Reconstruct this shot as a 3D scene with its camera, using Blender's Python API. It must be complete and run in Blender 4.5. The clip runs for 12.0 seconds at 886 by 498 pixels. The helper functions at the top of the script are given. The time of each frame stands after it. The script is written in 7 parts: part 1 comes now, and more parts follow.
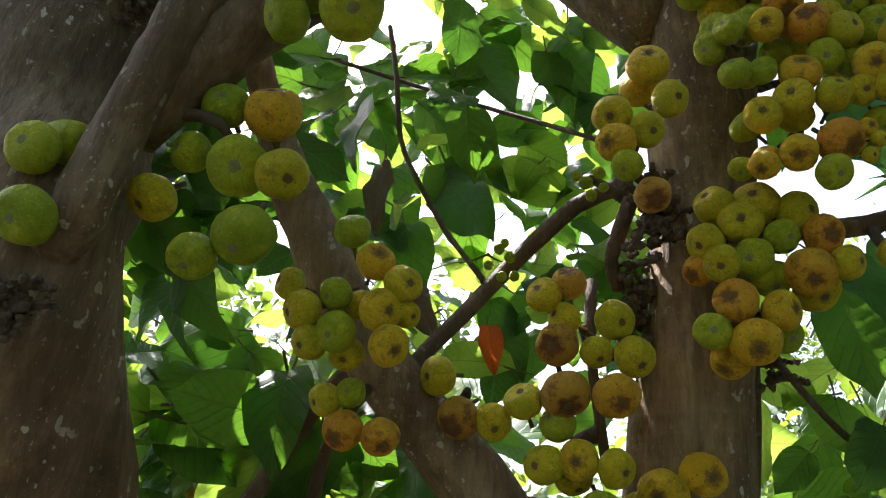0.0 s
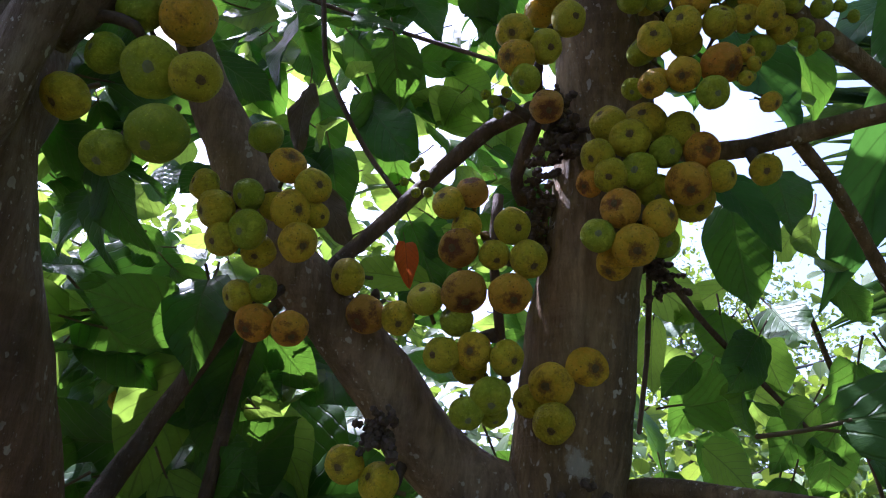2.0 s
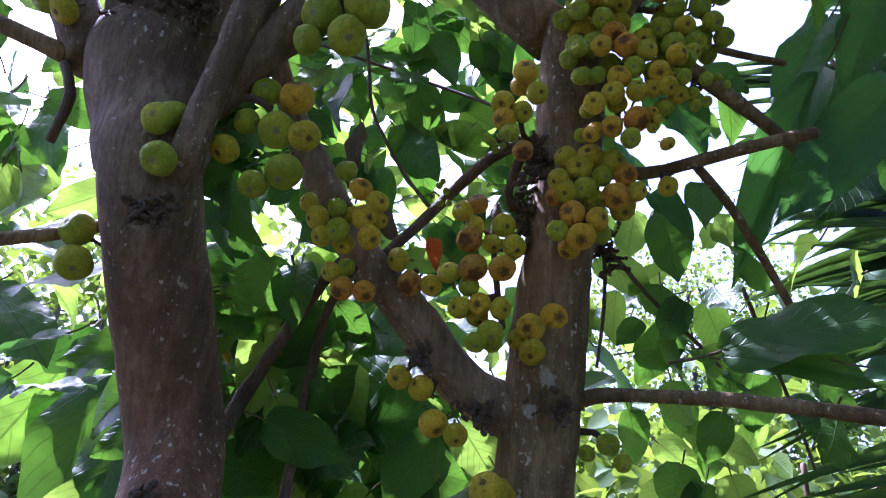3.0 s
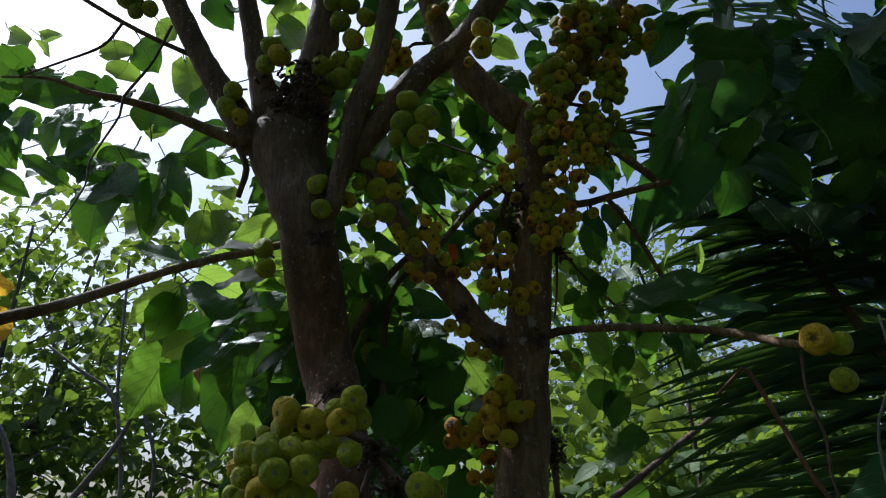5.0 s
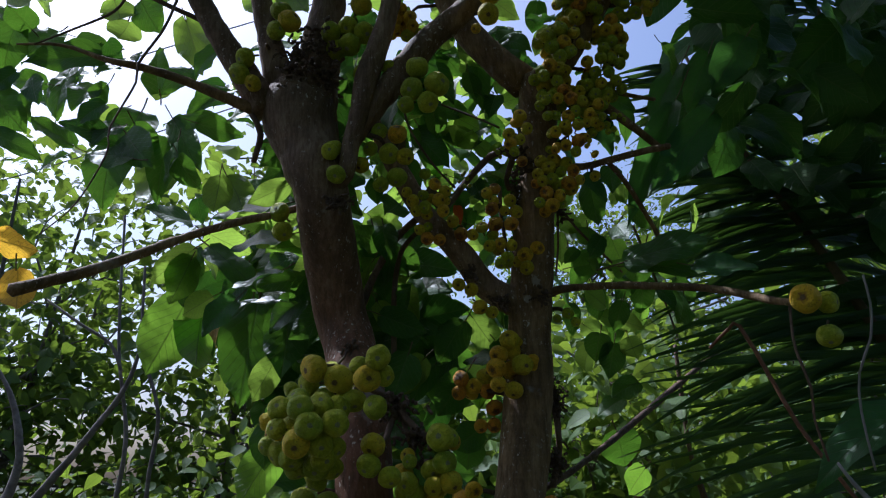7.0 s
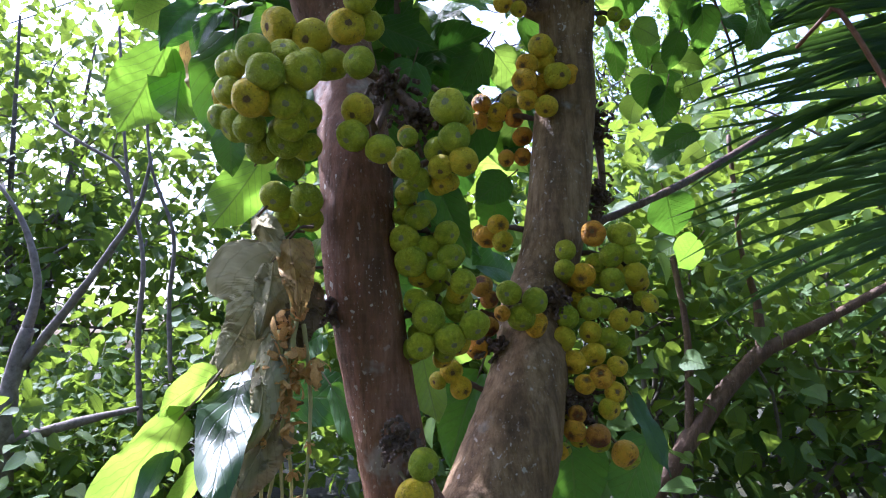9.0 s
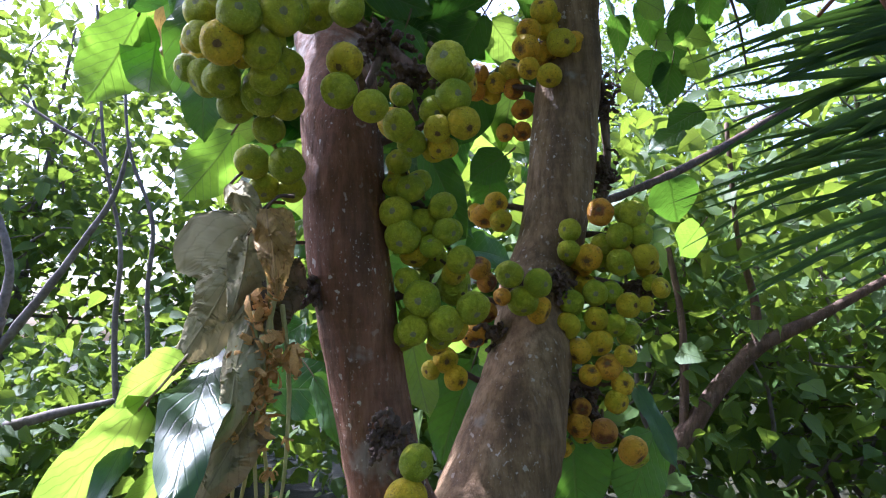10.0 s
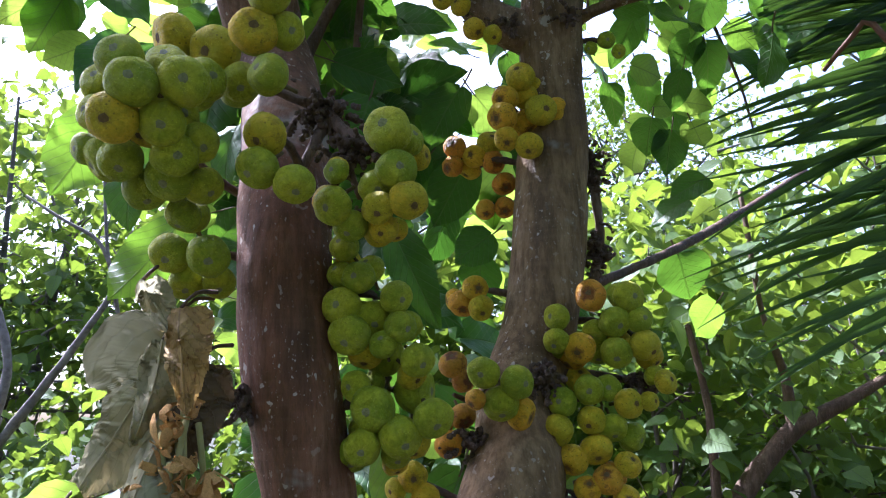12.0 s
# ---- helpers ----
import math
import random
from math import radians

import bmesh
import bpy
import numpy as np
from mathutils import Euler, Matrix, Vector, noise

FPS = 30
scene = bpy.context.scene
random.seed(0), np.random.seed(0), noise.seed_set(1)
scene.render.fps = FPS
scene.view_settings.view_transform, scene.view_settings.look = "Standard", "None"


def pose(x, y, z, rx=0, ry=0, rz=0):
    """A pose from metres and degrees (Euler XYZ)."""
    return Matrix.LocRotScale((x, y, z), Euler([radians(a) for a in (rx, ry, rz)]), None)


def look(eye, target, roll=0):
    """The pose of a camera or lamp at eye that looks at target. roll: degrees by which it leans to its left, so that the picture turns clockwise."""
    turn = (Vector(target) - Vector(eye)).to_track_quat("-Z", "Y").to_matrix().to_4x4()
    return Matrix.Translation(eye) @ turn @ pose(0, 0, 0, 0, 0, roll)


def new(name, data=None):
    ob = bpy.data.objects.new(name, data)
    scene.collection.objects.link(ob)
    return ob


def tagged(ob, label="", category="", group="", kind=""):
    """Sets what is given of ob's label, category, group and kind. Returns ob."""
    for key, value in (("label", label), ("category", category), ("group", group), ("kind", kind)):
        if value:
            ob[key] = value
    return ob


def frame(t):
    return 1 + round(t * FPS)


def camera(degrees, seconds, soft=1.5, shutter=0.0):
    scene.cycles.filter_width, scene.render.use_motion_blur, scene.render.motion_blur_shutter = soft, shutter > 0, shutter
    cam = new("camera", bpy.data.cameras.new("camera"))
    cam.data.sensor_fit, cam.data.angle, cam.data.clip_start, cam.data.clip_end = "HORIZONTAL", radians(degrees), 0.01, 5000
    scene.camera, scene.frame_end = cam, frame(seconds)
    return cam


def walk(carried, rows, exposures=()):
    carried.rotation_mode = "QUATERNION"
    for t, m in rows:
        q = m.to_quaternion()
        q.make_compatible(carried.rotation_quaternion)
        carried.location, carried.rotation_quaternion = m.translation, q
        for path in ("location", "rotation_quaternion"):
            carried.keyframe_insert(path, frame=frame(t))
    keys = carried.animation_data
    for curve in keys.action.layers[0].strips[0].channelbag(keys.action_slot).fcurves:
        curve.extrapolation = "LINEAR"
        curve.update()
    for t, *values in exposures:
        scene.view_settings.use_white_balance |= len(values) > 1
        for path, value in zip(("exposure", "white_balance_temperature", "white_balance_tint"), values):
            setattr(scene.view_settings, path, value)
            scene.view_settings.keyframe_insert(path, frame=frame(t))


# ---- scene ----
cam = camera(64.0, 12.0, soft=1.1)
PATH = [
    (0, 0.131, 1.205, 2.083, 116.12, -5.50, 8.58),
    (0.5, 0.120, 1.205, 2.070, 116.67, -5.19, 7.42),
    (1, 0.140, 1.209, 2.071, 115.33, -5.04, 6.59),
    (1.5, 0.175, 1.229, 2.059, 113.83, -4.85, 3.80),
    (2, 0.175, 1.189, 2.027, 112.60, -4.67, 4.00),
    (2.5, 0.206, 1.006, 1.931, 112.78, -4.80, 4.89),
    (3, 0.217, 0.819, 1.857, 112.55, -4.51, 5.64),
    (3.2, 0.202, 0.666, 1.791, 112.75, -4.09, 4.41),
    (4.8, 0.005, 0.005, 1.540, 111.96, -0.51, -0.44),
    (5, 0.000, 0.000, 1.550, 112.00, 0.00, -0.00),
    (5.5, -0.008, -0.032, 1.558, 111.94, -0.37, 0.24),
    (6, -0.010, -0.060, 1.564, 111.00, 0.08, -0.69),
    (6.5, -0.049, -0.081, 1.566, 110.14, 0.11, -0.85),
    (7, -0.069, -0.094, 1.555, 107.88, 0.64, -1.07),
    (7.5, -0.069, -0.023, 1.498, 102.84, -0.32, -2.32),
    (7.7, -0.061, 0.018, 1.461, 101.16, -0.56, -2.75),
    (9.3, -0.028, 0.413, 1.243, 96.50, 1.78, 2.24),
    (9.5, -0.046, 0.431, 1.235, 96.05, 1.35, 1.20),
    (10, -0.048, 0.492, 1.251, 96.74, 1.17, 0.60),
    (10.5, -0.009, 0.540, 1.258, 97.41, 1.99, 3.34),
    (11, 0.026, 0.611, 1.235, 97.21, 2.78, 3.08),
    (11.5, 0.038, 0.651, 1.249, 99.77, 2.32, 2.92),
    (12, 0.047, 0.653, 1.292, 103.16, 2.64, 2.78),
]
# seconds, stops, kelvin, tint
EXPOSURE = [(0.0, 2.1, 5900, 18), (1.0, 2.1, 5800, 21), (1.5, 1.7, 5450, 26), (2.0, 1.6, 5050, 32), (3.2, 2.0, 4800, 39), (4.8, -0.08, 5350, 9), (6.5, 0.02, 5300, 12), (7.2, 0.10, 5050, 19), (7.7, 0.9, 5000, 23), (9.3, 1.87, 5050, 27), (12.0, 2.0, 5150, 26)]
walk(cam, [(t, pose(*p)) for t, *p in PATH], EXPOSURE)

# ---- light: high sun beyond the tree, hazy bright sky ----
SUN_AZ, SUN_EL = -52.0, 55.0          # degrees left of the +y axis, above the horizon
world = bpy.data.worlds.new("sky")
scene.world = world
world.use_nodes = True
wn = world.node_tree
sky = wn.nodes.new("ShaderNodeTexSky")
sky.sky_type, sky.sun_disc = "NISHITA", False
sky.sun_elevation, sky.sun_rotation = radians(SUN_EL), radians(SUN_AZ)
sky.air_density, sky.dust_density, sky.ozone_density = 1.0, 5.0, 0.4
back = wn.nodes["Background"]
back.inputs["Strength"].default_value = 0.15
wn.links.new(sky.outputs[0], back.inputs[0])
sun = new("sun", bpy.data.lights.new("sun", "SUN"))
sun.data.energy, sun.data.angle, sun.data.color = 5.0, radians(0.55), (1.0, 0.95, 0.86)
az, el = radians(SUN_AZ), radians(SUN_EL)
sun_from = Vector((math.sin(az) * math.cos(el), math.cos(az) * math.cos(el), math.sin(el)))
sun.matrix_world = look(sun_from * 30, (0, 0, 0))


# ---- materials ----
class Nodes:
    """A small helper that chains shader nodes of one material."""

    def __init__(self, name):
        self.mat = bpy.data.materials.new(name)
        self.mat.use_nodes = True
        self.tree = self.mat.node_tree
        self.tree.nodes.clear()
        self.out = self.add("ShaderNodeOutputMaterial")

    def add(self, kind, **props):
        n = self.tree.nodes.new(kind)
        for k, v in props.items():
            setattr(n, k, v)
        return n

    def put(self, a, b):
        self.tree.links.new(a, b)

    def coords(self, which="Object"):
        return self.add("ShaderNodeTexCoord").outputs[which]

    def noise(self, vec, scale, detail=4.0, rough=0.6):
        n = self.add("ShaderNodeTexNoise")
        n.inputs["Scale"].default_value, n.inputs["Detail"].default_value, n.inputs["Roughness"].default_value = scale, detail, rough
        self.put(vec, n.inputs["Vector"])
        return n.outputs["Fac"]

    def stretch(self, vec, scale, rot=(0, 0, 0)):
        m = self.add("ShaderNodeMapping")
        m.inputs["Scale"].default_value, m.inputs["Rotation"].default_value = scale, rot
        self.put(vec, m.inputs["Vector"])
        return m.outputs[0]

    def ramp(self, fac, *stops):
        r = self.add("ShaderNodeValToRGB")
        e = r.color_ramp.elements
        while len(e) < len(stops):
            e.new(0.5)
        for el_, (p, c) in zip(e, stops):
            el_.position, el_.color = p, (c, c, c, 1) if isinstance(c, (int, float)) else (*c, 1)
        self.put(fac, r.inputs[0])
        return r.outputs[0]

    def mix(self, fac, a, b, blend="MIX"):
        m = self.add("ShaderNodeMix", data_type="RGBA", blend_type=blend)
        for sock, v in ((m.inputs[0], fac), (m.inputs[6], a), (m.inputs[7], b)):
            if isinstance(v, (int, float)):
                sock.default_value = v
            elif isinstance(v, tuple):
                sock.default_value = (*v, 1)
            else:
                self.put(v, sock)
        return m.outputs[2]

    def math(self, op, a, b=0.5):
        m = self.add("ShaderNodeMath", operation=op)
        for sock, v in ((m.inputs[0], a), (m.inputs[1], b)):
            if isinstance(v, (int, float)):
                sock.default_value = v
            else:
                self.put(v, sock)
        return m.outputs[0]

    def bump(self, height, strength, distance):
        b = self.add("ShaderNodeBump")
        b.inputs["Strength"].default_value, b.inputs["Distance"].default_value = strength, distance
        self.put(height, b.inputs["Height"])
        return b.outputs[0]

    def surface(self, color, rough=0.6, normal=None, spec=0.4):
        p = self.add("ShaderNodeBsdfPrincipled")
        for key, v in (("Base Color", color), ("Roughness", rough)):
            if isinstance(v, (int, float)):
                p.inputs[key].default_value = v
            elif isinstance(v, tuple):
                p.inputs[key].default_value = (*v, 1)
            else:
                self.put(v, p.inputs[key])
        p.inputs["Specular IOR Level"].default_value = spec
        if normal:
            self.put(normal, p.inputs["Normal"])
        return p.outputs[0]

    def done(self, shader):
        self.put(shader, self.out.inputs[0])
        return self.mat


def bark(name, dark, mid, light, flecks, upper=None, crusts=()):
    m = Nodes(name)
    co = m.coords()
    n1 = m.noise(m.stretch(co, (1, 1, 0.35)), 14, 6, 0.65)
    n2 = m.noise(m.stretch(co, (1, 1, 0.22)), 85, 5, 0.7)
    rings = m.noise(m.stretch(co, (0.12, 0.12, 1)), 60, 3, 0.6)
    col = m.ramp(n1, (0.3, dark), (0.52, mid), (0.75, light))
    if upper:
        # the bark colour turns greyer towards the top
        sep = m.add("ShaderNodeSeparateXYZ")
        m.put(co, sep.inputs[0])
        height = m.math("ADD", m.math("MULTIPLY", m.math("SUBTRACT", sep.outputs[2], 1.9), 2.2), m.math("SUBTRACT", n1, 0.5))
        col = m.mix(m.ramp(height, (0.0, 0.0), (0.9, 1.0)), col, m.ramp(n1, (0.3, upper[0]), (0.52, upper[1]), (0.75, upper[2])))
    col = m.mix(m.ramp(n2, (0.42, 0.0), (0.62, 0.55)), col, dark)
    col = m.mix(m.ramp(rings, (0.52, 0.0), (0.74, 0.20)), col, light)
    stain = m.noise(m.stretch(co, (1, 1, 0.10)), 38, 5, 0.7)
    col = m.mix(m.ramp(stain, (0.48, 0.0), (0.66, 0.5)), col, dark)
    spots = m.ramp(m.noise(m.stretch(co, (1, 1, 0.8)), 95, 2, 0.4), (0.66, 0.0), (0.69, 1.0))
    dots = m.ramp(m.noise(m.stretch(co, (1, 1, 0.6)), 260, 2, 0.5), (0.67, 0.0), (0.70, 0.6))
    broad = m.ramp(m.noise(co, 7, 3), (0.42, 0.0), (0.6, 1.0))
    col = m.mix(m.math("MULTIPLY", m.math("MULTIPLY", m.math("MAXIMUM", spots, dots), broad), flecks), col, (0.48, 0.41, 0.33))
    lichen = m.ramp(m.noise(co, 4.3, 5, 0.7), (0.61, 0.0), (0.69, 0.55 * flecks))
    col = m.mix(lichen, col, (0.36, 0.34, 0.30))
    for x, y, z, wide, tall in crusts:
        # a ragged pale crust of lichen on one spot
        off = m.add("ShaderNodeVectorMath", operation="SUBTRACT")
        m.put(co, off.inputs[0])
        off.inputs[1].default_value = (x, y, z)
        far = m.add("ShaderNodeVectorMath", operation="LENGTH")
        m.put(m.stretch(off.outputs[0], (1 / wide, 1 / wide, 1 / tall)), far.inputs[0])
        edge = m.math("ADD", far.outputs["Value"], m.math("MULTIPLY", m.math("SUBTRACT", m.noise(co, 55, 5, 0.75), 0.5), 2.6))
        col = m.mix(m.ramp(edge, (0.6, 0.6), (1.0, 0.0)), col, (0.42, 0.38, 0.32))
    h = m.math("ADD", m.math("MULTIPLY", n2, 0.8), m.math("ADD", n1, m.math("MULTIPLY", rings, 0.35)))
    return m.done(m.surface(col, m.ramp(n2, (0.2, 0.6), (0.8, 0.85)), m.bump(h, 0.9, 0.009), 0.25))


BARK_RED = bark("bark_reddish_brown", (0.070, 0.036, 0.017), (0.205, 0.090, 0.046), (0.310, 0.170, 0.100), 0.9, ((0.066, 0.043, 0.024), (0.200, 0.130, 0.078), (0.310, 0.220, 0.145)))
BARK_GREY = bark("bark_grey_brown", (0.070, 0.042, 0.018), (0.250, 0.154, 0.070), (0.390, 0.270, 0.145), 0.9, None,
                 ((0.190, 1.950, 2.088, 0.020, 0.016), (0.255, 1.950, 2.110, 0.016, 0.020), (0.225, 1.955, 2.060, 0.014, 0.012)))
BARK_TAN = bark("bark_tan_brown", (0.095, 0.060, 0.034), (0.290, 0.185, 0.110), (0.400, 0.285, 0.190), 0.9)
TWIG = bark("twig_bark", (0.060, 0.038, 0.025), (0.150, 0.090, 0.056), (0.24, 0.165, 0.115), 0.25)


def fig_skin(name, base, blush, patch, amount, speck, bruise):
    m = Nodes(name)
    co = m.coords()
    rnd = m.add("ShaderNodeObjectInfo").outputs["Random"]
    shift = m.add("ShaderNodeVectorMath", operation="ADD")
    m.put(co, shift.inputs[0])
    m.put(m.math("MULTIPLY", rnd, 7.0), shift.inputs[1])
    v = shift.outputs[0]
    n1 = m.noise(v, 1.5, 4, 0.6)
    n2 = m.noise(v, 7.0, 6, 0.75)
    fac = m.math("ADD", m.ramp(n1, (0.32, 0.0), (0.68, 1.0)), m.math("MULTIPLY", m.math("SUBTRACT", rnd, 0.5), 0.7))
    col = m.mix(fac, base, blush)
    col = m.mix(m.ramp(n2, (0.46, 0.0), (0.68, 0.55)), col, tuple(c * 0.6 for c in base))
    col = m.mix(m.ramp(m.noise(v, 3.4, 5, 0.7), (0.52, 0.0), (0.68, 0.35)), col, tuple(min(1, c * 1.5 + 0.03) for c in blush))
    sepal = m.add("ShaderNodeTexVoronoi")
    sepal.inputs["Scale"].default_value = 7.5
    m.put(v, sepal.inputs["Vector"])
    col = m.mix(m.ramp(sepal.outputs["Distance"], (0.08, speck), (0.20, 0.0)), col, (0.06, 0.04, 0.015))
    rot = m.ramp(m.noise(v, 2.1, 6, 0.75), (0.54, 0.0), (0.64, amount))
    col = m.mix(rot, col, patch)
    # a brown bruise spreads raggedly from the eye
    sep = m.add("ShaderNodeSeparateXYZ")
    m.put(co, sep.inputs[0])
    away = m.math("SQRT", m.math("ADD", m.math("POWER", sep.outputs[0], 2.0), m.math("POWER", sep.outputs[1], 2.0)))
    ray_ = m.math("SINE", m.math("MULTIPLY", m.math("ARCTAN2", sep.outputs[1], sep.outputs[0]), 5.0))
    away = m.math("ADD", away, m.math("MULTIPLY", m.math("SUBTRACT", n2, 0.5), 0.45))
    away = m.math("ADD", away, m.math("MULTIPLY", ray_, 0.12 * bruise))
    away = m.math("SUBTRACT", away, m.math("MULTIPLY", m.math("SUBTRACT", rnd, 0.4), 0.5 * bruise))
    ring = m.math("MULTIPLY", m.ramp(away, (bruise * 0.75, 1.0), (bruise + 0.05, 0.0)), m.math("GREATER_THAN", sep.outputs[2], 0.0))
    col = m.mix(m.math("MULTIPLY", ring, min(1.0, amount * 1.4)), col, patch)
    # faint ribs run from the eye to the stalk
    full = m.math("ADD", m.math("SQRT", m.math("ADD", m.math("POWER", sep.outputs[0], 2.0), m.math("POWER", sep.outputs[1], 2.0))), 0.03)
    rib = m.add("ShaderNodeCombineXYZ")
    m.put(m.math("DIVIDE", sep.outputs[0], full), rib.inputs[0])
    m.put(m.math("DIVIDE", sep.outputs[1], full), rib.inputs[1])
    m.put(m.math("ADD", m.math("MULTIPLY", sep.outputs[2], 0.9), m.math("MULTIPLY", rnd, 9.0)), rib.inputs[2])
    ribs = m.noise(rib.outputs[0], 3.2, 4, 0.6)
    col = m.mix(m.ramp(ribs, (0.46, 0.0), (0.70, 0.30)), col, tuple(c * 0.5 for c in base))
    dots = m.ramp(m.noise(v, 22, 2, 0.5), (0.66, 0.0), (0.70, 0.35))
    col = m.mix(dots, col, tuple(min(1, c * 1.6 + 0.06) for c in blush))
    bump = m.bump(m.math("ADD", m.math("MULTIPLY", ribs, 0.45), m.math("ADD", m.math("MULTIPLY", n2, 0.9), n1)), 0.6, 0.10)
    return m.done(m.surface(col, m.ramp(n2, (0.3, 0.45), (0.7, 0.68)), bump, 0.24))


SKINS = {
    "g": fig_skin("fig_skin_green", (0.290, 0.375, 0.010), (0.540, 0.540, 0.012), (0.42, 0.42, 0.09), 0.30, 0.3, 0.09),
    "o": fig_skin("fig_skin_olive_yellow", (0.560, 0.490, 0.010), (0.800, 0.540, 0.010), (0.22, 0.12, 0.03), 0.45, 0.6, 0.10),
    "y": fig_skin("fig_skin_yellow", (0.80, 0.550, 0.012), (0.84, 0.440, 0.012), (0.22, 0.080, 0.02), 0.60, 0.7, 0.16),
    "r": fig_skin("fig_skin_orange", (0.78, 0.43, 0.022), (0.76, 0.29, 0.018), (0.20, 0.060, 0.015), 0.65, 0.7, 0.20),
    "b": fig_skin("fig_skin_overripe_brown", (0.60, 0.32, 0.025), (0.52, 0.21, 0.025), (0.17, 0.055, 0.018), 0.9, 0.6, 0.29),
}


def simple(name, a, b, scale=30.0, rough=0.75, bump=0.4, dist=0.003):
    m = Nodes(name)
    co = m.coords()
    n = m.noise(co, scale, 5, 0.65)
    big = m.noise(co, scale * 0.17, 3)
    col = m.mix(m.ramp(n, (0.3, 0.0), (0.7, 1.0)), a, b)
    col = m.mix(m.ramp(big, (0.4, 0.0), (0.7, 0.5)), col, tuple(0.5 * c for c in a))
    return m.done(m.surface(col, rough, m.bump(n, bump, dist), 0.25))


EYE_PALE = simple("fig_eye_pale", (0.22, 0.23, 0.09), (0.36, 0.35, 0.17), 8, 0.8, 0.5, 0.05)
EYE = simple("fig_eye_brown", (0.13, 0.085, 0.035), (0.24, 0.16, 0.06), 8, 0.85, 0.5, 0.05)
STALK = simple("stalk_brown_green", (0.10, 0.085, 0.035), (0.17, 0.12, 0.06), 40)
PEDUNCLE = simple("fruiting_wood", (0.070, 0.045, 0.032), (0.15, 0.100, 0.070), 120, 0.85, 0.8, 0.004)


def leaf_skin(name, top, lighter, through_, vein, thin=0.45, rough=0.42, spots=None, per="object", relief=0.8, gloss=0.3):
    m = Nodes(name)
    co = m.coords()
    uv = m.coords("UV")
    rnd = m.add("ShaderNodeObjectInfo").outputs["Random"] if per == "object" else m.add("ShaderNodeNewGeometry").outputs["Random Per Island"]
    sep = m.add("ShaderNodeSeparateXYZ")
    m.put(uv, sep.inputs[0])
    across = m.math("ABSOLUTE", m.math("SUBTRACT", sep.outputs[0], 0.5))
    # side veins run up and out from the midrib
    run = m.math("SUBTRACT", sep.outputs[1], m.math("MULTIPLY", across, 0.75))
    saw = m.math("FRACT", m.math("MULTIPLY", run, 8.0))
    side = m.ramp(m.math("ABSOLUTE", m.math("SUBTRACT", saw, 0.5)), (0.0, 1.0), (0.095, 0.0))
    mid = m.ramp(across, (0.008, 1.0), (0.024, 0.0))
    veins = m.math("MAXIMUM", m.math("MULTIPLY", side, 0.8), mid)
    fine = m.noise(uv, 26, 3)
    blotch = m.noise(co, 18, 4, 0.6)
    col = m.mix(rnd, top, lighter)
    col = m.mix(m.ramp(blotch, (0.35, 0.0), (0.75, 0.45)), col, tuple(c * 0.6 for c in top))
    if spots:
        col = m.mix(m.ramp(m.noise(uv, 9, 4, 0.7), (0.56, 0.0), (0.66, 0.85)), col, spots)
    lit = m.mix(m.ramp(blotch, (0.3, 0.0), (0.8, 0.35)), m.mix(rnd, through_, tuple(min(1, c * 1.25) for c in through_)), tuple(c * 0.55 for c in through_))
    if spots:
        lit = m.mix(m.ramp(m.noise(uv, 9, 4, 0.7), (0.56, 0.0), (0.66, 0.85)), lit, spots)
    col = m.mix(m.math("MULTIPLY", veins, 0.75), col, vein)
    lit = m.mix(m.math("MULTIPLY", veins, 0.75), lit, tuple(c * 0.35 for c in through_))
    height = m.math("ADD", m.math("MULTIPLY", veins, -0.7), m.math("MULTIPLY", fine, 0.25))
    nrm = m.bump(height, relief, 0.003)
    face = m.surface(col, rough, nrm, gloss)
    tr = m.add("ShaderNodeBsdfTranslucent")
    m.put(lit, tr.inputs[0])
    mixs = m.add("ShaderNodeMixShader")
    mixs.inputs[0].default_value = thin
    m.put(face, mixs.inputs[1])
    m.put(tr.outputs[0], mixs.inputs[2])
    return m.done(mixs.outputs[0])


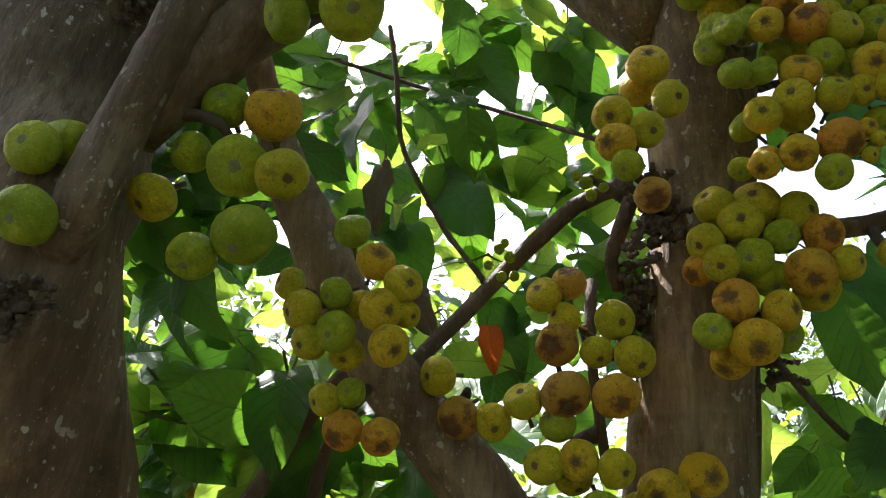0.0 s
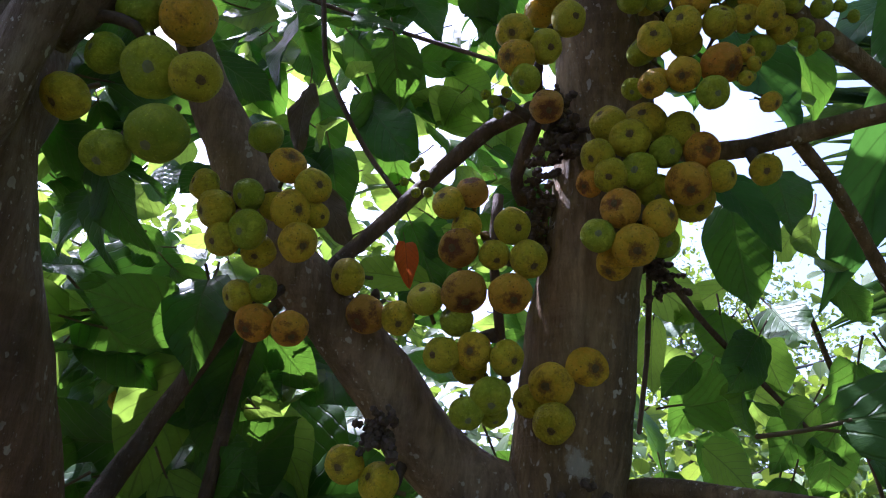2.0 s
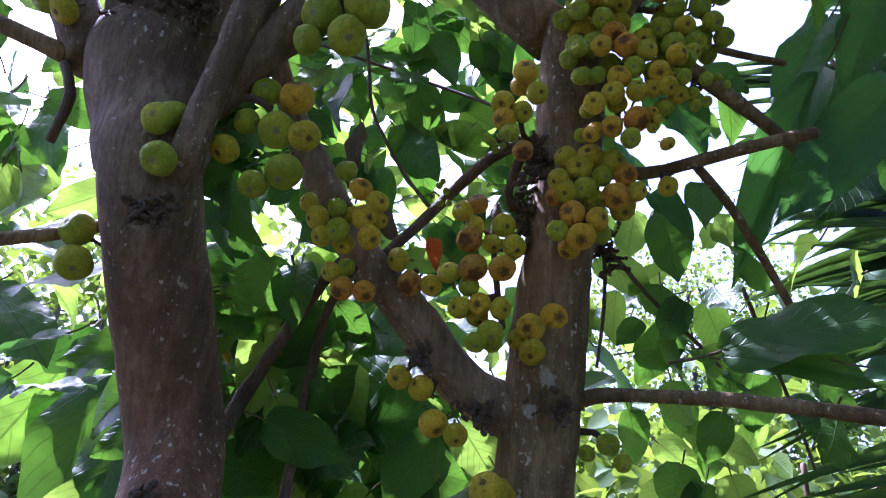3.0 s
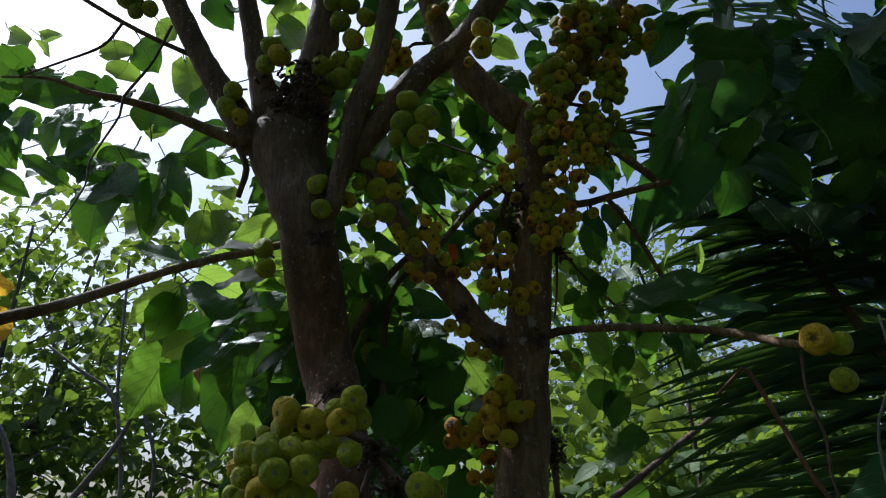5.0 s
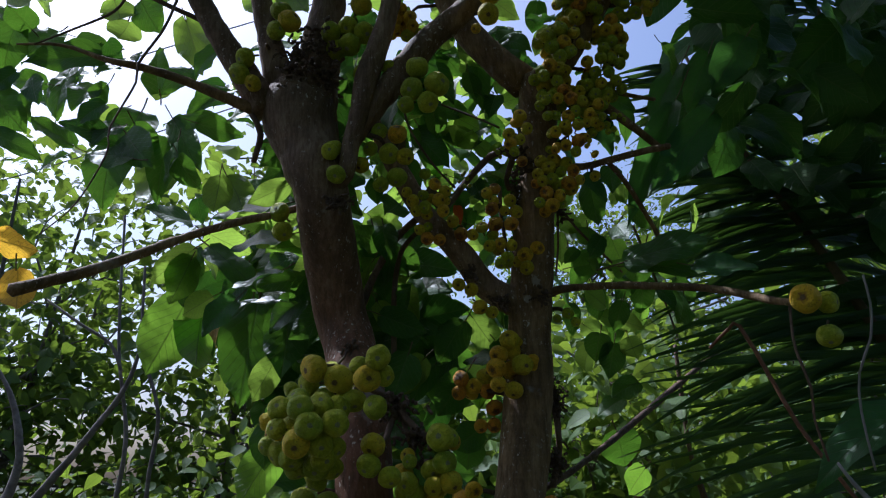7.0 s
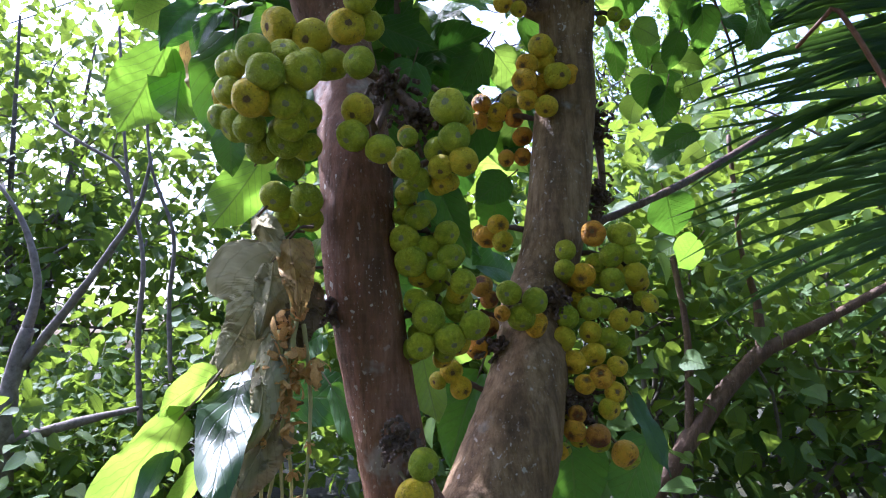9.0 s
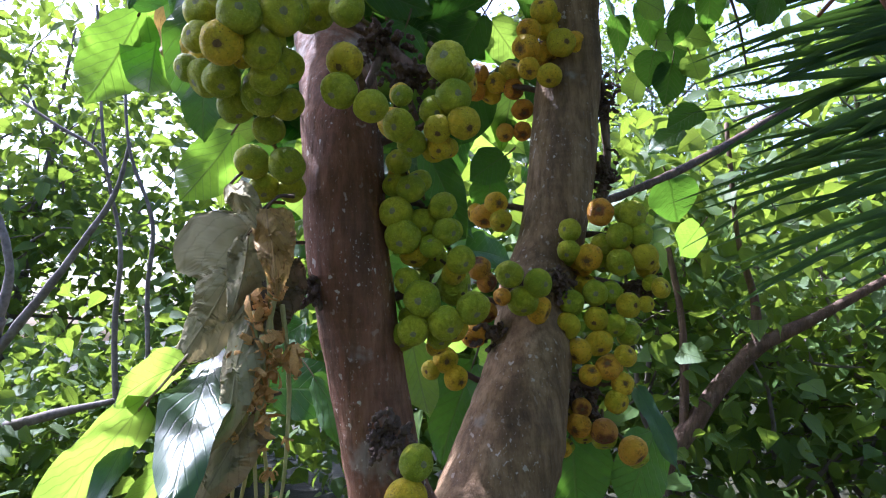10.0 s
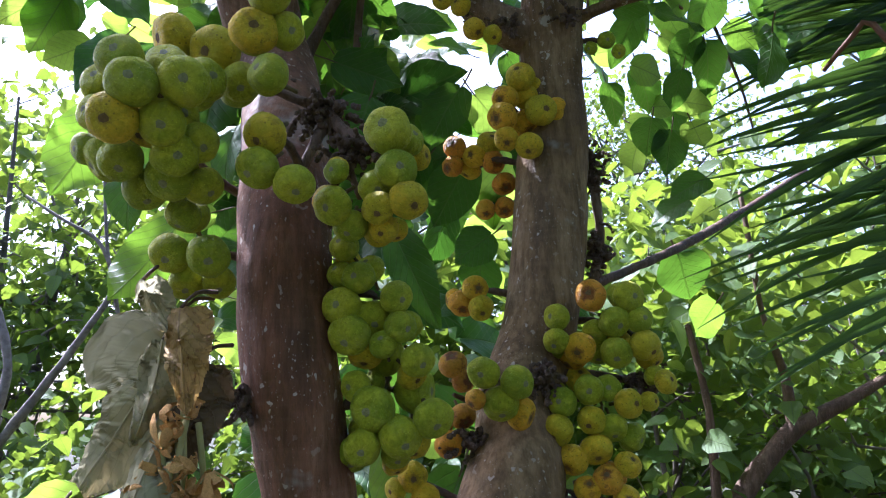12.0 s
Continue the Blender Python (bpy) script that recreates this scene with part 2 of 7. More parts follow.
LEAF = {
    "m": leaf_skin("leaf_mature_green", (0.026, 0.078, 0.014), (0.044, 0.110, 0.018), (0.135, 0.30, 0.018), (0.12, 0.19, 0.05), 0.32, 0.46),
    # light copy of the mature leaf: a sunlit look put into its colour
    "n": leaf_skin("leaf_light_green_painted_lit", (0.085, 0.17, 0.024), (0.12, 0.21, 0.026), (0.27, 0.41, 0.042), (0.20, 0.27, 0.07), 0.60, 0.45),
    "s": leaf_skin("leaf_glossy_green", (0.035, 0.075, 0.030), (0.05, 0.10, 0.035), (0.12, 0.28, 0.03), (0.05, 0.09, 0.045), 0.25, 0.42, relief=0.3, gloss=0.5),
    "y": leaf_skin("leaf_yellowing", (0.50, 0.30, 0.03), (0.55, 0.34, 0.04), (0.80, 0.48, 0.03), (0.40, 0.24, 0.04), 0.55, 0.5, (0.36, 0.16, 0.03)),
    "x": leaf_skin("leaf_dry_tan", (0.42, 0.28, 0.10), (0.46, 0.32, 0.12), (0.50, 0.30, 0.08), (0.28, 0.19, 0.08), 0.35, 0.7, (0.25, 0.13, 0.05), relief=0.4),
    "w": leaf_skin("leaf_withered_brown", (0.13, 0.095, 0.055), (0.17, 0.12, 0.065), (0.18, 0.10, 0.045), (0.20, 0.15, 0.09), 0.2, 0.7),
    "r": leaf_skin("leaf_red", (0.50, 0.075, 0.02), (0.56, 0.10, 0.02), (0.80, 0.14, 0.02), (0.30, 0.06, 0.02), 0.5, 0.5),
    # mature leaf with sun shining through painted as a brighter colour
    "l": leaf_skin("leaf_green_painted_sunlit", (0.035, 0.085, 0.020), (0.055, 0.115, 0.024), (0.24, 0.44, 0.03), (0.12, 0.17, 0.055), 0.52, 0.45),
    # same shape as the mature leaf, only colour and surface differ
    "k": leaf_skin("leaf_dark_green", (0.026, 0.085, 0.022), (0.040, 0.105, 0.024), (0.10, 0.26, 0.03), (0.09, 0.15, 0.05), 0.34, 0.42, relief=0.4),
    "e": leaf_skin("leaf_dead_brown", (0.27, 0.215, 0.115), (0.32, 0.255, 0.14), (0.24, 0.17, 0.08), (0.20, 0.155, 0.085), 0.15, 0.75, relief=0.3),
    "d": leaf_skin("leaf_dead_grey", (0.36, 0.32, 0.17), (0.41, 0.36, 0.20), (0.32, 0.25, 0.11), (0.30, 0.265, 0.14), 0.18, 0.85, relief=0.2),
}
PALM = leaf_skin("palm_leaflet_green", (0.022, 0.054, 0.016), (0.046, 0.092, 0.022), (0.13, 0.25, 0.025), (0.06, 0.11, 0.035), 0.22, 0.46)
FAR_LEAF = leaf_skin("far_foliage_green", (0.030, 0.080, 0.012), (0.075, 0.130, 0.016), (0.25, 0.36, 0.03), (0.09, 0.14, 0.05), 0.40, 0.60, per="island")
# far foliage with sunlight painted in as a yellower, brighter colour
FAR_PAINTED_LIT = leaf_skin("far_foliage_yellow_painted_lit", (0.050, 0.115, 0.020), (0.100, 0.170, 0.022), (0.27, 0.375, 0.03), (0.12, 0.17, 0.05), 0.36, 0.55, per="island")
FAR_BARK = simple("far_branch_grey", (0.075, 0.06, 0.048), (0.17, 0.14, 0.115), 25)
LIMB_BARK = simple("far_limb_grey_brown", (0.10, 0.082, 0.066), (0.27, 0.235, 0.20), 22, 0.8, 0.7, 0.006)
PALE_BARK = simple("far_branch_pale", (0.20, 0.18, 0.16), (0.36, 0.33, 0.30), 18)
SOIL = simple("soil_with_litter", (0.020, 0.024, 0.010), (0.048, 0.044, 0.022), 9, 0.9, 0.6, 0.03)


# ---- mesh helpers ----
def smooth(me):
    me.polygons.foreach_set("use_smooth", [True] * len(me.polygons))
    return me


def put(name, me, parent=None, label="", mat=None):
    """Links a mesh as one object, under a thing or a part."""
    ob = new(name, me)
    if parent:
        ob.parent = parent
    if label:
        tagged(ob, label)
    if mat:
        if not me.materials:
            me.materials.append(mat)
        elif me.materials[0] != mat:
            ob.material_slots[0].link, ob.material_slots[0].material = "OBJECT", mat
    return ob


def spline(points, step):
    """Catmull-Rom through (x, y, z, r) points, about step metres apart."""
    p = np.array(points, float)
    p = np.vstack([2 * p[0] - p[1], p, 2 * p[-1] - p[-2]])
    out = []
    for i in range(1, len(p) - 2):
        a, b, c, d = p[i - 1:i + 3]
        n = max(2, int(np.linalg.norm(c[:3] - b[:3]) / step))
        for u in np.arange(n) / n:
            out.append(0.5 * (2 * b + (c - a) * u + (2 * a - 5 * b + 4 * c - d) * u * u + (3 * b - a - 3 * c + d) * u ** 3))
    out.append(p[-2])
    out = np.array(out)
    out[:, 3] = np.maximum(out[:, 3], 0.0012)
    return out


def tube(name, points, sides=14, step=0.03, knots=0.05, seed=0):
    """A tapered, slightly knotted tube along a path of (x, y, z, radius)."""
    s = spline(points, step)
    c, r = s[:, :3], s[:, 3]
    tan = np.gradient(c, axis=0)
    tan /= np.linalg.norm(tan, axis=1)[:, None]
    side = np.cross(tan[0], (0.3, 1, 0.2))
    verts, rings = [], len(s)
    for i in range(rings):
        side = side - tan[i] * side.dot(tan[i])
        side /= np.linalg.norm(side)
        up = np.cross(tan[i], side)
        for k in range(sides):
            a = 2 * math.pi * k / sides
            d = side * math.cos(a) + up * math.sin(a)
            q = Vector(c[i] + d * r[i])
            w = noise.noise(q * (0.55 / max(r[i], 0.006)) * 0.6 + Vector((seed, 0, 0))) + 0.5 * noise.noise(q * (1.4 / max(r[i], 0.006)) + Vector((0, seed, 0)))
            verts.append(tuple(c[i] + d * r[i] * (1 + knots * w)))
    faces = [(i * sides + k, i * sides + (k + 1) % sides, (i + 1) * sides + (k + 1) % sides, (i + 1) * sides + k) for i in range(rings - 1) for k in range(sides)]
    verts += [tuple(c[0] - tan[0] * r[0] * 0.3), tuple(c[-1] + tan[-1] * r[-1] * 0.6)]
    n = len(verts)
    faces += [(n - 2, (k + 1) % sides, k) for k in range(sides)]
    faces += [(n - 1, (rings - 1) * sides + k, (rings - 1) * sides + (k + 1) % sides) for k in range(sides)]
    me = bpy.data.meshes.new(name)
    me.from_pydata(verts, [], faces)
    return smooth(me)


# ---- ground ----
def build_ground():
    n, bm = 40, bmesh.new()
    grid = []
    for j in range(n + 1):
        row = []
        for i in range(n + 1):
            x, y = (math.copysign(abs(2 * k / n - 1) ** 2.4, k - n / 2) * 900 for k in (i, j))
            row.append(bm.verts.new((x, y, 0.06 * noise.noise(Vector((x * 0.4, y * 0.4, 0))))))
        grid.append(row)
    for j in range(n):
        for i in range(n):
            bm.faces.new((grid[j][i], grid[j][i + 1], grid[j + 1][i + 1], grid[j + 1][i]))
    me = bpy.data.meshes.new("ground")
    bm.to_mesh(me)
    return tagged(put("ground", smooth(me), None, "", SOIL), "brown soil with scattered leaf litter under the trees", "ground", kind="structure")


build_ground()

# ---- the fig tree: stems, limbs, twigs ----
fig_tree = new("fig_tree")
tagged(fig_tree, "fruiting cluster fig tree with leaning stems and large leaves", "tree")
LIMB_POINTS = []


def limb(name, mat, sides, points, label=""):
    seed = len(LIMB_POINTS)
    big = points[0][3] > 0.03
    me = tube(name, points, sides, 0.02 if big else 0.025, 0.09 if big else 0.16, seed)
    LIMB_POINTS.append(spline(points, 0.02))
    return put(name, me, fig_tree, label, mat)


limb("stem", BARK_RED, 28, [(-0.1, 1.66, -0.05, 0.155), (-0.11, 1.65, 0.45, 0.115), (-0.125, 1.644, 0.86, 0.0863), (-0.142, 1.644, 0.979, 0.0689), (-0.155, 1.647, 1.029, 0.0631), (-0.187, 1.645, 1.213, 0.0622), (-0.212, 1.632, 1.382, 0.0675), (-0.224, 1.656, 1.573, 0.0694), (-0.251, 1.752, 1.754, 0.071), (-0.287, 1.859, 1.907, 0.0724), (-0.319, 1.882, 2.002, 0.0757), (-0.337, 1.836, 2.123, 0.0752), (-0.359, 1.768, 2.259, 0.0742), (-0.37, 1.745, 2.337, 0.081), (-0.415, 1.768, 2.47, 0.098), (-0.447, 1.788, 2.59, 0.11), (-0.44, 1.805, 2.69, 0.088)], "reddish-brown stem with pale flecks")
limb("stem", BARK_GREY, 28, [(-0.08, 1.7, -0.05, 0.16), (-0.08, 1.7, 0.45, 0.115), (-0.046, 1.734, 0.8, 0.1055), (0.02, 1.7925, 0.955, 0.1049), (0.095, 1.865, 1.158, 0.085), (0.125, 1.932, 1.318, 0.0734), (0.168, 1.984, 1.443, 0.0718), (0.208, 2.021, 1.647, 0.0748), (0.233, 2.037, 1.836, 0.0701), (0.242, 2.025, 2.021, 0.066), (0.2576, 1.99, 2.233, 0.0634), (0.275, 1.965, 2.405, 0.059), (0.283, 1.934, 2.618, 0.0635), (0.29, 1.9, 2.774, 0.064)], "grey-brown stem with pale lichen flecks")
limb("limb", BARK_TAN, 16, [(0.204, 2.02, 2.06, 0.0468), (0.111, 2, 2.108, 0.041), (0.037, 1.95, 2.191, 0.0376), (-0.03, 1.92, 2.26, 0.0339), (-0.084, 1.9, 2.318, 0.0319), (-0.157, 1.88, 2.441, 0.0314), (-0.197, 1.87, 2.512, 0.0254), (-0.234, 1.85, 2.6, 0.0198), (-0.255, 1.82, 2.671, 0.0164)])
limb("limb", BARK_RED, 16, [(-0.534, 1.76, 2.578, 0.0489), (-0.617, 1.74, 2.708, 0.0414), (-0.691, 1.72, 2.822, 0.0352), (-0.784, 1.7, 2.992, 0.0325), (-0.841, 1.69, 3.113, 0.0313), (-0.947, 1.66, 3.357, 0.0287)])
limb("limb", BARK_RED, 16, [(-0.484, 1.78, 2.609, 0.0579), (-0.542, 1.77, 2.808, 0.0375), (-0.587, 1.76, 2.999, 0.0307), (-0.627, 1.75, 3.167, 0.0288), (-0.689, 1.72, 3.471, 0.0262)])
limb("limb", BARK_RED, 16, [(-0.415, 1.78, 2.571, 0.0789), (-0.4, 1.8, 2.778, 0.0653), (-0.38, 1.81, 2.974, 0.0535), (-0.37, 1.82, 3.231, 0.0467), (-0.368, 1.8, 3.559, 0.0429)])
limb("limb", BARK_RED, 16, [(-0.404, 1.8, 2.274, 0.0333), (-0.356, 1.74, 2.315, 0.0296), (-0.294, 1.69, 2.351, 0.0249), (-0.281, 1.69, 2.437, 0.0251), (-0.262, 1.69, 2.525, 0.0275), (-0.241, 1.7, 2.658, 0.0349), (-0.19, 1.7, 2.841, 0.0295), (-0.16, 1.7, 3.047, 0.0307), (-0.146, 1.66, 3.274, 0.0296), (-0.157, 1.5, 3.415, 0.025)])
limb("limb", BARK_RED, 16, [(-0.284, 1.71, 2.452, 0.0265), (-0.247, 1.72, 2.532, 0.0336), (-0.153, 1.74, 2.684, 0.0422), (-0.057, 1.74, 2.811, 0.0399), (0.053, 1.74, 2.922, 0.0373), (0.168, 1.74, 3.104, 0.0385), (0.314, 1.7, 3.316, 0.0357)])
limb("limb", BARK_GREY, 16, [(-0.577, 1.74, 2.576, 0.0178), (-0.751, 1.7, 2.638, 0.0136), (-0.867, 1.66, 2.661, 0.0111), (-0.952, 1.62, 2.66, 0.0078), (-1.066, 1.6, 2.693, 0.0046), (-1.177, 1.58, 2.683, 0.0031)])
limb("limb", BARK_GREY, 16, [(-0.42, 1.8, 2.296, 0.011), (-0.502, 1.76, 2.255, 0.0107), (-0.586, 1.7, 2.21, 0.0111), (-0.695, 1.62, 2.139, 0.0112), (-0.837, 1.52, 2.035, 0.0129), (-0.978, 1.42, 1.953, 0.0143)])
limb("limb", BARK_GREY, 16, [(0.248, 1.92, 2.765, 0.054), (0.161, 1.93, 2.856, 0.0496), (0.062, 1.95, 2.991, 0.0473), (-0.015, 1.97, 3.17, 0.0431), (-0.066, 1.98, 3.377, 0.0406), (-0.123, 1.98, 3.699, 0.0361)])
limb("limb", BARK_GREY, 16, [(0.291, 1.91, 2.738, 0.0536), (0.386, 1.9, 2.858, 0.0399), (0.454, 1.89, 2.96, 0.033), (0.54, 1.89, 3.107, 0.0319), (0.62, 1.88, 3.288, 0.0308), (0.741, 1.86, 3.573, 0.0279)])
limb("limb", BARK_GREY, 16, [(0.3, 1.95, 2.493, 0.0175), (0.41, 1.93, 2.476, 0.0112), (0.497, 1.9, 2.486, 0.0108), (0.574, 1.86, 2.492, 0.0104), (0.656, 1.82, 2.494, 0.0098)])
limb("limb", BARK_GREY, 16, [(0.492, 1.91, 2.484, 0.0085), (0.547, 1.95, 2.441, 0.0078), (0.599, 2, 2.394, 0.0078), (0.704, 2.1, 2.274, 0.0072)])
limb("limb", BARK_GREY, 16, [(0.455, 1.9, 2.704, 0.0165), (0.543, 1.93, 2.655, 0.0145), (0.631, 1.96, 2.6, 0.0122), (0.744, 2, 2.523, 0.01)])
limb("limb", BARK_GREY, 16, [(0.482, 1.9, 2.743, 0.007), (0.563, 1.92, 2.728, 0.007), (0.675, 1.95, 2.725, 0.0062)])
limb("limb", BARK_GREY, 16, [(0.265, 2.04, 2.072, 0.0187), (0.33, 2.0, 2.098, 0.0125), (0.464, 1.91, 2.086, 0.0108), (0.552, 1.88, 2.078, 0.0112), (0.72, 1.79, 2.043, 0.0108), (0.79, 1.6, 1.963, 0.0098), (0.795, 1.47, 1.928, 0.006)])
limb("limb", TWIG, 16, [(-0.057, 1.93, 2.262, 0.0098), (-0.03, 1.96, 2.324, 0.0098), (0.007, 2, 2.391, 0.0102), (0.055, 2.03, 2.468, 0.0108), (0.138, 2.03, 2.56, 0.0118), (0.203, 2, 2.578, 0.0128)])
limb("twig", TWIG, 8, [(-0.08, 1.95, 2.331, 0.0109), (-0.165, 2.03, 2.282, 0.0124), (-0.227, 2.05, 2.184, 0.0123), (-0.269, 2.02, 2.069, 0.014), (-0.283, 1.97, 1.98, 0.0152), (-0.289, 1.9, 1.886, 0.015)])
limb("twig", TWIG, 8, [(-0.084, 1.97, 2.294, 0.0084), (-0.15, 2.05, 2.245, 0.008), (-0.174, 2.08, 2.142, 0.0088), (-0.175, 2.05, 1.973, 0.0089), (-0.167, 2, 1.832, 0.0095)])
limb("twig", TWIG, 8, [(0.02, 2.06, 2.462, 0.0043), (-0.047, 2.1, 2.559, 0.0041), (-0.105, 2.12, 2.66, 0.0043), (-0.14, 2.12, 2.736, 0.0044), (-0.165, 2.12, 2.873, 0.0045), (-0.189, 2.12, 2.975, 0.0047)])
limb("twig", TWIG, 8, [(-0.29, 2.14, 2.922, 0.004), (-0.06, 2.15, 2.836, 0.0038), (0.079, 2.1, 2.749, 0.0039), (0.171, 2.04, 2.671, 0.004)])
limb("twig", TWIG, 8, [(0.31, 2.02, 2.37, 0.0062), (0.355, 2.08, 2.399, 0.0046), (0.361, 2.12, 2.296, 0.0036), (0.347, 2.12, 2.176, 0.0034)])
limb("twig", TWIG, 8, [(0.314, 2.02, 2.361, 0.0066), (0.366, 2.08, 2.389, 0.0052), (0.446, 2.14, 2.327, 0.0044), (0.538, 2.2, 2.263, 0.0042), (0.588, 2.2, 2.209, 0.0032)])
limb("twig", TWIG, 8, [(0.261, 2.05, 1.521, 0.0104), (0.39, 2.2, 1.581, 0.01), (0.617, 2.5, 1.7, 0.0117), (0.815, 2.75, 1.814, 0.0131), (0.99, 2.95, 1.917, 0.0133), (1.351, 3.3, 2.137, 0.0105)])
limb("twig", TWIG, 8, [(-0.804, 1.7, 2.95, 0.0046), (-0.825, 1.67, 2.80, 0.0038), (-0.872, 1.64, 2.66, 0.0040), (-0.862, 1.62, 2.59, 0.0030), (-0.905, 1.60, 2.44, 0.0028), (-0.893, 1.58, 2.36, 0.0023), (-0.935, 1.55, 2.21, 0.0020), (-1.0, 1.53, 2.12, 0.0014)])
limb("twig", TWIG, 8, [(-0.674, 1.74, 2.837, 0.0076), (-0.894, 1.7, 2.929, 0.0068), (-1.101, 1.66, 3.042, 0.0059), (-1.263, 1.64, 3.131, 0.0051)])
limb("twig", TWIG, 8, [(-0.934, 1.67, 2.936, 0.0042), (-0.966, 1.65, 2.839, 0.0041), (-1.045, 1.6, 2.744, 0.0031), (-1.117, 1.56, 2.669, 0.0023)])
limb("twig", TWIG, 8, [(-0.559, 1.74, 2.406, 0.0078), (-0.542, 1.73, 2.489, 0.0095), (-0.572, 1.73, 2.552, 0.008)])
limb("twig", TWIG, 8, [(-0.15, 1.6, 1.733, 0.0107), (-0.119, 1.56, 1.681, 0.0084), (-0.072, 1.53, 1.64, 0.0072)])
limb("twig", TWIG, 8, [(-0.134, 1.58, 1.699, 0.0067), (-0.106, 1.55, 1.615, 0.0055), (-0.092, 1.54, 1.574, 0.0045)])
limb("twig", TWIG, 8, [(-0.149, 1.58, 1.695, 0.0086), (-0.173, 1.54, 1.614, 0.0055)])
limb("twig", TWIG, 8, [(0.157, 1.96, 2.421, 0.0068), (0.155, 1.95, 2.342, 0.0066), (0.167, 1.96, 2.251, 0.0056), (0.177, 1.98, 2.2, 0.0056)])
limb("twig", TWIG, 8, [(0.199, 1.92, 2.506, 0.0101), (0.177, 1.94, 2.44, 0.0084), (0.187, 1.96, 2.413, 0.0085)])
limb("twig", TWIG, 8, [(0.304, 2.07, 1.819, 0.0107), (0.314, 2.06, 1.638, 0.0092), (0.285, 2.04, 1.528, 0.0104)])
limb("twig", TWIG, 8, [(0.732, 2.5, 2.486, 0.0057), (0.8, 2.55, 2.329, 0.0049), (0.863, 2.6, 2.189, 0.0041), (0.946, 2.75, 2.095, 0.0035)])
limb("twig", TWIG, 8, [(0.182, 1.92, 1.352, 0.0095), (0.241, 1.92, 1.35, 0.0083), (0.302, 1.93, 1.338, 0.0072)])
limb("twig", TWIG, 8, [(0.206, 1.9, 1.176, 0.0092), (0.226, 1.9, 1.096, 0.008), (0.255, 1.89, 1.04, 0.0057)])
# unseen limbs, added to carry the light-blocking leaves overhead
limb("limb", BARK_GREY, 12, [(-0.36, 1.8, 3.45, 0.035), (-0.5, 1.2, 4, 0.03), (-0.7, 0.2, 4.35, 0.022), (-0.9, -0.9, 4.4, 0.012)])  # overhead
limb("limb", BARK_GREY, 12, [(0.25, 1.7, 3.25, 0.034), (0.45, 1.1, 3.8, 0.03), (0.8, 0.1, 4.2, 0.022), (1, -0.9, 4.3, 0.012)])  # overhead
limb("limb", BARK_GREY, 12, [(0.68, 1.86, 3.45, 0.028), (1.1, 1.5, 3.9, 0.024), (1.7, 0.9, 4.15, 0.014)])  # overhead
limb("limb", BARK_GREY, 12, [(-0.85, 1.68, 3.2, 0.028), (-1.2, 1.2, 3.8, 0.022), (-1.6, 0.4, 4.2, 0.012)])  # overhead
LIMB_CLOUD = np.vstack(LIMB_POINTS)


def spur_patch(spot, across, tall, n, seed):
    """A crust of dark, knobbly old fruiting spurs on the bark."""
    rnd = random.Random(seed)
    bm = bmesh.new()
    for _ in range(n):
        p = Vector((rnd.gauss(0, across * 0.4), rnd.uniform(0.0, 0.014), rnd.gauss(0, tall * 0.4)))
        w = Vector((rnd.uniform(-0.8, 0.8), -rnd.uniform(0.5, 1.2), rnd.uniform(-0.9, 0.5))).normalized()
        q, r = p.copy(), rnd.uniform(0.0028, 0.0052)
        for step in range(rnd.randint(3, 7)):
            e = q + w * rnd.uniform(0.004, 0.0075)
            ball = bmesh.ops.create_icosphere(bm, subdivisions=1, radius=r * rnd.uniform(0.8, 1.35))["verts"]
            for v in ball:
                v.co = v.co * (1 + rnd.uniform(-0.25, 0.25)) + e
            q = e
            w = (w + Vector((rnd.uniform(-0.7, 0.7), rnd.uniform(-0.3, 0.2), rnd.uniform(-0.7, 0.4)))).normalized()
    me = bpy.data.meshes.new("fruiting_spur")
    bm.to_mesh(me)
    ob = tagged(put("fruiting_spur", me, fig_tree, "", PEDUNCLE), "dark crusted old fruiting spur", kind="stuff")
    ob.location = spot
    return ob


spur_patch((-0.308, 1.672, 2.257), 0.05, 0.035, 36, 0)
spur_patch((0.221, 1.900, 2.475), 0.03, 0.06, 50, 1)
spur_patch((0.199, 1.950, 2.417), 0.03, 0.06, 40, 2)
spur_patch((0.206, 1.960, 2.358), 0.03, 0.05, 30, 3)
spur_patch((0.311, 2.060, 1.774), 0.025, 0.07, 50, 4)
spur_patch((0.297, 2.050, 1.596), 0.03, 0.08, 50, 5)
spur_patch((-0.148, 1.580, 1.715), 0.05, 0.04, 50, 6)
spur_patch((-0.095, 1.540, 1.639), 0.05, 0.03, 40, 7)
spur_patch((-0.146, 1.545, 1.110), 0.035, 0.03, 35, 8)
spur_patch((0.156, 1.860, 1.348), 0.03, 0.02, 40, 9)
spur_patch((0.033, 1.860, 1.248), 0.04, 0.03, 40, 10)
spur_patch((0.200, 1.880, 1.120), 0.04, 0.06, 60, 11)
spur_patch((0.272, 1.960, 2.078), 0.03, 0.03, 20, 12)
spur_patch((0.052, 1.900, 2.125), 0.02, 0.015, 25, 13)
spur_patch((0.148, 1.950, 2.061), 0.03, 0.02, 20, 14)
spur_patch((-0.361, 1.730, 2.668), 0.05, 0.07, 60, 15)
# the next two patches stand in for shaggy aerial roots on the limb
spur_patch((-0.445, 1.690, 2.700), 0.07, 0.12, 90, 20)
spur_patch((-0.380, 1.700, 2.760), 0.05, 0.10, 60, 21)
spur_patch((-0.271, 1.755, 1.885), 0.03, 0.02, 16, 16)
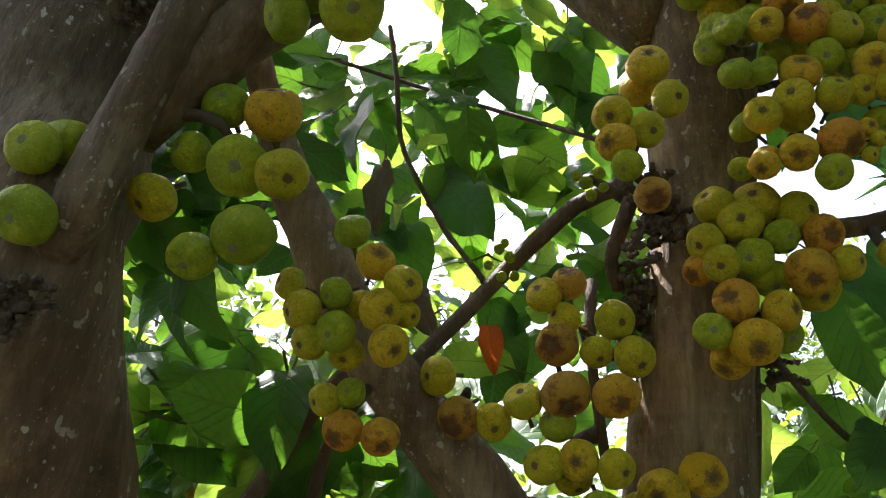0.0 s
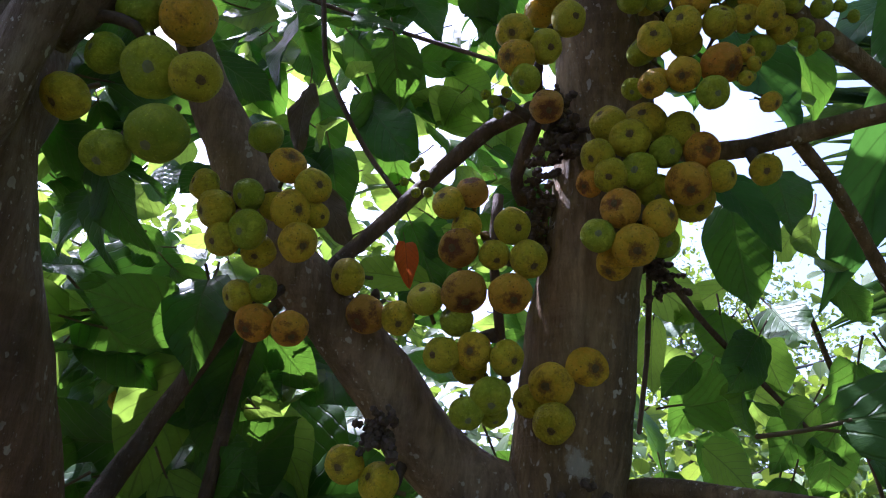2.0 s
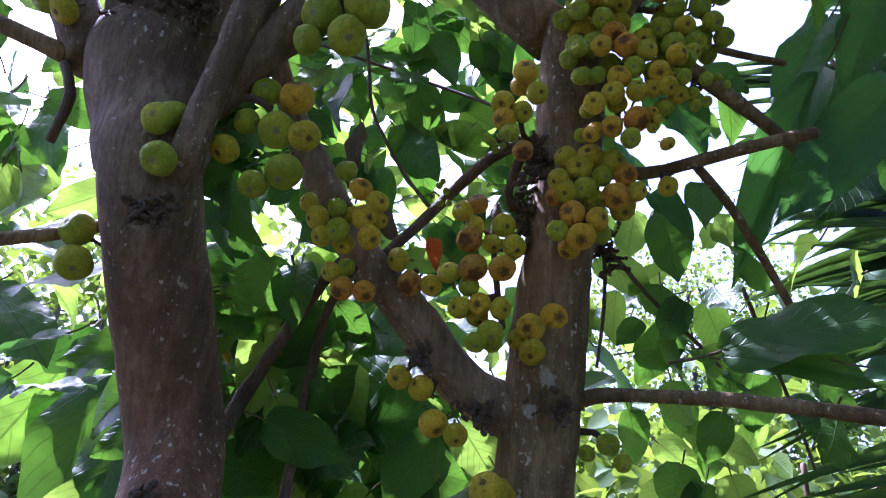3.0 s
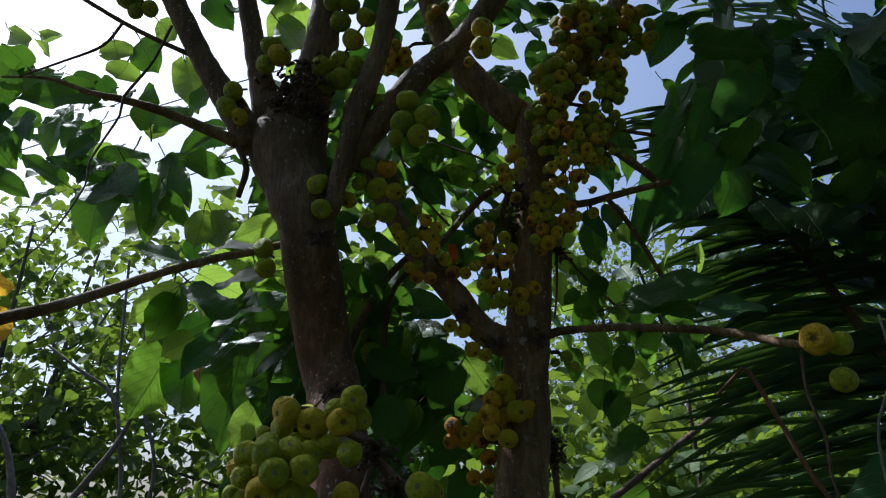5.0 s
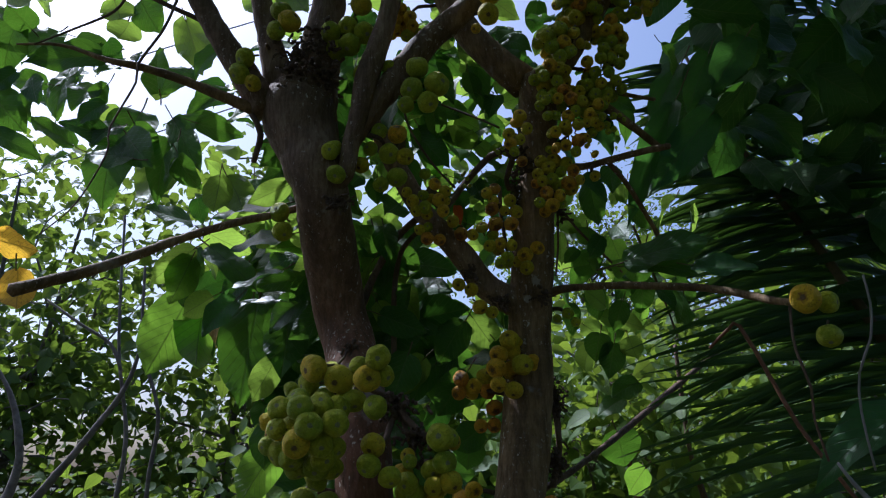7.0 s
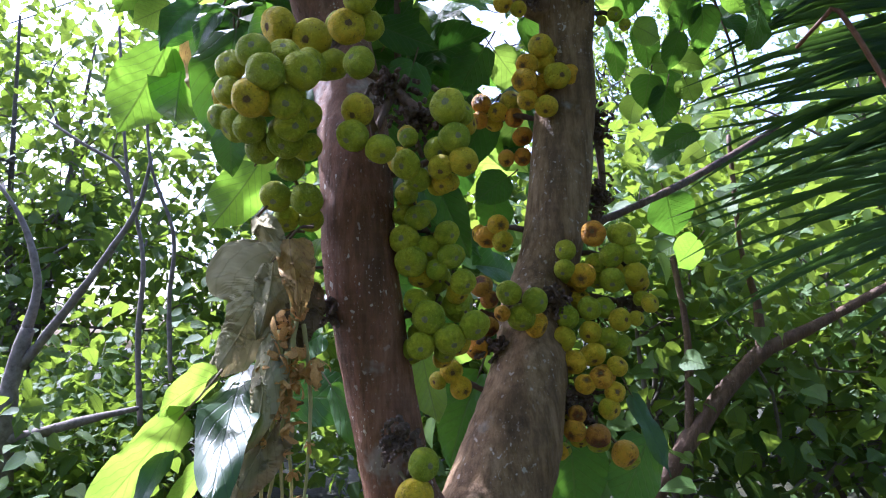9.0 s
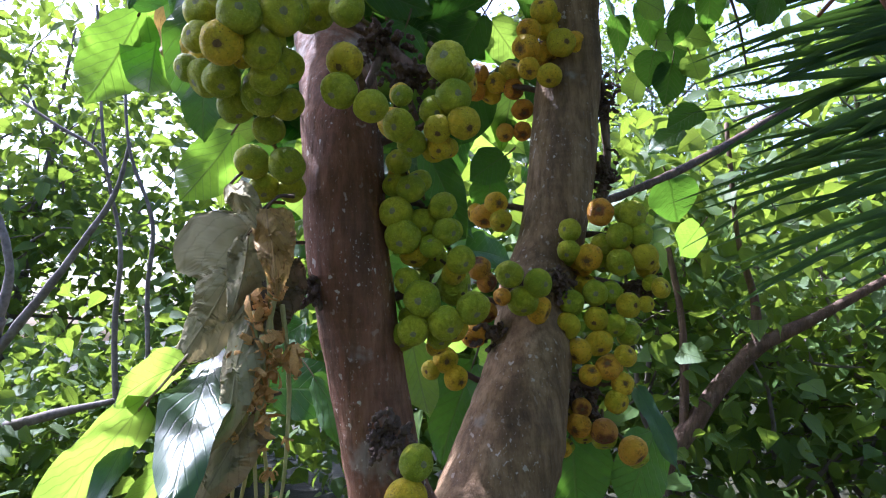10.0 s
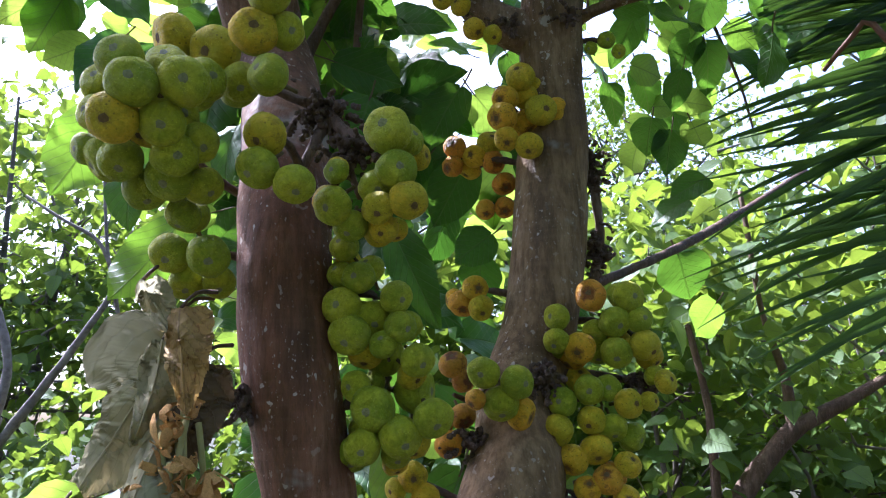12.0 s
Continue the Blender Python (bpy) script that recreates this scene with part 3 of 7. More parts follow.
spur_patch((0.363, 2.060, 2.380), 0.02, 0.05, 30, 17)
spur_patch((0.335, 1.920, 1.342), 0.05, 0.02, 30, 18)
spur_patch((-0.264, 1.600, 1.327), 0.02, 0.02, 25, 19)


# ---- figs ----
def fig_mesh(seed):
    """Squat fig, one unit across: a sunken eye at +z, the stalk end at -z, shallow ribs."""
    rnd = random.Random(seed)
    sides, rings = 22, 13
    flat, lean = rnd.uniform(0.80, 0.94), rnd.uniform(-0.05, 0.05)
    verts, faces = [], []
    ph = rnd.uniform(0, 6)
    for j in range(rings + 1):
        th = math.pi * j / rings
        rr = 0.5 * max(0.0, math.sin(th)) ** 0.86
        z = 0.5 * flat * math.cos(th)
        z -= 0.10 * math.exp(-(th / 0.46) ** 2)
        if th > 2.3:
            z -= 0.05 * ((th - 2.3) / 0.84) ** 2
        for k in range(sides):
            a = 2 * math.pi * k / sides
            rib = 1 + 0.022 * math.sin(5 * a + ph) * math.sin(th) - 0.03 * max(0.0, math.sin(7 * a + 2 * ph)) * math.exp(-((th - 0.75) / 0.4) ** 2) + 0.03 * math.sin(2 * a + 2 * ph) * math.sin(th)
            q = Vector((math.cos(a), math.sin(a), z * 3)) * 1.3
            rib += 0.04 * noise.noise(q + Vector((seed * 3.1, 0, 0)))
            verts.append((rr * rib * math.cos(a) + lean * z, rr * rib * math.sin(a), z))
    for j in range(rings):
        for k in range(sides):
            a, b = j * sides + k, j * sides + (k + 1) % sides
            faces.append((a, a + sides, b + sides, b))
    me = bpy.data.meshes.new("fig")
    me.from_pydata(verts, [], faces)
    bm = bmesh.new()
    bm.from_mesh(me)
    bmesh.ops.remove_doubles(bm, verts=bm.verts, dist=1e-4)
    bm.to_mesh(me)
    me["eye_z"] = 0.5 * flat - 0.098
    me["stalk_z"] = -0.5 * flat - 0.05
    return smooth(me)


def eye_mesh(seed):
    """The scaly eye of a fig: a small raised, ragged rosette."""
    rnd = random.Random(seed)
    bm = bmesh.new()
    tip = bm.verts.new((0, 0, 0.012))
    n = 10
    inner = [bm.verts.new((0.045 * math.cos(6.2832 * k / n), 0.045 * math.sin(6.2832 * k / n), 0.030 + rnd.uniform(-0.006, 0.006))) for k in range(n)]
    outer = [bm.verts.new((rnd.uniform(0.075, 0.115) * math.cos(6.2832 * k / n), rnd.uniform(0.075, 0.115) * math.sin(6.2832 * k / n), 0.004)) for k in range(n)]
    for k in range(n):
        q = (k + 1) % n
        bm.faces.new((tip, inner[k], inner[q]))
        bm.faces.new((inner[k], outer[k], outer[q], inner[q]))
    me = bpy.data.meshes.new("eye")
    bm.to_mesh(me)
    return smooth(me)


def stalk_mesh():
    return tube("stalk", [(0, 0, 0.06, 0.13), (0, 0, -0.02, 0.075), (0.02, 0, -0.14, 0.055), (0.05, 0.01, -0.34, 0.06)], 8, 0.08, 0.05)


FIGS = [fig_mesh(s) for s in range(7)]
EYES = [eye_mesh(s) for s in range(3)]
STALKS = stalk_mesh()
COLOURS = {"g": "green", "o": "olive-yellow", "y": "yellow", "r": "orange", "b": "overripe brown"}


def fig_cluster(label, figs, seed):
    """figs: (x, y, z, across, ripeness) of each fig; the bunch hangs from the nearest limb."""
    rnd = random.Random(seed)
    if len(figs) > 19 and figs[0][2] > 2.66:
        # the high bunches are packed: more figs sit behind and between the outer ones
        inner = []
        for x, y, z, d, ripe in figs:
            if rnd.random() < 0.8:
                inner.append((x + rnd.uniform(-0.024, 0.024), y + rnd.uniform(0.012, 0.04), z + rnd.uniform(-0.024, 0.024), d * rnd.uniform(0.95, 1.12), ripe))
        label = label.replace(str(len(figs)), str(len(figs) + len(inner)))
        figs = [(x, y, z, d * 1.08, ripe) for x, y, z, d, ripe in figs] + inner
    pts = np.array([f[:3] for f in figs])
    heart = pts.mean(0) + (0, 0.012, 0.02)
    wood = LIMB_CLOUD[LIMB_CLOUD[:, 3] > (0.03 if len(figs) > 12 else 0.0)]
    near = wood[np.argmin(np.linalg.norm(wood[:, :3] - heart, axis=1) - wood[:, 3])]
    thing = new("fig_cluster")
    thing.location = near[:3]
    tagged(thing, label, "fruit cluster", "fig clusters on the tree")
    base = Vector(near[:3])
    back = Vector(heart) - base
    if back.length > 0.03:
        w = base + Vector((back.x * 0.85, max(back.y * 0.2, -0.03), back.z * 0.6 + 0.01))
        me = tube("fruiting_branch", [(0, 0.01, 0, 0.008), (*(w - base), 0.0058), (*(back + Vector((0, 0.012, 0))), 0.0045)], 8, 0.012, 0.4, seed)
        put("fruiting_branch", me, thing, "knobbly brown fruiting branch", PEDUNCLE)
    for x, y, z, d, ripe in figs:
        p = Vector((x, y, z))
        out = (p - Vector(heart)).normalized() + Vector((rnd.uniform(-0.65, 0.65), -0.75, rnd.uniform(-0.8, 0.3)))
        q = out.to_track_quat("Z", "Y")
        me = FIGS[rnd.randrange(len(FIGS))]
        fig = new("fig", me)
        if not me.materials:
            me.materials.append(SKINS["g"])
        fig.material_slots[0].link, fig.material_slots[0].material = "OBJECT", SKINS[ripe]
        fig.parent = thing
        turn = q @ Euler((0, 0, rnd.uniform(0, 6.28))).to_quaternion()
        fig.matrix_basis = Matrix.LocRotScale(p - base, turn, Vector((d * 1.05,) * 3))
        tagged(fig, COLOURS[ripe] + " fig")
        eye = put("eye", EYES[rnd.randrange(3)], fig, "", EYE_PALE if ripe == "g" else EYE)
        eye.location.z = me["eye_z"]
        st = put("stalk", STALKS, fig, "", STALK)
        st.location.z = me["stalk_z"]
    return thing


fig_cluster("small bunch of 3 figs, green, on the bark", [(-0.334, 1.66, 2.401, 0.046, 'g'), (-0.328, 1.688, 2.426, 0.046, 'g'), (-0.315, 1.66, 2.333, 0.05, 'g')], 0)
fig_cluster("crowded bunch of 8 figs, green and olive-yellow, on the bark", [(-0.155, 1.73, 2.489, 0.055, 'y'), (-0.178, 1.73, 2.427, 0.056, 'g'), (-0.155, 1.73, 2.354, 0.055, 'g'), (-0.207, 1.73, 2.498, 0.046, 'g'), (-0.132, 1.73, 2.418, 0.047, 'o'), (-0.256, 1.73, 2.392, 0.046, 'o'), (-0.23, 1.73, 2.443, 0.039, 'g'), (-0.199, 1.73, 2.332, 0.043, 'g')], 1)
fig_cluster("crowded bunch of 13 figs, olive-yellow and yellow, on the bark", [(-0.037, 1.79, 2.31, 0.038, 'y'), (-0.025, 1.79, 2.277, 0.036, 'y'), (-0.048, 1.79, 2.359, 0.036, 'y'), (-0.076, 1.79, 2.392, 0.034, 'g'), (-0.019, 1.79, 2.337, 0.034, 'o'), (-0.076, 1.79, 2.288, 0.037, 'g'), (-0.082, 1.79, 2.325, 0.032, 'g'), (-0.112, 1.79, 2.308, 0.037, 'o'), (-0.071, 1.815, 2.276, 0.033, 'o'), (-0.102, 1.797, 2.28, 0.033, 'o'), (-0.129, 1.79, 2.334, 0.032, 'o'), (-0.059, 1.804, 2.32, 0.029, 'o'), (-0.016, 1.804, 2.313, 0.026, 'o')], 2)
fig_cluster("small bunch of 4 figs, orange and olive-yellow, on the bark", [(-0.071, 1.84, 2.211, 0.037, 'r'), (-0.035, 1.84, 2.207, 0.034, 'r'), (-0.093, 1.84, 2.238, 0.031, 'o'), (-0.069, 1.84, 2.246, 0.028, 'g')], 3)
fig_cluster("small bunch of 3 figs, olive-yellow and overripe brown, on the bark", [(0.005, 1.88, 2.278, 0.038, 'o'), (0.029, 1.88, 2.238, 0.039, 'b'), (0.063, 1.88, 2.236, 0.034, 'o')], 4)
fig_cluster("crowded bunch of 9 figs, olive-yellow and overripe brown, on the bark", [(0.131, 1.86, 2.374, 0.034, 'b'), (0.107, 1.86, 2.36, 0.034, 'o'), (0.121, 1.86, 2.309, 0.04, 'b'), (0.175, 1.86, 2.336, 0.038, 'o'), (0.193, 1.86, 2.3, 0.038, 'o'), (0.158, 1.86, 2.303, 0.031, 'o'), (0.127, 1.867, 2.338, 0.032, 'o'), (0.13, 1.86, 2.261, 0.045, 'b'), (0.176, 1.86, 2.262, 0.042, 'r')], 5)
fig_cluster("crowded bunch of 9 figs, olive-yellow and green, on the bark", [(0.091, 1.87, 2.255, 0.036, 'o'), (0.143, 1.87, 2.204, 0.036, 'y'), (0.112, 1.87, 2.198, 0.035, 'o'), (0.176, 1.87, 2.199, 0.034, 'o'), (0.123, 1.881, 2.238, 0.034, 'g'), (0.139, 1.897, 2.193, 0.034, 'o'), (0.162, 1.87, 2.161, 0.037, 'g'), (0.14, 1.87, 2.143, 0.032, 'g'), (0.165, 1.894, 2.149, 0.029, 'g')], 6)
fig_cluster("crowded bunch of 8 figs, yellow and olive-yellow, on the bark", [(0.202, 1.76, 2.562, 0.039, 'y'), (0.197, 1.793, 2.561, 0.04, 'y'), (0.221, 1.76, 2.521, 0.034, 'o'), (0.168, 1.76, 2.503, 0.036, 'o'), (0.199, 1.76, 2.486, 0.033, 'o'), (0.171, 1.76, 2.472, 0.035, 'y'), (0.181, 1.76, 2.447, 0.028, 'g'), (0.202, 1.76, 2.416, 0.031, 'b')], 7)
fig_cluster("crowded bunch of 14 figs, olive-yellow and green, on the bark", [(0.301, 1.84, 2.396, 0.037, 'g'), (0.35, 1.84, 2.383, 0.044, 'r'), (0.366, 1.84, 2.422, 0.037, 'r'), (0.293, 1.84, 2.434, 0.041, 'o'), (0.329, 1.84, 2.419, 0.033, 'g'), (0.273, 1.84, 2.389, 0.034, 'o'), (0.272, 1.85, 2.458, 0.039, 'o'), (0.312, 1.85, 2.461, 0.043, 'o'), (0.347, 1.844, 2.448, 0.039, 'o'), (0.26, 1.844, 2.413, 0.035, 'o'), (0.321, 1.858, 2.383, 0.036, 'g'), (0.364, 1.873, 2.38, 0.042, 'o'), (0.383, 1.84, 2.393, 0.032, 'o'), (0.254, 1.858, 2.389, 0.03, 'r')], 8)
fig_cluster("crowded bunch of 6 figs, yellow and green, on the bark", [(0.296, 1.84, 2.312, 0.043, 'y'), (0.282, 1.84, 2.352, 0.04, 'r'), (0.321, 1.84, 2.343, 0.036, 'y'), (0.26, 1.84, 2.321, 0.033, 'g'), (0.28, 1.87, 2.305, 0.037, 'y'), (0.328, 1.866, 2.33, 0.034, 'g')], 9)
fig_cluster("crowded bunch of 22 figs, olive-yellow and yellow, on the bark", [(0.353, 1.8, 2.582, 0.04, 'y'), (0.292, 1.8, 2.584, 0.032, 'g'), (0.318, 1.8, 2.586, 0.029, 'g'), (0.379, 1.8, 2.501, 0.04, 'r'), (0.343, 1.8, 2.55, 0.038, 'o'), (0.353, 1.827, 2.548, 0.034, 'o'), (0.313, 1.8, 2.531, 0.035, 'o'), (0.381, 1.8, 2.555, 0.035, 'o'), (0.341, 1.8, 2.487, 0.034, 'y'), (0.369, 1.8, 2.466, 0.032, 'g'), (0.309, 1.8, 2.473, 0.027, 'y'), (0.404, 1.8, 2.515, 0.018, 'y'), (0.412, 1.8, 2.502, 0.016, 'o'), (0.402, 1.8, 2.484, 0.015, 'o'), (0.423, 1.8, 2.456, 0.02, 'y'), (0.317, 1.818, 2.491, 0.027, 'y'), (0.308, 1.842, 2.549, 0.034, 'g'), (0.295, 1.825, 2.485, 0.024, 'g'), (0.313, 1.829, 2.604, 0.028, 'o'), (0.401, 1.834, 2.526, 0.035, 'o'), (0.409, 1.808, 2.493, 0.014, 'g'), (0.43, 1.812, 2.466, 0.019, 'o')], 10)
fig_cluster("crowded bunch of 22 figs, green and olive-yellow, on the bark", [(0.364, 1.79, 2.638, 0.039, 'r'), (0.324, 1.79, 2.637, 0.034, 'y'), (0.311, 1.812, 2.656, 0.04, 'g'), (0.287, 1.79, 2.632, 0.031, 'g'), (0.397, 1.79, 2.628, 0.035, 'o'), (0.416, 1.79, 2.585, 0.035, 'y'), (0.445, 1.79, 2.619, 0.035, 'y'), (0.377, 1.797, 2.6, 0.034, 'g'), (0.429, 1.79, 2.558, 0.03, 'o'), (0.454, 1.79, 2.576, 0.025, 'g'), (0.406, 1.81, 2.602, 0.028, 'g'), (0.466, 1.806, 2.624, 0.028, 'g'), (0.448, 1.811, 2.555, 0.03, 'o'), (0.427, 1.821, 2.538, 0.03, 'g'), (0.475, 1.813, 2.643, 0.029, 'o'), (0.283, 1.822, 2.663, 0.035, 'g'), (0.446, 1.825, 2.601, 0.032, 'g'), (0.437, 1.811, 2.586, 0.023, 'o'), (0.271, 1.808, 2.623, 0.032, 'g'), (0.407, 1.8, 2.56, 0.029, 'o'), (0.343, 1.834, 2.635, 0.033, 'g'), (0.286, 1.846, 2.68, 0.041, 'g')], 11)
fig_cluster("crowded bunch of 7 figs, green, on the bark", [(0.473, 1.82, 2.563, 0.024, 'g'), (0.459, 1.827, 2.573, 0.019, 'g'), (0.476, 1.82, 2.542, 0.02, 'g'), (0.496, 1.82, 2.594, 0.023, 'g'), (0.494, 1.82, 2.55, 0.018, 'g'), (0.516, 1.82, 2.597, 0.014, 'g'), (0.528, 1.82, 2.583, 0.014, 'g')], 12)
fig_cluster("single fig, olive-yellow, on the bark", [(0.435, 1.86, 2.414, 0.032, 'o')], 13)
fig_cluster("small bunch of 4 figs, yellow and olive-yellow, on the bark", [(0.224, 1.94, 2.191, 0.046, 'y'), (0.261, 1.94, 2.211, 0.046, 'y'), (0.227, 1.94, 2.151, 0.043, 'o'), (0.203, 1.96, 2.176, 0.036, 'o')], 14)
fig_cluster("small bunch of 4 figs, olive-yellow and yellow, on the bark", [(0.021, 1.91, 2.092, 0.038, 'o'), (0.057, 1.91, 2.077, 0.04, 'o'), (0.081, 1.91, 2.024, 0.043, 'y'), (0.116, 1.91, 2.009, 0.037, 'o')], 15)
fig_cluster("small bunch of 3 figs, green, on the bark", [(0.35, 1.98, 2.02, 0.035, 'g'), (0.317, 1.98, 2.004, 0.026, 'g'), (0.372, 1.98, 1.993, 0.028, 'g')], 16)
fig_cluster("small bunch of 5 figs, green, on the bark", [(-0.097, 1.66, 2.663, 0.062, 'g'), (-0.112, 1.66, 2.592, 0.062, 'g'), (-0.042, 1.66, 2.608, 0.068, 'g'), (-0.067, 1.66, 2.551, 0.058, 'g'), (-0.128, 1.66, 2.543, 0.046, 'g')], 17)
fig_cluster("small bunch of 3 figs, olive-yellow and yellow, on the bark", [(0.11, 1.66, 2.84, 0.061, 'o'), (0.114, 1.66, 2.909, 0.062, 'o'), (0.073, 1.66, 2.791, 0.029, 'y')], 18)
fig_cluster("crowded bunch of 12 figs, green and olive-yellow, on the bark", [(-0.254, 1.72, 2.816, 0.063, 'g'), (-0.356, 1.72, 2.82, 0.059, 'g'), (-0.298, 1.72, 2.776, 0.065, 'g'), (-0.341, 1.747, 2.776, 0.06, 'g'), (-0.267, 1.72, 2.917, 0.064, 'o'), (-0.308, 1.72, 2.983, 0.061, 'g'), (-0.232, 1.72, 3, 0.058, 'g'), (-0.282, 1.72, 3.047, 0.062, 'g'), (-0.337, 1.72, 3.054, 0.052, 'g'), (-0.256, 1.72, 2.68, 0.055, 'g'), (-0.181, 1.72, 2.699, 0.042, 'g'), (-0.305, 1.72, 2.84, 0.056, 'g')], 19)
fig_cluster("crowded bunch of 6 figs, green and olive-yellow, on the bark", [(-0.469, 1.68, 2.829, 0.065, 'o'), (-0.499, 1.687, 2.87, 0.059, 'g'), (-0.507, 1.68, 2.796, 0.055, 'g'), (-0.562, 1.68, 2.623, 0.047, 'o'), (-0.603, 1.68, 2.654, 0.057, 'g'), (-0.59, 1.68, 2.706, 0.054, 'g')], 20)
fig_cluster("small bunch of 2 figs, green, on the bark", [(-0.481, 1.76, 2.263, 0.054, 'g'), (-0.47, 1.76, 2.206, 0.054, 'g')], 21)
fig_cluster("small bunch of 3 figs, green, on the bark", [(-0.949, 1.7, 3.056, 0.073, 'g'), (-0.878, 1.7, 3.013, 0.048, 'g'), (-0.92, 1.7, 3.004, 0.045, 'g')], 22)
fig_cluster("crowded bunch of 22 figs, yellow and green, on the bark", [(-0.155, 1.9, 3.037, 0.037, 'y'), (-0.172, 1.9, 2.992, 0.037, 'y'), (-0.152, 1.923, 2.999, 0.037, 'y'), (-0.127, 1.9, 3.004, 0.037, 'y'), (-0.117, 1.9, 2.97, 0.037, 'y'), (-0.172, 1.9, 2.964, 0.033, 'y'), (-0.021, 1.9, 3.18, 0.034, 'r'), (-0.134, 1.916, 2.943, 0.038, 'g'), (-0.168, 1.94, 3.064, 0.032, 'g'), (-0.099, 1.931, 2.958, 0.038, 'g'), (-0.121, 1.931, 3.029, 0.032, 'o'), (-0.173, 1.929, 2.981, 0.029, 'y'), (-0.149, 1.957, 3.019, 0.035, 'g'), (-0.023, 1.923, 3.205, 0.035, 'g'), (-0.124, 1.928, 2.974, 0.032, 'y'), (-0.041, 1.913, 3.166, 0.034, 'o'), (-0.19, 1.908, 3.014, 0.038, 'o'), (-0.185, 1.939, 2.964, 0.032, 'o'), (-0.143, 1.943, 2.978, 0.034, 'o'), (-0.157, 1.928, 3.036, 0.038, 'y'), (0.004, 1.909, 3.204, 0.031, 'g'), (-0.126, 1.935, 2.998, 0.038, 'y')], 23)
fig_cluster("crowded bunch of 24 figs, green and olive-yellow, on the bark", [(0.396, 1.82, 3.107, 0.043, 'g'), (0.447, 1.82, 3.13, 0.044, 'o'), (0.388, 1.82, 3.058, 0.039, 'r'), (0.449, 1.82, 3.08, 0.04, 'y'), (0.448, 1.82, 3.029, 0.043, 'y'), (0.423, 1.82, 2.996, 0.039, 'r'), (0.402, 1.82, 2.949, 0.039, 'o'), (0.482, 1.82, 3.118, 0.044, 'g'), (0.527, 1.82, 3.107, 0.047, 'g'), (0.504, 1.82, 3.051, 0.036, 'g'), (0.463, 1.82, 2.985, 0.035, 'g'), (0.367, 1.82, 3.007, 0.036, 'g'), (0.364, 1.849, 3.084, 0.039, 'g'), (0.395, 1.852, 2.988, 0.034, 'g'), (0.46, 1.857, 2.997, 0.036, 'o'), (0.434, 1.846, 3.007, 0.042, 'g'), (0.493, 1.857, 3.057, 0.036, 'o'), (0.485, 1.86, 2.968, 0.03, 'g'), (0.477, 1.867, 3.077, 0.035, 'y'), (0.381, 1.858, 2.954, 0.036, 'o'), (0.455, 1.862, 3.111, 0.046, 'g'), (0.393, 1.859, 3.039, 0.038, 'g'), (0.367, 1.837, 3.035, 0.037, 'o'), (0.425, 1.857, 2.967, 0.037, 'o')], 24)
fig_cluster("crowded bunch of 24 figs, olive-yellow and green, on the bark", [(0.6, 1.84, 3.124, 0.044, 'y'), (0.583, 1.84, 3.079, 0.04, 'r'), (0.642, 1.84, 3.124, 0.04, 'o'), (0.568, 1.84, 3.017, 0.036, 'g'), (0.616, 1.84, 3.045, 0.04, 'g'), (0.649, 1.84, 3.017, 0.036, 'o'), (0.6, 1.84, 2.979, 0.039, 'g'), (0.523, 1.84, 2.951, 0.039, 'r'), (0.537, 1.84, 2.911, 0.042, 'y'), (0.502, 1.84, 2.915, 0.039, 'o'), (0.519, 1.84, 2.872, 0.035, 'g'), (0.664, 1.84, 3.074, 0.036, 'g'), (0.562, 1.87, 2.903, 0.04, 'o'), (0.673, 1.851, 3.033, 0.037, 'o'), (0.616, 1.864, 2.991, 0.034, 'o'), (0.564, 1.861, 3.041, 0.037, 'g'), (0.505, 1.87, 2.849, 0.034, 'o'), (0.555, 1.86, 2.992, 0.036, 'g'), (0.501, 1.875, 2.891, 0.035, 'g'), (0.63, 1.884, 3.051, 0.035, 'o'), (0.481, 1.881, 2.938, 0.037, 'o'), (0.626, 1.868, 3.12, 0.04, 'o'), (0.598, 1.867, 3.067, 0.035, 'r'), (0.541, 1.882, 2.93, 0.036, 'o')], 25)
fig_cluster("crowded bunch of 24 figs, green and olive-yellow, on the bark", [(0.348, 1.8, 2.891, 0.045, 'g'), (0.303, 1.8, 2.864, 0.041, 'g'), (0.357, 1.8, 2.842, 0.041, 'y'), (0.318, 1.8, 2.823, 0.041, 'g'), (0.342, 1.8, 2.787, 0.041, 'g'), (0.308, 1.8, 2.757, 0.041, 'y'), (0.338, 1.803, 2.751, 0.037, 'o'), (0.287, 1.8, 2.721, 0.034, 'g'), (0.39, 1.8, 2.875, 0.035, 'o'), (0.368, 1.8, 2.803, 0.034, 'g'), (0.298, 1.848, 2.714, 0.048, 'o'), (0.328, 1.8, 2.703, 0.033, 'g'), (0.346, 1.8, 2.67, 0.037, 'r'), (0.416, 1.826, 2.854, 0.03, 'o'), (0.292, 1.906, 2.685, 0.045, 'g'), (0.3, 1.832, 2.888, 0.041, 'g'), (0.283, 1.814, 2.746, 0.033, 'g'), (0.366, 1.825, 2.892, 0.036, 'g'), (0.362, 1.846, 2.729, 0.038, 'o'), (0.32, 1.897, 2.717, 0.05, 'o'), (0.349, 1.834, 2.766, 0.037, 'o'), (0.322, 1.846, 2.87, 0.04, 'o'), (0.311, 1.832, 2.774, 0.038, 'o'), (0.345, 1.836, 2.822, 0.035, 'o')], 26)
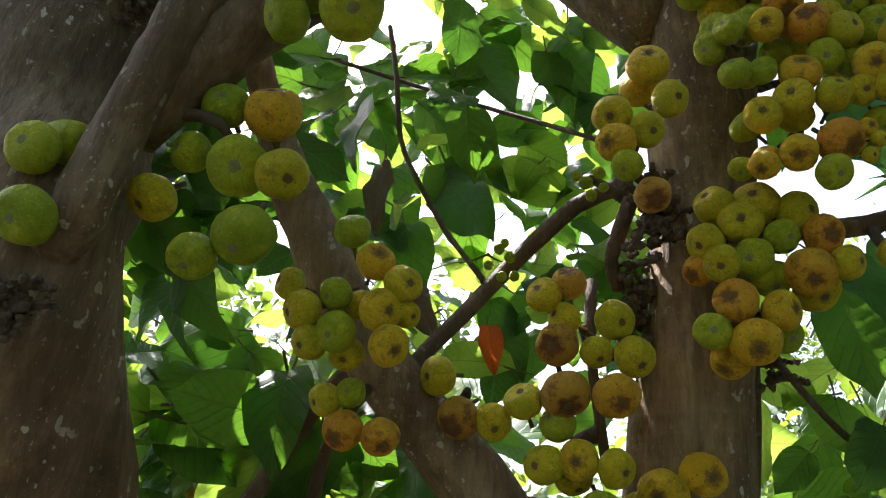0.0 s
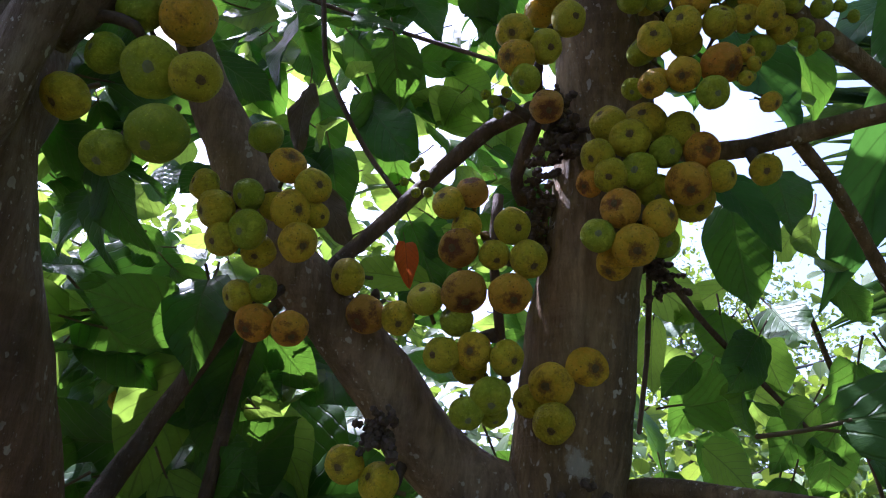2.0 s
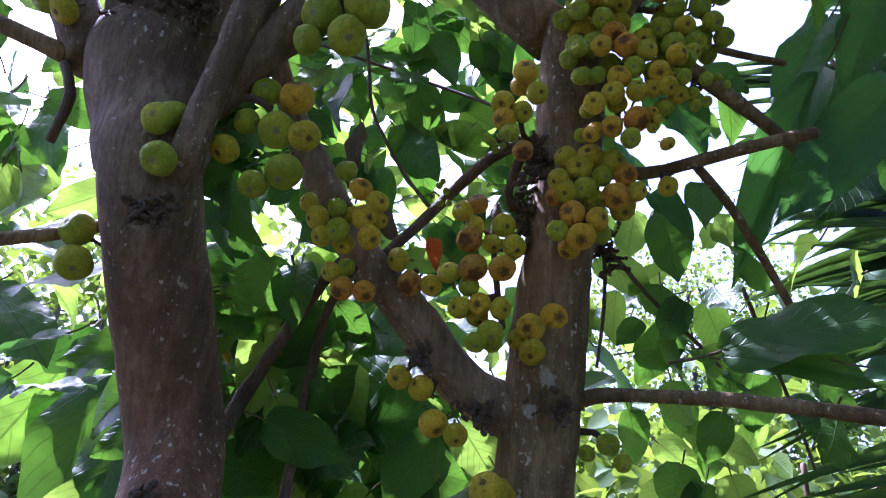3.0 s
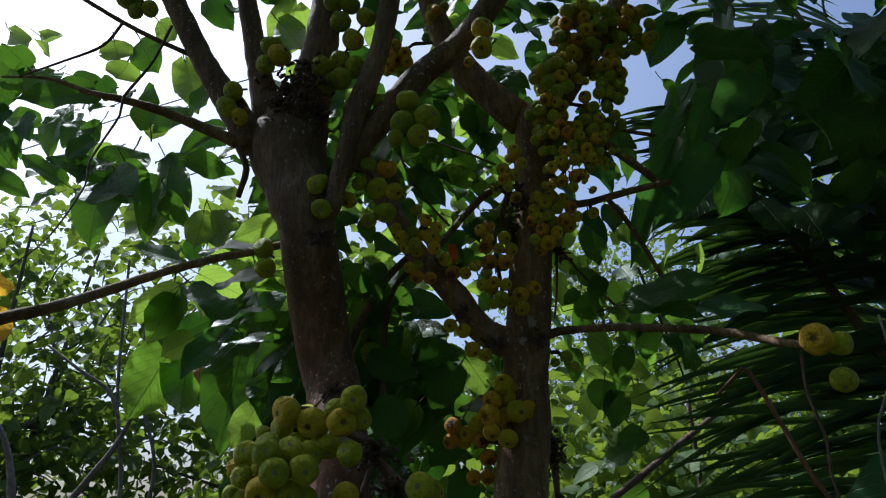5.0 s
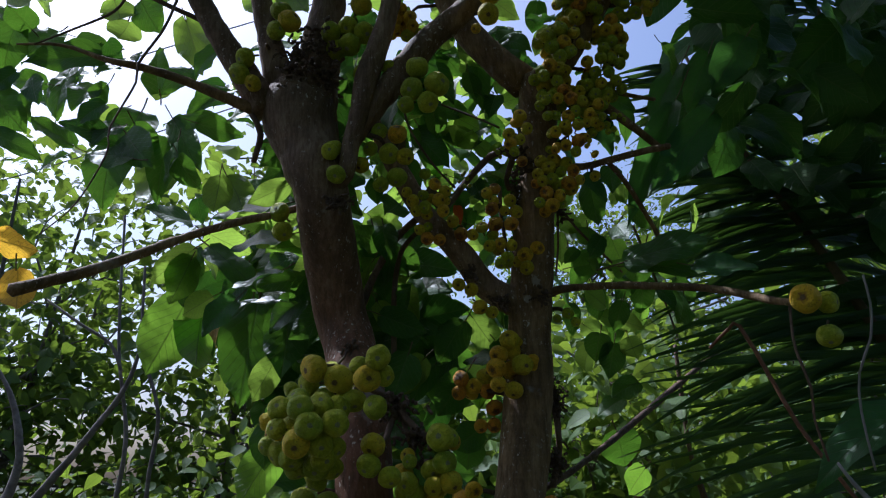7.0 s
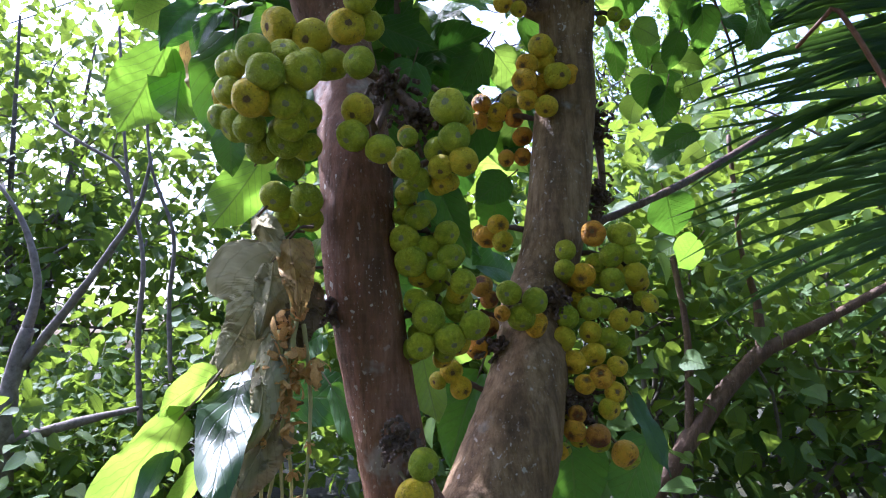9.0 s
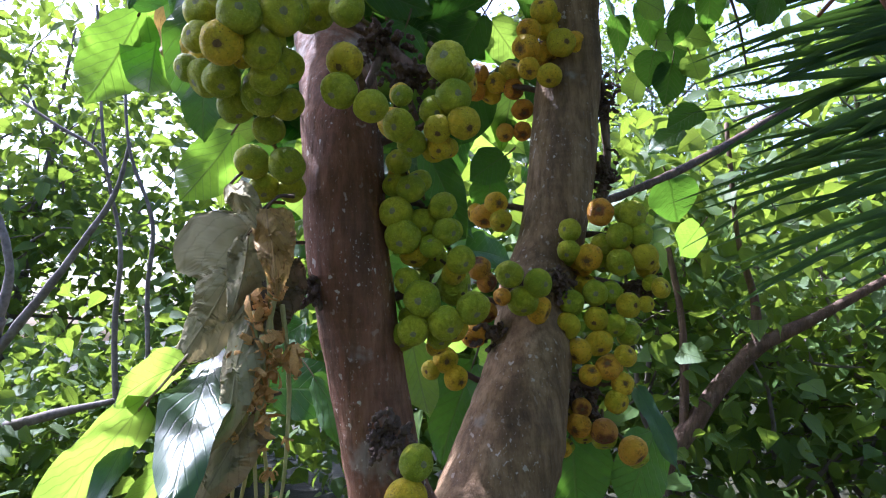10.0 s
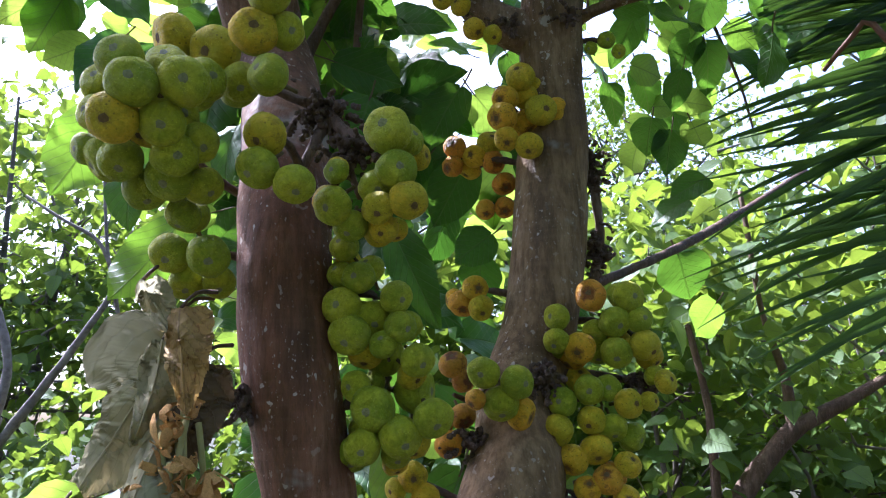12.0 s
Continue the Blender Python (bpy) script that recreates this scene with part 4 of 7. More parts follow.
fig_cluster("crowded bunch of 24 figs, green and olive-yellow, on the bark", [(0.435, 1.84, 2.796, 0.035, 'y'), (0.479, 1.84, 2.81, 0.035, 'g'), (0.514, 1.84, 2.81, 0.035, 'g'), (0.458, 1.84, 2.759, 0.034, 'g'), (0.501, 1.84, 2.759, 0.034, 'g'), (0.538, 1.84, 2.79, 0.035, 'g'), (0.472, 1.84, 2.719, 0.034, 'o'), (0.52, 1.84, 2.729, 0.034, 'g'), (0.491, 1.84, 2.845, 0.035, 'g'), (0.543, 1.84, 2.841, 0.035, 'g'), (0.401, 1.84, 2.689, 0.037, 'o'), (0.429, 1.84, 2.715, 0.034, 'g'), (0.451, 1.84, 2.68, 0.037, 'g'), (0.489, 1.84, 2.684, 0.034, 'g'), (0.457, 1.858, 2.734, 0.033, 'g'), (0.436, 1.875, 2.657, 0.037, 'o'), (0.453, 1.875, 2.717, 0.029, 'g'), (0.507, 1.87, 2.711, 0.034, 'g'), (0.381, 1.876, 2.711, 0.032, 'o'), (0.543, 1.862, 2.713, 0.033, 'g'), (0.417, 1.866, 2.726, 0.033, 'g'), (0.489, 1.876, 2.734, 0.03, 'o'), (0.473, 1.882, 2.66, 0.035, 'g'), (0.519, 1.856, 2.835, 0.034, 'o')], 27)
fig_cluster("crowded bunch of 12 large figs, green and olive-yellow, on the bark", [(-0.321, 1.472, 1.786, 0.062, 'o'), (-0.265, 1.47, 1.762, 0.063, 'o'), (-0.199, 1.42, 1.756, 0.056, 'o'), (-0.176, 1.406, 1.799, 0.052, 'g'), (-0.339, 1.52, 1.756, 0.053, 'g'), (-0.381, 1.54, 1.749, 0.036, 'g'), (-0.255, 1.53, 1.736, 0.051, 'g'), (-0.29, 1.55, 1.79, 0.05, 'g'), (-0.222, 1.49, 1.79, 0.05, 'g'), (-0.3, 1.5, 1.722, 0.05, 'g'), (-0.23, 1.47, 1.715, 0.05, 'g'), (-0.165, 1.44, 1.765, 0.045, 'g')], 28)
fig_cluster("crowded hanging bunch of 25 green figs on the bark", [(-0.329, 1.348, 1.621, 0.054, 'o'), (-0.285, 1.371, 1.621, 0.051, 'g'), (-0.378, 1.427, 1.605, 0.051, 'g'), (-0.345, 1.465, 1.577, 0.053, 'g'), (-0.3, 1.43, 1.578, 0.054, 'g'), (-0.303, 1.334, 1.654, 0.054, 'g'), (-0.255, 1.355, 1.661, 0.054, 'g'), (-0.379, 1.411, 1.696, 0.048, 'g'), (-0.324, 1.345, 1.69, 0.05, 'g'), (-0.403, 1.43, 1.621, 0.037, 'g'), (-0.381, 1.403, 1.654, 0.042, 'g'), (-0.42, 1.49, 1.675, 0.038, 'o'), (-0.307, 1.49, 1.549, 0.042, 'g'), (-0.282, 1.4, 1.594, 0.05, 'g'), (-0.347, 1.405, 1.594, 0.05, 'g'), (-0.33, 1.43, 1.645, 0.05, 'o'), (-0.29, 1.42, 1.65, 0.05, 'g'), (-0.36, 1.46, 1.66, 0.048, 'g'), (-0.31, 1.47, 1.605, 0.05, 'g'), (-0.258, 1.42, 1.695, 0.05, 'g'), (-0.4, 1.47, 1.645, 0.042, 'o'), (-0.345, 1.43, 1.715, 0.05, 'g'), (-0.29, 1.39, 1.70, 0.05, 'g'), (-0.262, 1.42, 1.615, 0.046, 'g'), (-0.27, 1.46, 1.575, 0.046, 'g')], 29)
fig_cluster("small bunch of 5 green figs hanging below the large bunch", [(-0.286, 1.522, 1.503, 0.053, 'g'), (-0.342, 1.537, 1.513, 0.052, 'g'), (-0.317, 1.54, 1.563, 0.048, 'g'), (-0.332, 1.567, 1.479, 0.047, 'g'), (-0.29, 1.573, 1.478, 0.044, 'g')], 30)
fig_cluster("small bunch of 4 figs, green and olive-yellow, on the bark", [(-0.181, 1.42, 1.697, 0.051, 'g'), (-0.184, 1.42, 1.62, 0.051, 'o'), (-0.192, 1.42, 1.58, 0.049, 'g'), (-0.149, 1.42, 1.557, 0.046, 'g')], 31)
fig_cluster("crowded bunch of 17 figs, olive-yellow and green, on the bark", [(-0.045, 1.47, 1.637, 0.058, 'g'), (-0.036, 1.47, 1.586, 0.049, 'g'), (-0.064, 1.489, 1.571, 0.043, 'g'), (-0.115, 1.47, 1.544, 0.046, 'g'), (-0.023, 1.47, 1.546, 0.046, 'o'), (-0.06, 1.47, 1.538, 0.039, 'o'), (-0.023, 1.505, 1.638, 0.041, 'g'), (-0.098, 1.493, 1.524, 0.042, 'g'), (-0.056, 1.493, 1.518, 0.036, 'o'), (-0.11, 1.47, 1.588, 0.031, 'g'), (-0.014, 1.551, 1.631, 0.037, 'o'), (-0.04, 1.53, 1.64, 0.041, 'g'), (-0.066, 1.519, 1.52, 0.036, 'o'), (-0.047, 1.535, 1.527, 0.032, 'o'), (-0.126, 1.515, 1.561, 0.047, 'o'), (-0.115, 1.499, 1.601, 0.032, 'o'), (-0.047, 1.518, 1.572, 0.042, 'o')], 32)
fig_cluster("crowded bunch of 16 figs, green and olive-yellow, on the bark", [(-0.12, 1.6, 1.402, 0.055, 'g'), (-0.089, 1.62, 1.425, 0.05, 'g'), (-0.131, 1.604, 1.443, 0.051, 'g'), (-0.106, 1.6, 1.48, 0.044, 'g'), (-0.125, 1.6, 1.524, 0.04, 'g'), (-0.134, 1.616, 1.489, 0.037, 'g'), (-0.055, 1.6, 1.45, 0.043, 'g'), (-0.051, 1.6, 1.409, 0.043, 'g'), (-0.029, 1.6, 1.364, 0.045, 'g'), (-0.095, 1.627, 1.496, 0.043, 'g'), (-0.113, 1.649, 1.433, 0.045, 'g'), (-0.128, 1.644, 1.514, 0.036, 'o'), (-0.046, 1.636, 1.414, 0.045, 'g'), (-0.04, 1.629, 1.347, 0.041, 'o'), (-0.063, 1.647, 1.452, 0.039, 'o'), (-0.103, 1.629, 1.38, 0.05, 'o')], 33)
fig_cluster("crowded bunch of 16 figs, green and olive-yellow, on the bark", [(-0.082, 1.668, 1.378, 0.058, 'g'), (-0.039, 1.668, 1.327, 0.061, 'g'), (-0.091, 1.6, 1.304, 0.058, 'g'), (-0.012, 1.6, 1.288, 0.052, 'g'), (-0.055, 1.6, 1.266, 0.054, 'g'), (-0.106, 1.6, 1.255, 0.048, 'g'), (-0.115, 1.616, 1.334, 0.042, 'g'), (-0.065, 1.628, 1.244, 0.04, 'g'), (-0.075, 1.6, 1.387, 0.038, 'g'), (-0.096, 1.656, 1.307, 0.055, 'g'), (-0.073, 1.662, 1.274, 0.047, 'g'), (-0.071, 1.662, 1.23, 0.035, 'o'), (-0.098, 1.659, 1.34, 0.036, 'g'), (-0.044, 1.648, 1.258, 0.047, 'o'), (-0.112, 1.653, 1.273, 0.043, 'g'), (-0.126, 1.634, 1.245, 0.048, 'g')], 34)
fig_cluster("small bunch of 3 figs, olive-yellow and yellow, on the bark", [(-0.058, 1.78, 1.202, 0.045, 'o'), (-0.085, 1.78, 1.185, 0.034, 'o'), (-0.04, 1.78, 1.17, 0.043, 'y')], 35)
fig_cluster("small bunch of 5 figs, overripe brown and orange, on the bark", [(0.009, 1.86, 1.374, 0.046, 'b'), (0.025, 1.868, 1.346, 0.039, 'b'), (0.021, 1.86, 1.288, 0.043, 'b'), (-0.003, 1.86, 1.244, 0.048, 'r'), (-0.013, 1.872, 1.272, 0.032, 'r')], 36)
fig_cluster("small bunch of 5 figs, green and yellow, on the bark", [(0.058, 1.74, 1.351, 0.048, 'g'), (0.108, 1.74, 1.334, 0.05, 'g'), (0.082, 1.756, 1.304, 0.055, 'g'), (0.113, 1.78, 1.288, 0.049, 'y'), (0.044, 1.74, 1.312, 0.031, 'r')], 37)
fig_cluster("small bunch of 4 figs, yellow and orange, on the bark", [(0.054, 1.97, 1.521, 0.047, 'y'), (0.029, 1.99, 1.496, 0.053, 'r'), (0.063, 1.97, 1.483, 0.047, 'o'), (0.012, 2.021, 1.509, 0.041, 'y')], 38)
fig_cluster("crowded bunch of 9 figs, orange and yellow, on the bark", [(0.127, 2.06, 1.752, 0.048, 'r'), (0.085, 2.06, 1.699, 0.04, 'r'), (0.125, 2.06, 1.701, 0.042, 'r'), (0.069, 2.06, 1.816, 0.048, 'y'), (0.029, 2.06, 1.838, 0.048, 'r'), (0.022, 2.06, 1.797, 0.043, 'r'), (0.057, 2.095, 1.801, 0.049, 'y'), (0.103, 2.06, 1.843, 0.054, 'o'), (0.108, 2.06, 1.801, 0.048, 'r')], 39)
fig_cluster("crowded bunch of 10 figs, olive-yellow and yellow, on the bark", [(0.202, 1.95, 1.863, 0.06, 'o'), (0.236, 1.981, 1.871, 0.056, 'y'), (0.174, 1.985, 1.852, 0.054, 'y'), (0.126, 1.95, 1.853, 0.058, 'y'), (0.167, 1.95, 1.936, 0.055, 'o'), (0.176, 1.981, 1.907, 0.051, 'o'), (0.135, 1.958, 1.895, 0.051, 'y'), (0.174, 1.95, 1.79, 0.052, 'o'), (0.131, 1.95, 1.807, 0.047, 'y'), (0.198, 1.992, 1.939, 0.044, 'o')], 40)
fig_cluster("crowded bunch of 17 figs, green and olive-yellow, on the bark", [(0.251, 1.87, 1.48, 0.053, 'r'), (0.224, 1.87, 1.391, 0.053, 'y'), (0.287, 1.87, 1.432, 0.053, 'g'), (0.315, 1.87, 1.474, 0.053, 'g'), (0.285, 1.87, 1.38, 0.053, 'g'), (0.334, 1.87, 1.39, 0.053, 'o'), (0.19, 1.87, 1.446, 0.044, 'g'), (0.186, 1.87, 1.405, 0.044, 'g'), (0.256, 1.89, 1.418, 0.044, 'g'), (0.33, 1.87, 1.434, 0.044, 'g'), (0.311, 1.907, 1.483, 0.049, 'g'), (0.35, 1.912, 1.374, 0.046, 'o'), (0.263, 1.914, 1.386, 0.046, 'g'), (0.187, 1.908, 1.397, 0.04, 'g'), (0.216, 1.915, 1.381, 0.051, 'y'), (0.312, 1.92, 1.449, 0.038, 'o'), (0.296, 1.929, 1.41, 0.054, 'o')], 41)
fig_cluster("crowded bunch of 20 figs, olive-yellow and green, on the bark", [(0.232, 1.86, 1.321, 0.048, 'g'), (0.186, 1.86, 1.304, 0.048, 'g'), (0.266, 1.876, 1.323, 0.044, 'g'), (0.295, 1.86, 1.296, 0.048, 'o'), (0.175, 1.86, 1.259, 0.052, 'o'), (0.235, 1.86, 1.225, 0.052, 'o'), (0.232, 1.86, 1.272, 0.045, 'o'), (0.267, 1.868, 1.258, 0.048, 'g'), (0.195, 1.86, 1.211, 0.05, 'y'), (0.143, 1.86, 1.223, 0.038, 'o'), (0.299, 1.88, 1.242, 0.046, 'g'), (0.359, 1.86, 1.328, 0.039, 'o'), (0.329, 1.86, 1.298, 0.032, 'o'), (0.305, 1.925, 1.237, 0.041, 'o'), (0.176, 1.913, 1.323, 0.048, 'g'), (0.265, 1.924, 1.254, 0.045, 'o'), (0.349, 1.887, 1.339, 0.036, 'g'), (0.225, 1.916, 1.341, 0.045, 'o'), (0.249, 1.923, 1.32, 0.044, 'o'), (0.178, 1.897, 1.199, 0.045, 'g')], 42)
fig_cluster("crowded bunch of 17 figs, orange and olive-yellow, on the bark", [(0.248, 1.85, 1.179, 0.047, 'r'), (0.282, 1.85, 1.201, 0.042, 'o'), (0.274, 1.85, 1.148, 0.042, 'y'), (0.214, 1.85, 1.166, 0.042, 'y'), (0.261, 1.85, 1.116, 0.044, 'o'), (0.188, 1.85, 1.074, 0.047, 'r'), (0.235, 1.85, 1.062, 0.049, 'b'), (0.287, 1.85, 1.026, 0.053, 'r'), (0.195, 1.85, 1.106, 0.036, 'b'), (0.158, 1.85, 1.031, 0.031, 'y'), (0.184, 1.88, 1.097, 0.033, 'o'), (0.202, 1.878, 1.057, 0.043, 'o'), (0.168, 1.885, 1.031, 0.032, 'g'), (0.264, 1.89, 1.182, 0.043, 'r'), (0.224, 1.899, 1.163, 0.041, 'g'), (0.245, 1.905, 1.043, 0.051, 'g'), (0.302, 1.881, 1.009, 0.045, 'g')], 43)
fig_cluster("crowded bunch of 6 figs, green, on the bark", [(0.058, 2, 2.468, 0.014, 'g'), (0.044, 2, 2.48, 0.014, 'g'), (0.065, 2, 2.443, 0.013, 'g'), (0.049, 2, 2.442, 0.013, 'g'), (0.032, 2, 2.457, 0.012, 'g'), (0.05, 2, 2.488, 0.012, 'g')], 44)
fig_cluster("small bunch of 5 figs, green, on the bark", [(0.147, 1.88, 2.503, 0.015, 'g'), (0.161, 1.88, 2.516, 0.013, 'g'), (0.153, 1.88, 2.487, 0.013, 'g'), (0.137, 1.88, 2.512, 0.012, 'g'), (0.166, 1.88, 2.497, 0.011, 'g')], 45)
fig_cluster("small bunch of 3 figs, olive-yellow and green, on the bark", [(-0.114, 1.5, 1.025, 0.06, 'o'), (-0.099, 1.5, 1.073, 0.05, 'g'), (-0.16, 1.5, 0.997, 0.05, 'o')], 46)
fig_cluster("small bunch of 3 figs, green and yellow, on the bark", [(0.767, 1.42, 1.924, 0.064, 'y'), (0.822, 1.43, 1.918, 0.05, 'g'), (0.806, 1.42, 1.84, 0.05, 'g')], 47)


# ---- leaves ----
def leaf_mesh(name, seed, bend, fold, wave, ratio, taper, rows=24, cols=8):
    """Broad heart-shaped leaf, base at the origin, one unit long along +y, face up +z, quilted between its side veins."""
    rnd = random.Random(seed)
    verts, uvs, faces = [], [], []
    ph = rnd.uniform(0, 6)
    for j in range(rows + 1):
        v = j / rows
        w = ratio * 0.5 * (max(0.0, math.sin(math.pi * min(1, v * 0.93 + 0.07) ** 0.80)) ** 0.72 if 0 < v < 1 else (0.10 if v == 0 else 0.0))
        w *= 1 - taper * max(0.0, (v - 0.66) / 0.34) ** 1.3
        for i in range(cols + 1):
            u = 2 * i / cols - 1
            x = w * u * (1 + 0.012 * math.sin(v * 17 + ph))
            heart_ = -0.06 * abs(u) * max(0, 1 - v * 4)
            y = v + heart_ + 0.02 * abs(u) * math.sin(v * 9 + ph)
            edge = abs(u) ** 2
            z = -bend * v * v + fold * abs(x) - 0.05 * (u * u) * ratio
            z += wave * edge * math.sin(v * 11 + ph + (2 if u > 0 else 0)) + 0.15 * wave * edge * math.sin(v * 27 + 2 * ph)
            z += 0.011 * math.sin((v - 0.375 * abs(u)) * 8 * 2 * math.pi) * min(1, 3 * abs(u)) * (1 - edge * 0.5)
            verts.append((x + 0.05 * bend * math.sin(v * 3 + ph), y * (1 - 0.25 * bend * v), z))
            uvs.append((0.5 + 0.5 * u * min(1, w / (ratio * 0.5) + 0.05), v))
    for j in range(rows):
        for i in range(cols):
            a = j * (cols + 1) + i
            faces.append((a, a + 1, a + cols + 2, a + cols + 1))
    me = bpy.data.meshes.new(name)
    me.from_pydata(verts, [], faces)
    layer = me.uv_layers.new(name="UVMap")
    for lp in me.loops:
        layer.data[lp.index].uv = uvs[lp.vertex_index]
    return smooth(me)


LEAVES = [leaf_mesh("leaf", s, b, f, w, r, t) for s, b, f, w, r, t in
          ((1, 0.20, 0.24, 0.035, 0.66, 0.5), (2, 0.36, 0.34, 0.05, 0.70, 0.3), (3, 0.10, 0.14, 0.045, 0.62, 0.55), (4, 0.46, 0.42, 0.04, 0.60, 0.65), (5, -0.08, 0.28, 0.05, 0.72, 0.35))]
LEAF_NAMES = {"m": "dark green mature leaf", "n": "light green leaf, sunlit look in its colour", "s": "glossy green leaf", "y": "yellowing leaf", "x": "dry tan hanging leaf", "w": "withered brown leaf", "r": "bright red leaf", "l": "green leaf with a sunlit look put in its colour", "k": "dark green leaf"}
PETIOLE = tube("petiole", [(0, 0.02, -0.004, 0.012), (0, -0.15, -0.01, 0.012), (0.01, -0.32, 0.02, 0.014)], 6, 0.1, 0.05)
leaf_count = [0]


def leaf(kind, base, tip, width, roll=0.0, parent=None):
    """A leaf from its base to its tip, width metres across, facing the open side."""
    k = leaf_count[0]
    leaf_count[0] += 1
    rnd = random.Random(k + 50)
    base, tip = Vector(base), Vector(tip)
    along = tip - base
    size = along.length
    face = Vector((rnd.uniform(-0.3, 0.3), -1.0, rnd.uniform(0.1, 0.55)))
    if kind == "s":
        face = Vector((0.02, -0.55, 0.83))
    if kind in "nyl":
        # the kinds coloured as lit, and yellow ones, turn their upper side to the sun
        face = Vector((rnd.uniform(-0.45, -0.15), 1.0, rnd.uniform(0.45, 0.85)))
    xax = along.cross(face).normalized()
    zax = xax.cross(along).normalized()
    rot = Matrix((xax, along.normalized(), zax)).transposed()
    rot = rot @ Matrix.Rotation(radians(roll + rnd.uniform(-14, 14) * (0.0 if kind == "s" else 0.5 if kind in "nl" else 1.0)), 3, "Y")
    shape = 2 if kind == "s" else k % len(LEAVES)
    me = LEAVES[shape]
    ratio = (0.66, 0.70, 0.62, 0.60, 0.72)[shape]
    ob = new("leaf", me)
    if not me.materials:
        me.materials.append(LEAF["m"])
    ob.material_slots[0].link, ob.material_slots[0].material = "OBJECT", LEAF[kind]
    ob.parent = parent or fig_tree
    s = size * 1.05
    ob.matrix_basis = Matrix.LocRotScale(base, rot.to_quaternion(), Vector((width / ratio, s, s * 0.9)))
    tagged(ob, LEAF_NAMES[kind])
    put("petiole", PETIOLE, ob, "", STALK)
    return ob


leaf("l", (-0.979, 2.550, 2.236), (-1.083, 2.450, 1.890), 0.213)
leaf("l", (-0.927, 2.600, 2.249), (-0.961, 2.500, 1.890), 0.196)
leaf("m", (-0.629, 2.200, 2.119), (-0.646, 2.100, 1.778), 0.199)
leaf("n", (-1.080, 2.300, 2.714), (-1.027, 2.300, 2.439), 0.159)
leaf("m", (-1.099, 2.200, 2.815), (-1.117, 2.100, 2.593), 0.176)
leaf("m", (-1.170, 2.200, 2.701), (-1.189, 2.150, 2.450), 0.175)
leaf("m", (-0.990, 2.200, 2.702), (-0.968, 2.100, 2.485), 0.119)
leaf("m", (-0.979, 2.200, 2.786), (-0.843, 2.100, 2.565), 0.098)
leaf("n", (-1.219, 2.300, 2.879), (-1.326, 2.300, 2.811), 0.097)
leaf("m", (-1.324, 2.200, 2.690), (-1.491, 2.200, 2.791), 0.084)
leaf("m", (-1.549, 2.100, 2.691), (-1.373, 2.100, 2.607), 0.086)
leaf("m", (-1.343, 2.200, 2.645), (-1.459, 2.200, 2.605), 0.067)
leaf("n", (-1.725, 2.300, 3.413), (-1.528, 2.200, 3.172), 0.102)
leaf("n", (-1.607, 2.300, 3.397), (-1.384, 2.200, 3.203), 0.102)
leaf("m", (-1.703, 2.200, 3.257), (-1.517, 2.200, 3.141), 0.107)
leaf("m", (-1.429, 2.300, 3.057), (-1.434, 2.200, 2.830), 0.131)
leaf("n", (-1.305, 2.300, 3.370), (-1.259, 2.300, 3.234), 0.139)
leaf("m", (-1.200, 2.300, 3.370), (-1.124, 2.300, 3.227), 0.139)
leaf("n", (-1.289, 2.400, 3.345), (-1.321, 2.400, 3.224), 0.134)
leaf("n", (-1.055, 2.400, 3.346), (-0.938, 2.300, 3.069), 0.140)
leaf("n", (-1.190, 2.400, 3.547), (-1.090, 2.400, 3.431), 0.107)
leaf("m", (-1.538, 2.100, 3.106), (-1.574, 2.100, 2.915), 0.153)
leaf("m", (-1.576, 2.100, 2.840), (-1.450, 2.100, 2.694), 0.144)
leaf("m", (-1.445, 2.100, 2.847), (-1.468, 2.100, 2.742), 0.070)
leaf("m", (-1.220, 2.100, 2.994), (-1.407, 2.000, 2.885), 0.129)
leaf("m", (-1.443, 2.200, 3.154), (-1.488, 2.100, 3.022), 0.125)
leaf("m", (-1.271, 2.200, 2.920), (-1.306, 2.100, 2.825), 0.121)
leaf("m", (-0.982, 2.300, 3.058), (-1.042, 2.200, 2.909), 0.106)
leaf("m", (-0.841, 2.400, 3.019), (-0.955, 2.200, 2.874), 0.099)
leaf("m", (-0.846, 2.300, 2.837), (-0.999, 2.200, 2.759), 0.095)
leaf("n", (-1.120, 2.400, 3.083), (-1.136, 2.400, 2.966), 0.090)
leaf("m", (-0.847, 2.200, 3.080), (-0.949, 2.200, 2.982), 0.096)
leaf("y", (-1.352, 1.900, 2.235), (-1.201, 1.900, 2.206), 0.104)
leaf("y", (-1.261, 1.900, 2.142), (-1.232, 1.900, 1.992), 0.098)
leaf("n", (-0.483, 1.850, 2.383), (-0.573, 1.800, 2.309), 0.074)
leaf("n", (-0.773, 1.950, 2.218), (-0.890, 1.900, 2.100), 0.085)
leaf("m", (-0.805, 2.000, 2.237), (-0.804, 1.950, 2.066), 0.123)
leaf("s", (-0.709, 1.900, 2.209), (-0.552, 1.880, 2.082), 0.115)
leaf("s", (-0.646, 1.950, 2.039), (-0.481, 1.900, 2.063), 0.048)
leaf("x", (-0.872, 2.500, 2.251), (-0.823, 2.450, 2.019), 0.073)
leaf("n", (-0.662, 1.780, 2.381), (-0.664, 1.760, 2.249), 0.084)
leaf("n", (-0.644, 1.800, 2.385), (-0.565, 1.780, 2.250), 0.098)
leaf("n", (-0.658, 2.400, 2.404), (-0.677, 2.300, 2.432), 0.081)
leaf("n", (-0.578, 2.200, 1.977), (-0.595, 2.200, 1.805), 0.081)
leaf("m", (-0.192, 2.400, 2.279), (-0.080, 2.300, 2.000), 0.145)
